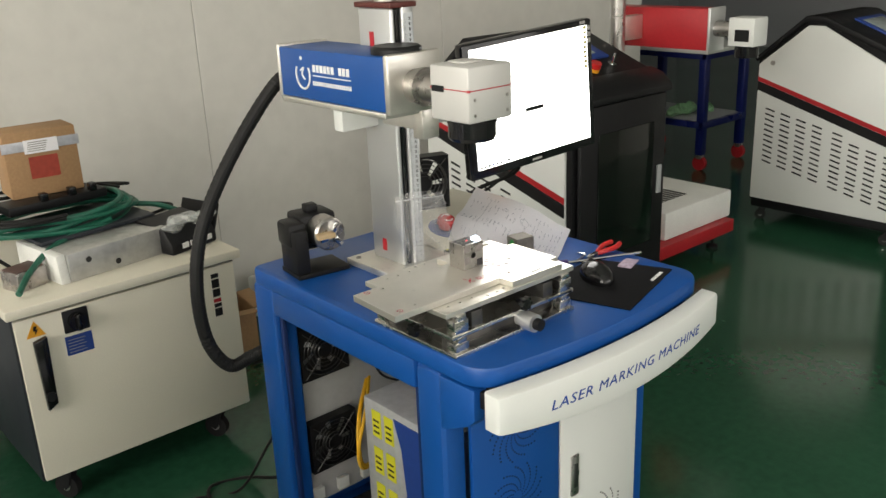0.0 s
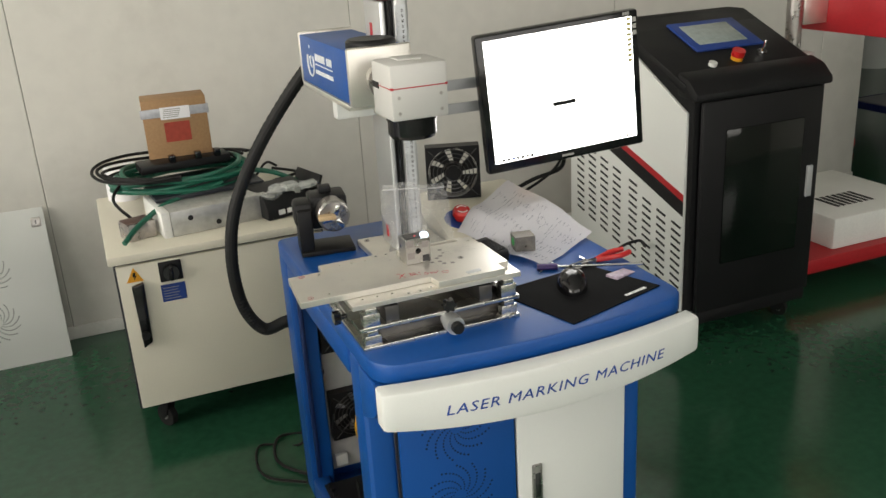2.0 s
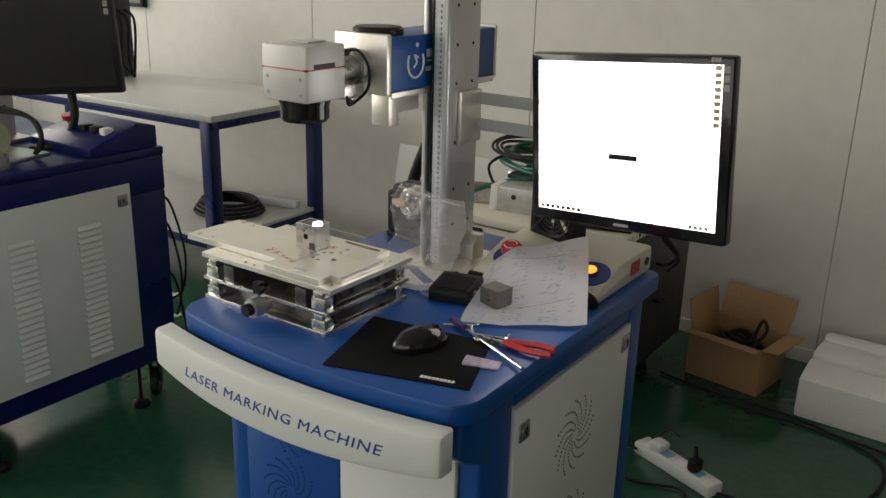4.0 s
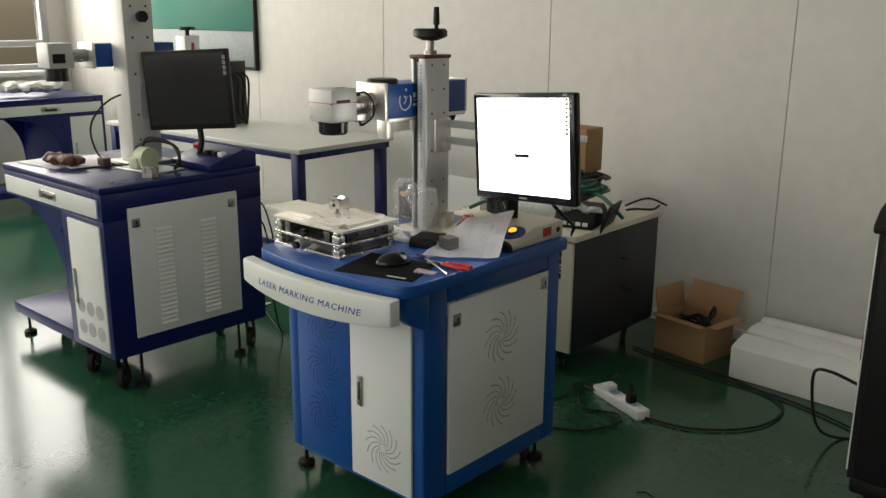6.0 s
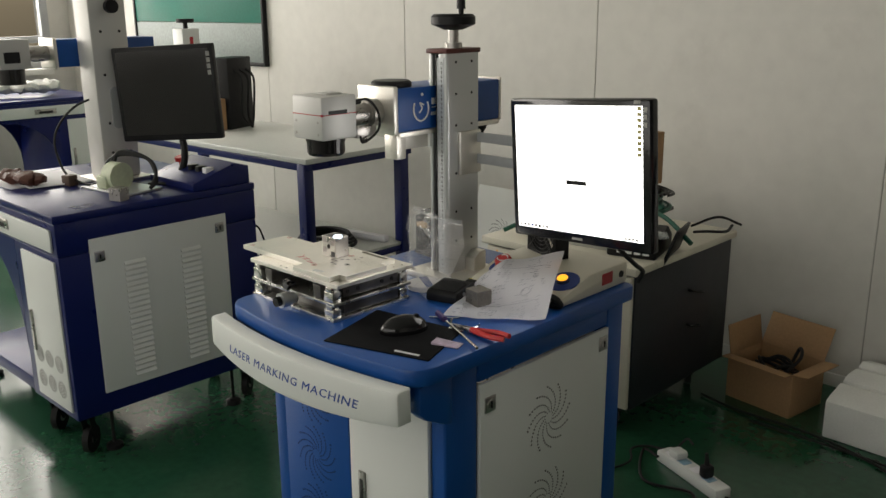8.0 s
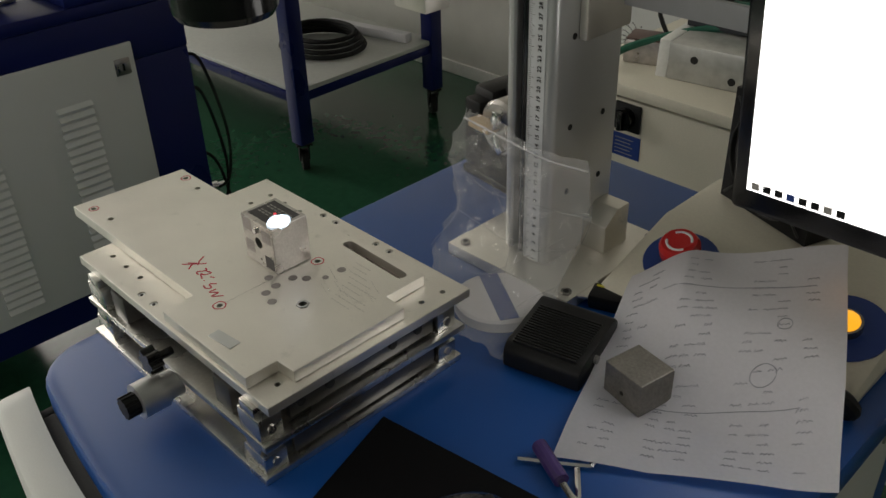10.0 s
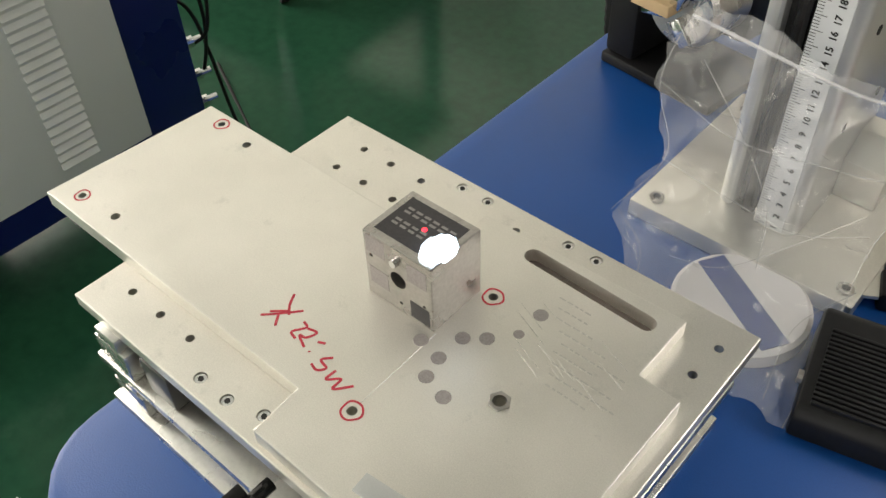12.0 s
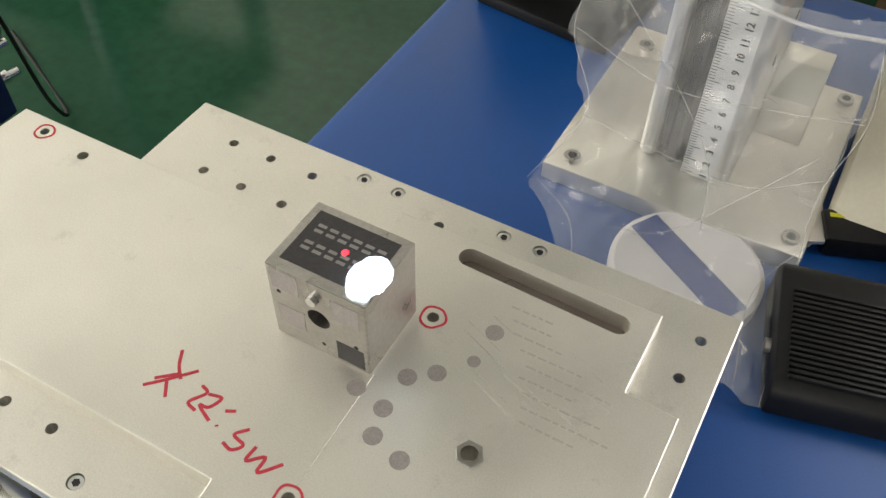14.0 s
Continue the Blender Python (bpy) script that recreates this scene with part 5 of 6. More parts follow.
prism(b, [(-0.602, 0.48), (-0.568, 0.488), (-0.572, 0.31), (-0.598, 0.295)], "y", RY0 - 0.018, RY0 - 0.001, 0.004)
hd = part("handle", b, BLACKGLOSS, rdoor, "long black swing handle")
part("lock", cyl(B(), (-0.588, RY0 - 0.026, 0.335), (-0.588, RY0 - 0.017, 0.335), 0.012, 16), BLACK, hd)
b = B()
box(b, -0.523, -0.460, RY0 - 0.008, RY0, 0.475, 0.545 - 0.012, 0.003)
sw = part("switch_plate", b, BLACK, rdoor, "square black main switch")
b = B()
cyl(b, (-0.492, RY0 - 0.008, 0.504), (-0.492, RY0 - 0.026, 0.504), 0.022, 24)
box(b, -0.498, -0.486, RY0 - 0.036, RY0 - 0.024, 0.484, 0.524, 0.003, m=None)
part("switch_knob", b, BLACKGLOSS, sw)
lb = part("info_label", box(B(), -0.525, -0.458, RY0 - 0.0012, RY0 + 0.0004, 0.415, 0.465), LABELBLUE, rdoor, "dark blue information label")
b = B()
for q in range(5):
    box(b, -0.519, -0.475 - 0.006 * (q % 2), RY0 - 0.0018, RY0 - 0.001, 0.422 + 0.008 * q, 0.4235 + 0.008 * q)
part("label_bar", b, GREYBAR, lb)
b = B()
prism(b, [(-0.612, 0.489), (-0.566, 0.489), (-0.589, 0.530)], "y", RY0 - 0.0012, RY0 + 0.0004)
wl = part("warning_label", b, WARN, rdoor, "orange warning triangle")
part("label_bar", prism(B(), [(-0.592, 0.516), (-0.584, 0.516), (-0.587, 0.507), (-0.582, 0.507), (-0.592, 0.494), (-0.589, 0.504), (-0.594, 0.504)], "y", RY0 - 0.002, RY0 - 0.001), BLACK, wl)
for k, (z0, z1, m_) in enumerate(((0.395, 0.418, BLACK), (0.422, 0.432, BLACK), (0.436, 0.446, RED), (0.452, 0.474, BLACK), (0.478, 0.502, BLACK), (0.506, 0.518, BLACK))):
    part("printed_bar", box(B(), -0.118, -0.096, RY0 - 0.0010, RY0 + 0.0004, z0, z1), m_, rdoor)
for x, y in ((RX0 + 0.08, RY0 + 0.06), (RX1 - 0.08, RY0 + 0.06), (RX0 + 0.08, RY1 - 0.1), (RX1 - 0.08, RY1 - 0.1)):
    caster(x, y, cab, z=0.10, r=0.034, turn=35)
for z in (0.30, 0.42):
    part("hook", tube(B(), [(RX1, 1.55, z), (RX1 + 0.02, 1.55, z), (RX1 + 0.02, 1.62, z - 0.02), (RX1, 1.62, z - 0.02)], 0.004, 6, 4), BLACK, cab)

LID = 0.5835
gear = thing("aluminium_case", "open aluminium housing with grey film lying on the cabinet", "housing", pose(-0.295, 1.375, LID, 0, 0, 8))
b = box(B(), -0.155, 0.135, -0.11, 0.12, 0, 0.075, 0.003)
part("shell", b, mat("dull_aluminium", (0.52, 0.52, 0.50), 0.38, 0.6, vary=0.15, coarse=14), gear)
for x, z in ((-0.10, 0.048), (-0.02, 0.02)):
    part("hole", cyl(B(), (x, -0.1095, z), (x, -0.1106, z), 0.008, 14), DARKHOLE, gear)
b = B()
prism(b, [(-0.11, 0), (0.0, 0.0), (0.12, 0), (0.12, 0.075), (-0.10, 0.075)], "x", -0.180, -0.156, 0.002)
part("foam_end", b, FOAM, gear, "white foam end piece")
tin = B()
box(tin, -0.042, 0.042, -0.035, 0.035, 0, 0.05, 0.004)
tin_ob = solid("metal_tin", tin, mat("tarnished_tin", (0.45, 0.42, 0.40), 0.3, 0.8, vary=0.25, coarse=25), "small tarnished metal box", "box", pose(-0.525, 1.31, LID, 0, 0, 18))
part("lid_rim", box(B(), -0.039, 0.039, -0.032, 0.032, 0.0495, 0.053, 0.002), mat("brown_lid", (0.12, 0.07, 0.06), 0.5), tin_ob, "dark brown inner lid")
roll = B()
cyl(roll, (0, 0, 0), (0, 0, 0.11), 0.055, 28)
cyl(roll, (0, 0, 0.11), (0, 0, 0.113), 0.055, 28, 0.05)
solid("paper_roll", roll, PAPER, "thick white paper roll standing on the cabinet", "roll", pose(-0.53, 1.775, LID))
coil_ob = thing("green_cable_coil", "coiled dark green cable heaped on the cabinet", "cable coil", placed(0.045, -0.025, 0.0115))
for k in range(6):
    coil = B()
    rx, ry = 0.215 - 0.012 * (k % 3), 0.15 - 0.012 * (k % 2)
    zz = 0.665 + 0.008 * k
    pts = [(-0.40 + rx * math.cos(a) + 0.012 * math.sin(3 * a + k), 1.56 + ry * math.sin(a) + 0.01 * math.cos(2 * a + k), zz + 0.008 * math.sin(2 * a + k * 1.7)) for a in [2 * math.pi * q / 14 for q in range(15)]]
    part("cable_turn", tube(coil, pts, 0.0075, 8, 5), GREENHOSE, coil_ob)
part("cable_end", tube(B(), [(-0.30, 1.42, 0.672), (-0.46, 1.38, 0.65), (-0.56, 1.30, 0.62), (-0.615, 1.24, 0.588)], 0.008, 8, 6), GREENHOSE, coil_ob)
part("cable_end", tube(B(), [(-0.20, 1.52, 0.675), (-0.12, 1.50, 0.655), (-0.02, 1.47, 0.60)], 0.008, 8, 6), GREENHOSE, coil_ob)
b = B()
for k in range(4):
    pts = [(-0.42 + (0.20 + 0.015 * k) * math.cos(a), 1.58 + (0.15 + 0.012 * k) * math.sin(a), 0.70 + 0.006 * k + 0.010 * math.sin(2 * a + k)) for a in [2 * math.pi * q / 12 for q in range(10)]]
    tube(b, pts, 0.005, 7, 5)
tube(b, [(-0.58, 1.52, 0.70), (-0.62, 1.45, 0.66), (-0.575, 1.42, 0.60), (-0.56, 1.44, 0.585)], 0.005, 7, 5)
solid("black_cable_coil", b, RUBBER, "loops of thin black cable on the green coil", "cable coil", placed(0.045, -0.025, 0.0115))
kit = thing("driver_unit", "black electronic unit lying across the cables", "electronics", pose(-0.335, 1.575, 0.7115, 0, 0, 5))
part("housing", box(B(), -0.15, 0.13, -0.05, 0.05, 0, 0.026, 0.004), BLACK, kit)
for x in (-0.06, 0.02, 0.08):
    part("plug", box(B(), x, x + 0.02, -0.055, -0.03, 0.024, 0.048, 0.003), BLACKGLOSS, kit)
tray_ = B()
box(tray_, -0.16, 0.17, -0.13, 0.14, 0.0, 0.012, 0.002)
solid("support_board", tray_, CHARCOAL, "dark board lying on the aluminium housing", "board", pose(-0.315, 1.495, 0.6615, 0, 0, 6))
carton_s = thing("parcel_box", "closed brown cardboard parcel with white tape label and red print", "cardboard box", pose(-0.343, 1.637, 0.738, 0, 0, -3))
part("carton_body", box(B(), -0.098, 0.098, -0.05, 0.07, 0, 0.185, 0.003), CARD, carton_s)
part("tape", box(B(), -0.104, 0.104, -0.0525, -0.048, 0.130, 0.158, 0.001), mat("clear_tape", (0.45, 0.46, 0.50), 0.2, vary=0.2), carton_s, "greyish packing tape")
part("shipping_label", box(B(), -0.045, 0.045, -0.0545, -0.0522, 0.122, 0.160), PAPER, carton_s, "white shipping label")
b = B()
for q in range(5):
    box(b, -0.038 + 0.001 * q, 0.002 * q + 0.01, -0.0552, -0.0544, 0.128 + 0.006 * q, 0.1305 + 0.006 * q)
part("label_bar", b, GREYBAR, carton_s)
part("printed_panel", box(B(), -0.038, 0.040, -0.0510, -0.0495, 0.05, 0.112), mat("red_print", (0.34, 0.05, 0.03), 0.8, vary=0.2), carton_s, "faded red printed panel")
wrap = thing("black_device", "black device half wrapped in plastic film on the cabinet", "device", pose(-0.100, 1.345, LID, 0, 0, 15))
b = B()
prism(b, [(-0.09, 0.0), (0.10, 0.0), (0.10, 0.05), (0.05, 0.085), (-0.06, 0.07), (-0.09, 0.03)], "x", -0.085, 0.075, 0.006)
part("housing", b, BLACK, wrap)
b = B()
for q in range(4):
    box(b, -0.05 + 0.028 * q, -0.03 + 0.028 * q, -0.094, -0.089, 0.014, 0.028)
part("printed_bar", b, TEXTWHITE, wrap)
part("side_flap", box(B(), 0.085, 0.095, -0.05, 0.10, 0.0, 0.13, 0.002, m=pose(0, 0, 0, 0, 20, 0)), BLACKPAINT, wrap, "upright black flap")
b = B()
for k in range(5):
    ball(b, (-0.05 + 0.03 * k, -0.06 + 0.012 * (k % 2), 0.07 + 0.008 * (k % 3)), 0.03, (1.1, 0.8, 0.5), 12)
for v in b.verts:
    v.co += noise.noise_vector(v.co * 40) * 0.008
part("film", b, GLASSFILM, wrap, "crumpled clear film")
pc = B()
tube(pc, [(-0.09, 1.65, 0.592), (-0.03, 1.62, 0.61), (0.0, 1.70, 0.60), (-0.05, 1.85, 0.585)], 0.005, 7, 6)
tube(pc, [(-0.14, 1.72, 0.592), (-0.08, 1.80, 0.62), (-0.03, 1.88, 0.585)], 0.0045, 7, 6)
solid("loose_cable", pc, RUBBER, "loose black cables across the cabinet lid", "cable", placed(0.03, -0.03, 0.0115))

# ---- panel leaning on the wall ----
lp = thing("steel_sheet", "loose white steel door panel leaning against the wall", "panel", pose(-1.105, 1.905, 0.0, -13, 0, 0))
part("sheet", box(B(), -0.30, 0.30, 0, 0.012, 0.0, 0.545, 0.002), WHITE, lp)
for x in (-0.13, 0.09):
    for z in (0.165, 0.335):
        tagged(part("vent_hole", swirl(B(), x, z, 0.0, 0.066, 13, 12, 0.0024, "y", 0.014), DARKHOLE, lp, "dark punched vent holes in a swirl"), kind="stuff")
lock(0.27, 0.0, 0.495, lp, "y")

# ---- floor things by the wall ----
cart_box = thing("open_carton", "open brown cardboard box holding black cable", "cardboard box", pose(0.193, 1.800, 0, 0, 0, -9))
for nm, a in (("wall_a", (-0.125, 0.125, -0.10, -0.096)), ("wall_b", (-0.125, 0.125, 0.096, 0.10)), ("wall_c", (-0.125, -0.121, -0.096, 0.096)), ("wall_d", (0.121, 0.125, -0.096, 0.096))):
    part("side", box(B(), *a, 0.0, 0.158, 0.0008), CARD, cart_box)
part("bottom", box(B(), -0.121, 0.121, -0.096, 0.096, 0, 0.004), CARD, cart_box)
for m_, w, d_ in ((pose(0, 0.098, 0.157, 62, 0, 0), 0.245, 0.12), (pose(-0.123, 0, 0.157, 80, 0, 90), 0.19, 0.105), (pose(0.123, 0, 0.157, 4, 0, -90), 0.19, 0.055), (pose(0, -0.098, 0.157, 3, 0, 180), 0.245, 0.045)):
    part("flap", box(B(), -w / 2, w / 2, 0, d_, 0, 0.004, 0.0008, m=m_), CARD, cart_box)
b = B()
for k in range(4):
    pts = [((0.085 - 0.008 * k) * math.cos(a), (0.065 - 0.006 * k) * math.sin(a), 0.14 + 0.012 * k + 0.01 * math.sin(3 * a + k)) for a in [2 * math.pi * q / 10 for q in range(11)]]
    tube(b, pts, 0.006, 7, 5)
tube(b, [(0.03, 0.05, 0.17), (0.05, 0.06, 0.23), (0.09, 0.0, 0.22), (0.06, -0.05, 0.16)], 0.006, 7, 5)
solid("cable_in_carton", b, RUBBER, "coil of black cable inside the carton", "cable", pose(0.193, 1.800, -0.036, 0, 0, -9))
foam = thing("foam_sheet_stack", "long stack of white packing foam lying by the wall", "packing foam", pose(0.431, 1.632, 0, 0, 0, -2))
for y0, y1, h0, h1 in ((0.0, 0.125, 0.128, 0.158), (0.127, 0.245, 0.160, 0.172), (0.247, 0.36, 0.172, 0.166)):
    b = prism(B(), [(y0, 0.0), (y1, 0.0), (y1, h1 - 0.012), (y1 - 0.02, h1), (y0 + 0.03, h0 + 0.012), (y0, h0)], "x", 0.0, 1.6, 0.008)
    part("foam_sheet", b, FOAM, foam)
strip = thing("power_strip", "white mains power strip with plugs on the floor", "power strip", pose(0.258, 1.108, 0, 0, 0, -22))
part("case", box(B(), -0.135, 0.135, -0.028, 0.028, 0, 0.036, 0.006), WHITE, strip)
for k in range(4):
    part("socket", box(B(), -0.11 + 0.055 * k, -0.075 + 0.055 * k, -0.016, 0.016, 0.0352, 0.0372, 0.002), mat("socket_blue_%s" % "abcd"[k], (0.25, 0.42, 0.55), 0.4) if k % 2 else PAPER, strip)
part("white_plug", box(B(), -0.09, -0.045, -0.022, 0.022, 0.036, 0.062, 0.009), WHITE, strip, "white mains plug")
b = B()
box(b, 0.045, 0.075, -0.018, 0.018, 0.036, 0.075, 0.008)
cyl(b, (0.06, 0, 0.07), (0.055, 0, 0.11), 0.008, 10, 0.005)
part("black_plug", b, RUBBER, strip, "black mains plug")
fc = thing("floor_cables", "black cables trailing across the green floor", "cable", placed(0.014, -0.027, 0))
for pts, r in (
    ([(0.36, 1.09, 0.007), (0.53, 1.124, 0.007), (0.677, 1.264, 0.007), (0.715, 1.428, 0.007), (0.656, 1.553, 0.007), (0.40, 1.64, 0.007), (0.141, 1.646, 0.007), (-0.02, 1.68, 0.007)], 0.006),
    ([(0.24, 1.135, 0.11), (0.20, 1.17, 0.10), (0.14, 1.20, 0.03), (0.05, 1.21, 0.007), (0.02, 1.16, 0.007), (0.06, 1.08, 0.007), (0.02, 0.95, 0.007), (0.02, 0.80, 0.05)], 0.005),
    ([(0.12, 1.15, 0.02), (0.05, 1.18, 0.007), (0.15, 1.02, 0.007), (0.29, 1.05, 0.007), (0.31, 0.95, 0.007), (0.25, 0.85, 0.007), (0.10, 0.78, 0.007), (-0.05, 0.66, 0.03)], 0.006),
    ([(0.20, 1.60, 0.007), (0.45, 1.60, 0.007), (0.70, 1.58, 0.007), (0.95, 1.50, 0.007), (1.12, 1.42, 0.007)], 0.006),
    ([(-0.10, 0.70, 0.30), (-0.14, 0.80, 0.10), (-0.18, 1.00, 0.007), (-0.27, 1.02, 0.007), (-0.30, 0.90, 0.007), (-0.24, 0.80, 0.007), (-0.15, 0.72, 0.007)], 0.006),
    ([(-0.12, 0.64, 0.50), (-0.20, 0.80, 0.20), (-0.22, 0.95, 0.01), (-0.33, 1.0, 0.007), (-0.35, 0.85, 0.007), (-0.25, 0.76, 0.007)], 0.005),
    ([(1.08, 1.15, 0.30), (0.98, 1.05, 0.37), (0.92, 1.10, 0.32), (0.90, 1.25, 0.10), (0.93, 1.4, 0.007), (1.05, 1.5, 0.007)], 0.007),
):
    part("cable_run", tube(B(), pts, r * 0.72, 7, 8), RUBBER, fc)
ring_scrap = tube(B(), [(0.62, 0.60, 0.004), (0.64, 0.615, 0.006), (0.67, 0.61, 0.004), (0.69, 0.60, 0.004)], 0.0025, 6, 6)
solid("wire_scrap", ring_scrap, RUBBER, "short scrap of black wire on the floor", "wire scrap")

# ---- navy marking desks ----


def marking_desk(m):
    d_ = thing("marking_desk", "navy steel marking desk with white drawer, doors and louvred side", "desk", m, "navy marking desks")
    # local: front faces -y, pedestal at +x; x -0.40..0.40, y -0.34..0.345
    part("desktop", box(B(), -0.40, 0.40, -0.34, 0.345, 0.775, 0.80, 0.004), NAVY, d_)
    part("apron", box(B(), -0.398, 0.398, -0.336, 0.343, 0.672, 0.775, 0.003), NAVY, d_)
    dr = part("drawer", box(B(), -0.375, 0.375, -0.344, -0.336, 0.685, 0.755, 0.003), WHITE, d_, "white drawer front")
    b = B()
    box(b, -0.07, 0.07, -0.347, -0.343, 0.705, 0.738, 0.003)
    h_ = part("handle", b, STEEL, dr)
    part("recess", box(B(), -0.045, 0.045, -0.3485, -0.3465, 0.71, 0.725, 0.001), DARKHOLE, h_)
    part("pedestal", box(B(), 0.075, 0.398, -0.335, 0.342, 0.14, 0.672, 0.004), NAVY, d_)
    out = [(0.076, 0.672), (-0.30, 0.672)]
    for k in range(9):
        a = radians(90 - 90 * k / 8)
        out.append((-0.25 + 0.325 * math.sin(radians(90 * k / 8)), 0.30 + 0.36 * math.cos(radians(90 * k / 8))))
    out.append((0.076, 0.30))
    for y0 in (-0.335, 0.332):
        part("curved_brace", prism(B(), out, "y", y0, y0 + 0.01), NAVY, d_)
    dd = part("door", box(B(), 0.135, 0.375, -0.342, -0.334, 0.165, 0.655, 0.002), WHITE, d_, "white narrow door with round vents")
    part("handle", box(B(), 0.152, 0.170, -0.348, -0.341, 0.32, 0.46, 0.003), STEEL, dd)
    for x in (0.185, 0.255, 0.325):
        for z in (0.23, 0.315):
            v_ = part("round_vent", cyl(B(), (x, -0.3425, z), (x, -0.3415, z), 0.030, 24), mat("vent_grey", (0.55, 0.56, 0.55), 0.5) if "vent_grey" not in bpy.data.materials else bpy.data.materials["vent_grey"], dd)
            for r_ in (0.008, 0.016, 0.024):
                ring(vent_rings, (x, -0.3427, z), r_, 0.0028, 0, "y", 0.0004, 20)
    part("vent_slot", join(B(), vent_rings.copy()), GREYBAR, dd)
    vent_rings.clear()
    sd = part("side_door", box(B(), 0.396, 0.404, -0.242, 0.222, 0.208, 0.712, 0.002), WHITE, d_, "white side door with two rows of louvres")
    for y0 in (-0.142, 0.050):
        for k in range(22):
            z = 0.238 + 0.0178 * k
            b = B()
            prism(b, [(0.4035, z), (0.409, z + 0.001), (0.4035, z + 0.010)], "y", y0, y0 + 0.070)
            o = new("louvre", louvre_mesh.setdefault(("l"), mesh_of("louvre", prism(B(), [(0.0, 0.0), (0.0065, 0.001), (0.0, 0.011)], "y", 0, 0.070), WHITE)))
            b.free()
            o.parent = sd
            o.location = (0.4035, y0, z)
    lock(0.404, -0.215, 0.655, sd)
    lock(0.404, 0.195, 0.668, sd)
    ft = part("foot_beam", box(B(), -0.55, 0.08, -0.30, -0.02, 0.105, 0.155, 0.006), NAVY, d_)
    for x, y in ((0.12, -0.29), (0.35, -0.29), (0.12, 0.29), (0.35, 0.29), (-0.40, -0.16)):
        caster(x, y, d_, z=0.14 if x > 0 else 0.105, r=0.045 if x > 0 else 0.035, turn=40)
    for x, y in ((-0.51, -0.26), (0.37, -0.22), (0.37, 0.22)):
        levelling_foot(x, y, d_, z=0.14 if x > 0 else 0.105)
    return d_


vent_rings, louvre_mesh = bmesh.new(), {}
desk = marking_desk(placed(-1.556, 0.246, 0, 1.0, 1.01, 0.98))
copy_thing(desk, pose(-4.86, 1.29, 0, 0, 0, 90))
vent_rings.free()


def desk_laser(m, tag):
    c_ = thing("desk_column", "tall grey lift column standing on the navy desk", "column", m, "desk columns")
    part("base_plate", box(B(), -0.09, 0.09, -0.09, 0.09, 0, 0.012, 0.002), ALU, c_)
    part("post", box(B(), -0.055, 0.055, -0.065, 0.065, 0.012, 0.66, 0.008), HEADGREY, c_)
    b = B()
    for z in (0.10, 0.2, 0.36, 0.50, 0.62):
        for y in (-0.03, 0.035):
            cyl(b, (0.0545, y, z), (0.0558, y, z), 0.005, 8)
    part("bolt_hole", b, DARKHOLE, c_)
    b = B()
    prism(b, [(0.0 + 0.02 * math.cos(radians(a)), (0.30 if a < 180 else 0.20) + 0.02 * math.sin(radians(a))) for a in range(0, 360, 15)], "x", 0.0545, 0.060)
    part("oval_plate", b, GREYFRAME, c_)
    part("side_knob", cyl(cyl(B(), (0.055, 0.0, 0.58), (0.075, 0, 0.58), 0.010, 14), (0.075, 0, 0.58), (0.095, 0, 0.58), 0.022, 20), BLACK, c_, "black clamping knob")
    h_ = thing("desk_laser_head", "blue beam box with grey scanner head on the desk column", "laser head", m @ pose(-0.115, 0, 0), "desk laser heads")
    part("beam_box", box(B(), -0.055, 0.055, -0.13, 0.22, 0.385, 0.475, 0.003), BLUE, h_)
    part("end_plate", box(B(), -0.058, 0.058, -0.142, -0.13, 0.38, 0.48, 0.003), ALU, h_)
    part("beam_tube", cyl(B(), (0, -0.142, 0.43), (0, -0.215, 0.43), 0.026, 20), STEEL, h_)
    s_ = part("scanner_body", box(B(), -0.05, 0.05, -0.315, -0.215, 0.385, 0.48, 0.005), HEADGREY, h_)
    part("dark_window", box(B(), 0.0495, 0.0510, -0.30, -0.25, 0.405, 0.44), BLACK, s_)
    part("lens", cyl(B(), (0, -0.265, 0.385), (0, -0.265, 0.335), 0.042, 24), BLACKGLOSS, h_)
    return c_


desk_laser(pose(-1.572, 0.31, 0.7845), "a")
mon = thing("dark_monitor", "black monitor, switched off, on a stand on the navy desk", "monitor", pose(-1.345, 0.425, 0.7845, 0, -3, 34))
part("bezel", box(B(), -0.178, 0.178, -0.014, 0.014, 0.145, 0.455, 0.006), BLACK, mon)
part("display", box(B(), -0.163, 0.163, -0.0150, -0.0138, 0.165, 0.44), BLACKGLOSS, mon, "dark glossy switched-off display")
part("back_housing", box(B(), -0.12, 0.12, 0.012, 0.05, 0.20, 0.40, 0.02), BLACK, mon)
b = B()
tube(b, [(0.0, 0.03, 0.25), (0.02, 0.02, 0.10), (0.0, 0.0, 0.02)], 0.012, 8, 5)
box(b, -0.09, 0.09, -0.06, 0.06, 0.0, 0.012, 0.004)
part("stand", b, BLACK, mon)
for k in range(4):
    part("sticker", box(B(), 0.155, 0.167, -0.0158, -0.0149, 0.355 + 0.02 * k, 0.37 + 0.02 * k), GREYBAR, mon)
dc = thing("desk_console", "navy sloped control console with red stop button and small switches", "control box", pose(-1.275, 0.463, 0.7843))
part("case", prism(B(), [(-0.10, 0), (0.115, 0), (0.115, 0.06), (0.06, 0.075), (-0.10, 0.025)], "x", -0.16, 0.115, 0.003), NAVY, dc)
part("stop_button", cyl(cyl(B(), (-0.09, -0.01, 0.05), (-0.09, -0.016, 0.075), 0.012, 14), (-0.09, -0.016, 0.072), (-0.09, -0.019, 0.085), 0.021, 20), REDPLASTIC, dc)
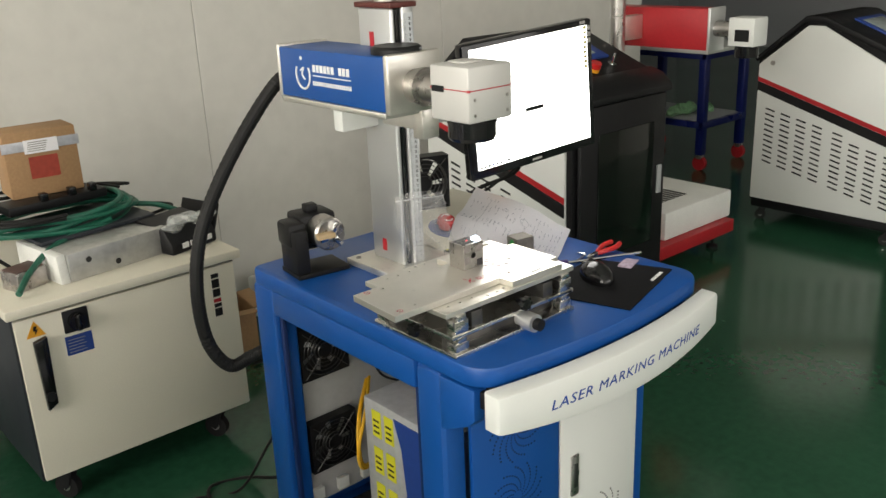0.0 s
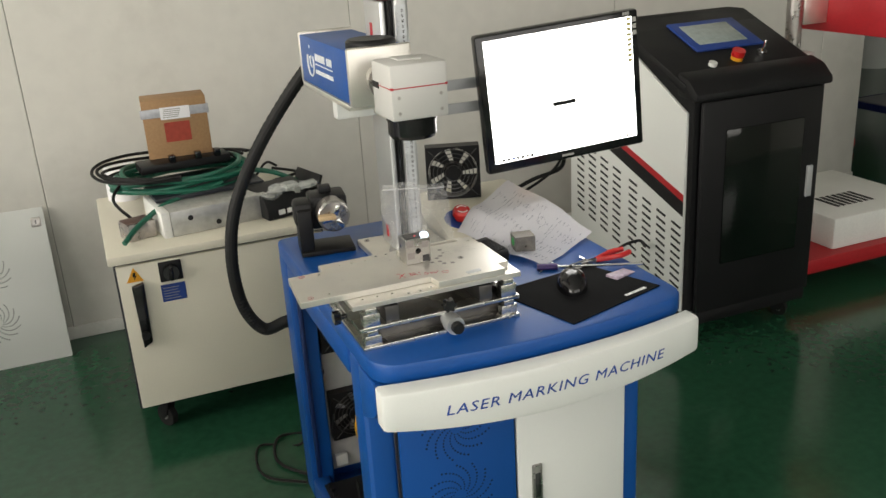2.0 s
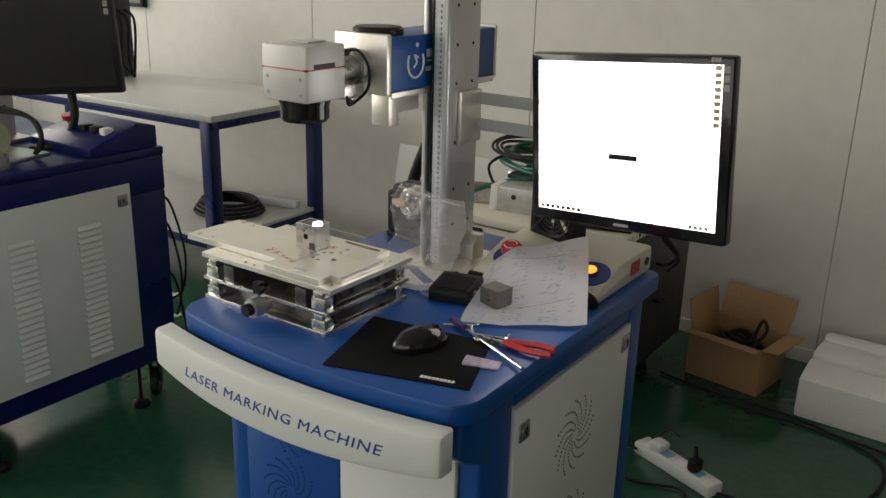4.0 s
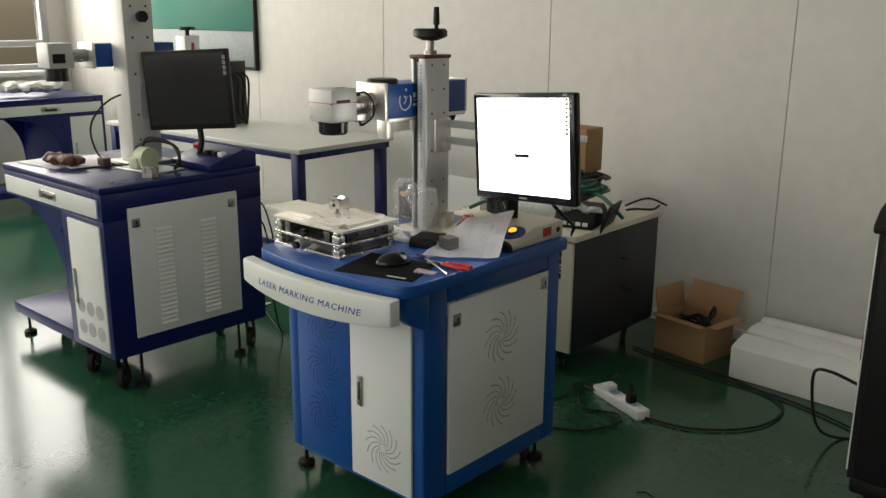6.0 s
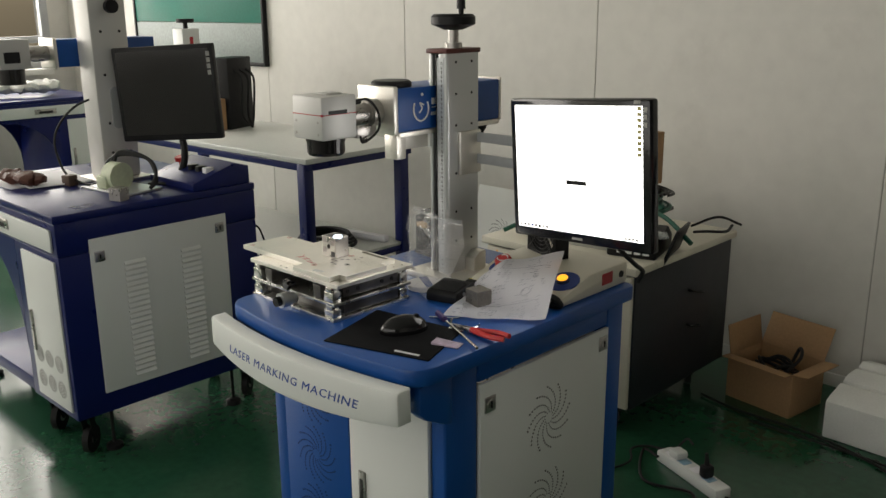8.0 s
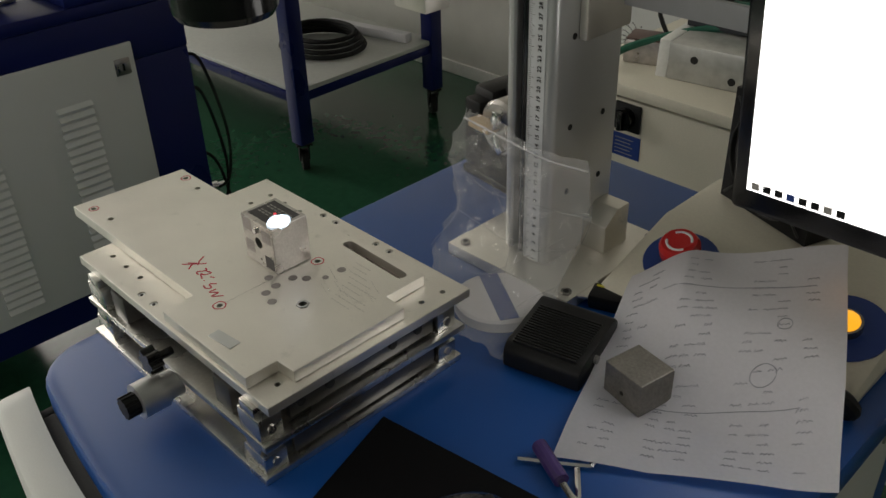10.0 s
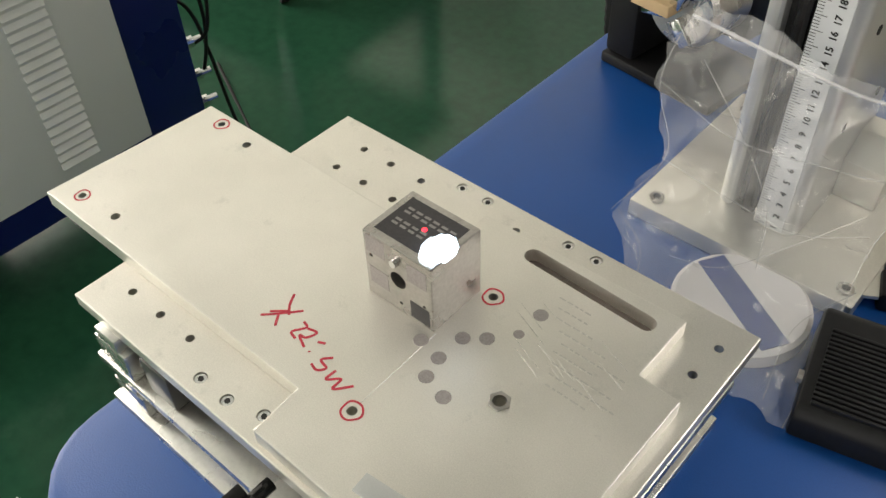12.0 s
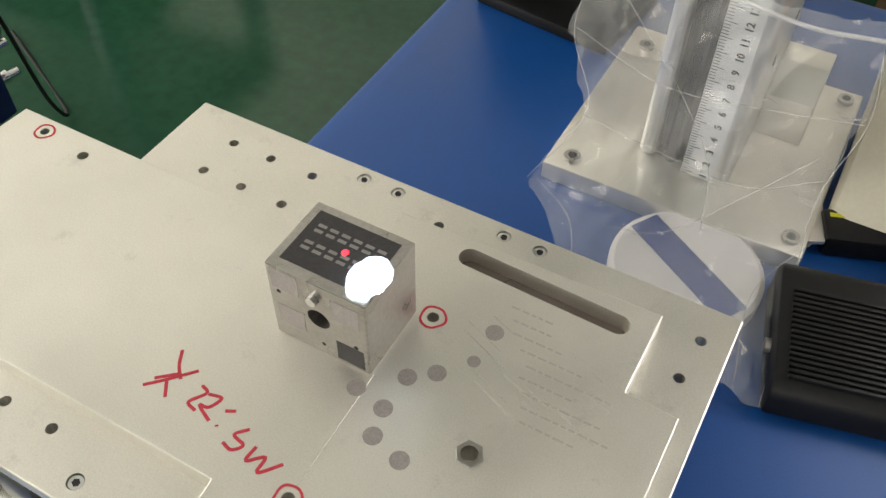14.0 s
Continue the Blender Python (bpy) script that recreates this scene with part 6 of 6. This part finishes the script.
for k in range(3):
    part("switch", box(B(), -0.03 + 0.045 * k, -0.005 + 0.045 * k, -0.03, 0.0, 0.04, 0.065, 0.003), PAPER if k == 2 else BLACK, dc)
fx = thing("marking_fixture", "pale fixture on a silver plate with looped black cables", "fixture", pose(-1.385, 0.225, 0.7843, 0, 0, 10))
part("plate", box(B(), -0.12, 0.12, -0.06, 0.08, 0, 0.008, 0.002), ALUW, fx)
b = B()
cyl(b, (-0.03, 0.0, 0.045), (0.02, 0.0, 0.045), 0.045, 24)
box(b, -0.05, 0.0, -0.05, 0.05, 0.008, 0.05, 0.006)
part("drum", b, mat("pale_green_plastic", (0.55, 0.60, 0.42), 0.45), fx, "pale greenish drum")
for k in range(3):
    b = tube(B(), [(-0.10 + 0.02 * k, 0.03, 0.01), (-0.11 + 0.02 * k, 0.04, 0.07), (-0.04, 0.05, 0.105 + 0.006 * k), (0.08, 0.06, 0.10), (0.13, 0.05, 0.06 - 0.01 * k), (0.12, 0.03, 0.01)], 0.006, 7, 6)
    part("cable", b, RUBBER, fx)
b = tube(B(), [(-1.52, 0.30, 1.10), (-1.60, 0.20, 1.05), (-1.66, 0.15, 0.95), (-1.62, 0.15, 0.84), (-1.50, 0.16, 0.81), (-1.42, 0.18, 0.82)], 0.004, 7, 8)
solid("hanging_cable", b, RUBBER, "thin black cable hanging from the desk column", "cable", placed(-0.015, 0.005, -0.014))
nb = thing("drilled_block", "small pale metal block with two holes on the desk edge", "metal block", pose(-1.228, 0.146, 0.7843, 0, 0, 20))
drilled("block_body", box(B(), -0.022, 0.022, -0.02, 0.02, 0, 0.04, 0.001), cyl(cyl(B(), (-0.008, -0.03, 0.02), (-0.008, 0, 0.02), 0.003, 10), (0.009, -0.03, 0.02), (0.009, 0, 0.02), 0.003, 10), STEEL, nb)
wb = box(B(), -0.018, 0.018, -0.018, 0.018, 0, 0.035, 0.002)
solid("brown_block", wb, mat("brown_resin", (0.11, 0.07, 0.05), 0.6), "small brown block on the desk", "block", pose(-1.575, 0.146, 0.7843, 0, 0, 15))
for k, (x, y, a) in enumerate(((-1.78, 0.06, 6), (-1.70, 0.13, -8))):
    pb = B()
    box(pb, -0.14, 0.14, -0.10, 0.10, 0, 0.004, 0.001)
    solid("paper_sheet", pb, PAPER, "flat white papers lying on the desk", "paper", pose(x - 0.015, y + 0.005, 0.7843 + 0.0045 * k, 0, 0, a))
gl = B()
for k in range(9):
    r_ = random.Random(k)
    ball(gl, (-0.07 + 0.018 * k, 0.02 * math.sin(k * 1.7), 0.022), 0.026, (1.2, 0.9 + 0.3 * r_.random(), 0.75), 12)
for v in gl.verts:
    v.co += noise.noise_vector(v.co * 35) * 0.012
    v.co.z = max(v.co.z, 0.0)
solid("leather_gloves", gl, LEATHER, "crumpled dark brown leather work gloves on the papers", "gloves", pose(-1.675, 0.025, 0.794, 0, 0, 12))

# ---- white-topped table by the wall ----
tbl = thing("work_table", "white laminate worktable with navy steel legs on casters", "table", pose(-1.565, 1.125, 0, 0, 0, 2) @ placed(1.565, -1.135, 0, 1.0, 1.0, 0.97))
part("tabletop", box(B(), -3.30, -1.565, 1.135, 1.80, 0.745, 0.77, 0.004), TABLETOP, tbl)
b = B()
for y in (1.15, 1.75):
    part("rail", box(B(), -3.28, -1.585, y, y + 0.035, 0.71, 0.745, 0.002), NAVY, tbl)
part("rail", box(B(), -1.62, -1.585, 1.185, 1.75, 0.71, 0.745, 0.002), NAVY, tbl)
for x in (-3.28, -1.64):
    for y in (1.145, 1.72):
        part("leg", box(B(), x, x + 0.05, y, y + 0.05, 0.10, 0.745, 0.003), NAVY, tbl)
        caster(x + 0.025, y + 0.025, tbl, z=0.10, r=0.035, turn=60)
b.free()
part("shelf", box(B(), -3.25, -1.60, 1.16, 1.75, 0.265, 0.28, 0.002), TABLETOP, tbl)
for y in (1.15, 1.74):
    part("rail", box(B(), -3.23, -1.64, y, y + 0.03, 0.235, 0.265, 0.002), NAVY, tbl)
part("rail", box(B(), -1.63, -1.60, 1.195, 1.72, 0.235, 0.2649, 0.002), NAVY, tbl)
b = B()
for k in range(4):
    tube(b, [(-1.85 + (0.15 - 0.01 * k) * math.cos(a), 1.45 + (0.13 - 0.01 * k) * math.sin(a), 0.290 + 0.014 * k) for a in [2 * math.pi * q / 14 for q in range(15)]], 0.008, 8, 4)
solid("cable_ring", b, RUBBER, "ring of thick black cable on the table's shelf", "cable coil", placed(0.0, -0.01, -0.008))
wood = box(B(), -0.17, 0.17, -0.018, 0.018, 0, 0.03, 0.003)
solid("pale_batten", wood, PAPER, "pale batten lying on the table's shelf", "batten", pose(-1.83, 1.62, 0.2722, 0, 0, 12))
rack = thing("power_rack", "dark open-framed device with cables and a carton on the table", "device", pose(-2.66, 1.50, 0.7472, 0, 0, 20))
part("case", box(B(), -0.05, 0.06, -0.10, 0.10, 0, 0.36, 0.006), BLACKPAINT, rack)
part("carton", box(B(), -0.06, 0.04, -0.16, -0.105, 0.0, 0.16, 0.003), CARD, rack)
for k in range(3):
    part("cable", tube(B(), [(0.055, -0.05 + 0.05 * k, 0.30), (0.10, -0.04 + 0.05 * k, 0.25), (0.09, -0.04 + 0.05 * k, 0.08), (0.12, 0.0, 0.006)], 0.006, 7, 6), RUBBER, rack)
pst = thing("spare_column", "slim white lift column with a black knob standing on the table", "column", pose(-2.91, 1.41, 0.7472))
part("post", box(B(), -0.05, 0.05, -0.05, 0.05, 0, 0.50, 0.006), WHITE, pst)
part("knob", cyl(cyl(B(), (0, 0, 0.50), (0, 0, 0.53), 0.012, 14), (0, 0, 0.53), (0, 0, 0.55), 0.045, 24), BLACK, pst)
part("red_label", box(B(), 0.0495, 0.051, -0.01, 0.01, 0.42, 0.46), RED, pst)

wr = B()
for k in range(14):
    r_ = random.Random(k + 50)
    ball(wr, (-0.16 + 0.026 * k, 0.05 * r_.uniform(-1, 1), 0.05), 0.05, (1.1, 1.2, 0.75), 12)
for v in wr.verts:
    v.co += noise.noise_vector(v.co * 22) * 0.02
    v.co.z = max(v.co.z, 0.0)
solid("wrapped_bundle", wr, mat("pale_film_wrap", (0.62, 0.62, 0.58), 0.4, vary=0.15, coarse=12), "pale bundle wrapped in film on the far desk", "bundle", pose(-4.77, 1.27, 0.8003, 0, 0, 80))
# column post by the window
b = B()
tube(b, [(-5.5, 1.15, 0.0), (-5.5, 1.15, 1.5), (-5.49, 1.13, 3.6)], 0.07, 12, 4)
solid("pipe", b, WALL, "pale upright pipe beside the window", "pipe")

# ---- chalkboard ----
cbd = thing("chalkboard", "green chalkboard with a thin dark frame on the wall", "board", placed(0.03, -0.028, 0))
part("green_sheet", box(B(), -4.65, -3.15, 2.066, 2.086, 1.26, 2.10, 0.002), BOARDGREEN, cbd)
part("lower_strip", box(B(), -4.65, -3.15, 2.066, 2.086, 1.03, 1.256, 0.002), BOARDWHITE, cbd, "grey-green writing strip with faint notes")
for a in ((-4.67, -4.65, 1.01, 2.12), (-3.15, -3.13, 1.01, 2.12)):
    part("frame_bar", box(B(), a[0], a[1], 2.058, 2.088, a[2], a[3], 0.002), BLACK, cbd)
for a in ((1.01, 1.03), (2.10, 2.12)):
    part("frame_bar", box(B(), -4.65, -3.15, 2.058, 2.088, a[0], a[1], 0.002), BLACK, cbd)

# ---- black and white laser machines ----


def louvred_machine(m):
    g = thing("laser_machine", "large black and white laser machine with a red stripe and vents", "machine", m, "laser machines")
    # local: front faces -y at y=0, side at x=0, 0.55 wide, 0.80 deep
    side_ = [(0.012, 0.12), (0.012, 0.86), (0.05, 0.905), (0.46, 1.075), (0.54, 1.075), (0.79, 0.86), (0.79, 0.12)]
    part("body", prism(B(), [(y + (0.01 if y < 0.1 else -0.01), z) for y, z in side_], "x", 0.012, 0.538), BLACKPAINT, g)
    for x0, x1 in ((0.0, 0.012), (0.538, 0.55)):
        w_ = part("side_panel", prism(B(), [(0.045, 0.13), (0.045, 0.82), (0.45, 1.03), (0.53, 1.03), (0.775, 0.83), (0.775, 0.13)], "x", x0, x1, 0.004), WHITE, g, "white enamelled side panel")
        f = -0.0015 if x0 == 0 else 0.551
        part("black_stripe", prism(B(), [(0.046, 0.475), (0.046, 0.525), (0.774, 0.745), (0.774, 0.700)], "x", min(f, f + 0.0012), max(f, f + 0.0012)), BLACK, w_, "black diagonal stripe")
        part("red_stripe", prism(B(), [(0.046, 0.526), (0.046, 0.550), (0.774, 0.768), (0.774, 0.746)], "x", min(f, f + 0.0012), max(f, f + 0.0012)), RED, w_, "red diagonal stripe")
        for c in range(8):
            yc = 0.10 + 0.085 * c - (0.02 if c < 4 else 0)
            for r_ in range(11):
                zc = 0.20 + 0.027 * r_ + 0.30 * (yc - 0.1) * 0.75
                if zc < 0.44 + 0.30 * (yc - 0.046) and zc > 0.17 + 0.3 * max(0, yc - 0.40):
                    o = new("vent_slot", slot_mesh.setdefault("s", mesh_of("vent_slot", box(B(), -0.0008, 0.0008, -0.026, 0.026, -0.004, 0.004, m=pose(0, 0, 0, 14, 0, 0)), DARKHOLE)))
                    o.parent = w_
                    o.location = (f + 0.0006, yc, zc)
        part("panel_lock", cyl(B(), (f - 0.002, 0.70, 0.84), (f + 0.003, 0.70, 0.84), 0.012, 14), STEEL, w_)
    fr = part("front_door", box(B(), 0.03, 0.52, -0.002, 0.022, 0.13, 0.86, 0.012), BLACKPAINT, g, "black front door")
    part("smoked_window", box(B(), 0.12, 0.44, -0.006, -0.001, 0.30, 0.76, 0.004), SMOKED, fr, "dark smoked inspection window")
    part("handle", box(B(), 0.465, 0.49, -0.010, -0.001, 0.48, 0.59, 0.003), GREYFRAME, fr, "grey flush handle")
    part("front_frame", prism(B(), [(-0.004, 0.86), (-0.004, 0.885), (0.04, 0.925), (0.10, 0.945), (0.10, 0.87), (0.03, 0.86)], "x", 0.0, 0.55, 0.008), BLACKPAINT, g)
    part("top_cover", prism(B(), [(0.05, 0.91), (0.455, 1.075), (0.545, 1.075), (0.80, 0.86), (0.79, 0.84), (0.54, 1.045), (0.46, 1.045), (0.06, 0.88)], "x", -0.004, 0.554, 0.006), BLACKPAINT, g, "black sloping top cover")
    a_ = math.degrees(math.atan2(0.165, 0.405))

    def on(x, f_):
        return Matrix.Translation((x, 0.05 + 0.405 * f_, 0.912 + 0.165 * f_)) @ pose(0, 0, 0, a_, 0, 0)
    part("screen_frame", box(B(), -0.14, 0.14, -0.095, 0.095, -0.002, 0.008, 0.004, m=on(0.30, 0.62)), LABELBLUE, g, "dark blue display frame")
    part("touch_screen", box(B(), -0.10, 0.10, -0.065, 0.065, 0.0075, 0.0095, 0.002, m=on(0.29, 0.62)), mat("lcd_grey", (0.33, 0.38, 0.37), 0.15) if "lcd_grey" not in bpy.data.materials else bpy.data.materials["lcd_grey"], g, "grey touch screen")
    part("white_button", cyl(B(), (0, 0, 0), (0, 0, 0.012), 0.014, 16, m=on(0.16, 0.20)), WHITE, g)
    part("stop_collar", cyl(B(), (0, 0, 0), (0, 0, 0.014), 0.020, 18, m=on(0.27, 0.24)), WARN, g)
    part("stop_button", cyl(B(), (0, 0, 0.014), (0, 0, 0.034), 0.022, 20, m=on(0.27, 0.24)), REDPLASTIC, g)
    part("key_switch", cyl(cyl(B(), (0, 0, 0), (0, 0, 0.014), 0.017, 16, m=on(0.38, 0.26)), (0, 0, 0.014), (0.004, 0.004, 0.05), 0.005, 8, m=on(0.38, 0.26)), CHROME, g, "chrome key switch with its key")
    part("plinth", box(B(), 0.02, 0.53, 0.02, 0.78, 0.075, 0.13, 0.01), BLACKPAINT, g)
    for x, y in ((0.07, 0.07), (0.48, 0.07), (0.07, 0.73), (0.48, 0.73)):
        caster(x, y, g, z=0.075, r=0.028, turn=25)
    return g


slot_mesh = {}
mach = louvred_machine(placed(1.100, 0.885, 0, 0.968))
copy_thing(mach, placed(2.80, 0.50, 0, 0.955))

# ---- red laser on its stand ----
rl = thing("red_laser", "red laser box with a white scanner head on a steel stand", "laser head", placed(0.03, -0.09, 0, 0.98, 0.985, 0.96))
part("mast", cyl(B(), (1.86, 1.42, 0.10), (1.86, 1.42, 1.33), 0.03, 20), STEEL, rl, "round steel mast")
part("hand_wheel", cyl(cyl(B(), (1.86, 1.42, 1.33), (1.86, 1.42, 1.35), 0.05, 24), (1.89, 1.42, 1.35), (1.89, 1.42, 1.42), 0.010, 12), BLACK, rl)
part("beam_box", box(B(), 2.0, 2.10, 1.09, 1.56, 0.965, 1.13, 0.004), RED, rl, "red enamelled beam box")
for y0, y1 in ((1.078, 1.09), (1.56, 1.572)):
    part("end_plate", box(B(), 1.995, 2.105, y0, y1, 0.96, 1.135, 0.003), ALUW, rl)
part("bracket", box(B(), 1.885, 2.0, 1.40, 1.44, 1.0, 1.10, 0.003), ALU, rl)
part("beam_tube", cyl(B(), (2.05, 1.08, 1.05), (2.05, 1.0, 1.05), 0.032, 20), STEEL, rl)
part("scanner_body", box(B(), 2.0, 2.10, 0.89, 1.0, 0.99, 1.10, 0.005), WHITE, rl)
part("dark_window", box(B(), 1.9985, 2.001, 0.91, 0.97, 1.01, 1.055), BLACK, rl)
part("lens", cyl(B(), (2.05, 0.945, 0.99), (2.05, 0.945, 0.945), 0.045, 24), BLACKGLOSS, rl)
part("post", box(B(), 1.80, 1.92, 1.36, 1.48, 0.15, 0.90, 0.006), HEADGREY, rl, "grey square post wrapped in film")
part("knob", cyl(B(), (1.92, 1.40, 0.84), (1.94, 1.38, 0.84), 0.03, 18), BLACK, rl)
part("stand_base", box(B(), 1.70, 2.40, 1.15, 1.85, 0.085, 0.145, 0.006), RED, rl, "low red steel base")
for x, y in ((1.75, 1.22), (2.34, 1.22), (2.34, 1.80), (1.75, 1.80)):
    levelling_foot(x, y, rl, 0.085)
fb = thing("foam_block", "white packing foam block with cut slots on the red base", "packing foam", placed(2.147, 1.309, 0.1397, 0.96))
part("foam_body", box(B(), -0.25, 0.27, -0.24, 0.30, 0, 0.13, 0.012), FOAM, fb)
for k in range(7):
    part("slot", box(B(), -0.13 + 0.03 * k, -0.112 + 0.03 * k, -0.13, 0.0, 0.1295, 0.1315), DARKHOLE, fb)
# ---- blue trolley and plant in the hall behind ----
tr = thing("blue_trolley", "blue steel trolley table with a grey shelf on red casters", "table", placed(3.47, 1.93, 0, 0.945))
part("tabletop", box(B(), -0.05, 0.52, -0.04, 0.72, 0.74, 0.765, 0.003), TABLETOP, tr)
for x in (0, 0.45):
    for y in (0, 0.63):
        part("leg", box(B(), x, x + 0.05, y, y + 0.05, 0.10, 0.74, 0.003), NAVY, tr)
        part("wheel", cyl(B(), (x + 0.01, y + 0.025, 0.045), (x + 0.04, y + 0.025, 0.045), 0.045, 18), RED, tr, "red caster wheel")
        part("caster_fork", box(B(), x + 0.005, x + 0.045, y + 0.005, y + 0.045, 0.075, 0.10, 0.003), STEEL, tr)
for z in (0.70, 0.27):
    for a in ((0.0, 0.50, -0.002, 0.03), (0.0, 0.50, 0.65, 0.682)):
        part("rail", box(B(), a[0], a[1], a[2], a[3], z, z + 0.04, 0.002), NAVY, tr)
    part("rail", box(B(), -0.002, 0.03, 0.03, 0.65, z, z + 0.04, 0.002), NAVY, tr)
part("shelf", box(B(), 0.03, 0.47, 0.03, 0.65, 0.295, 0.313, 0.002), GREYFRAME, tr)
gs = B()
for k in range(12):
    r_ = random.Random(k + 9)
    ball(gs, (r_.uniform(-0.12, 0.12), r_.uniform(-0.08, 0.08), 0.03), 0.045, (1.3, 1, 0.6), 10)
for v in gs.verts:
    v.co += noise.noise_vector(v.co * 30) * 0.03
    v.co.z = max(0, v.co.z)
solid("green_straps", gs, mat("pale_green_strap", (0.22, 0.42, 0.22), 0.5, vary=0.3), "tangle of pale green strapping on the trolley shelf", "strapping", placed(3.64, 2.166, 0.2962, 0.945))
plant = thing("potted_plant", "leafy green plant in a white pot by the far wall", "plant", pose(5.77, 4.5, 0))
part("pot", cyl(B(), (0, 0, 0), (0, 0, 0.55), 0.14, 24, 0.19), WHITE, plant)
b = B()
rl_ = random.Random(12)
for k in range(60):
    a, h = rl_.uniform(0, 6.28), rl_.uniform(0.3, 0.9)
    tip = Vector((math.cos(a) * rl_.uniform(0.1, 0.45), math.sin(a) * rl_.uniform(0.1, 0.45), 0.5 + h))
    side_v = Vector((-math.sin(a), math.cos(a), 0)) * 0.03
    mid = Vector((tip.x * 0.5, tip.y * 0.5, 0.55 + h * 0.75))
    q = [b.verts.new(p) for p in (Vector((0, 0, 0.52)), mid - side_v, tip, mid + side_v)]
    b.faces.new(q)
bmesh.ops.solidify(b, geom=b.faces[:], thickness=0.002)
tagged(part("leaf", b, LEAF, plant, "long narrow green leaves"), kind="stuff")

# ---- cables behind the navy desk ----
dcb = thing("desk_cables", "black cables with steel connectors behind the navy desk", "cable", placed(-0.023, 0.012, 0))
for k, pts in enumerate(([(-1.20, 0.592, 0.62), (-1.18, 0.625, 0.60), (-1.15, 0.645, 0.45), (-1.16, 0.64, 0.33), (-1.175, 0.61, 0.30), (-1.19, 0.592, 0.30)],
                         [(-1.20, 0.592, 0.55), (-1.18, 0.62, 0.52), (-1.165, 0.64, 0.36), (-1.175, 0.62, 0.24), (-1.19, 0.592, 0.23)],
                         [(-1.20, 0.592, 0.40), (-1.18, 0.63, 0.34), (-1.17, 0.66, 0.10), (-1.22, 0.72, 0.005), (-1.5, 0.85, 0.005)])):
    part("cable_run", tube(B(), pts, 0.0036, 7, 8), RUBBER, dcb)
for z in (0.30, 0.23, 0.17):
    part("connector", cyl(cyl(B(), (-1.19, 0.586, z), (-1.178, 0.615, z + 0.004), 0.011, 14), (-1.178, 0.615, z + 0.004), (-1.17, 0.632, z + 0.007), 0.007, 12), CHROME, dcb, "round steel cable connector")
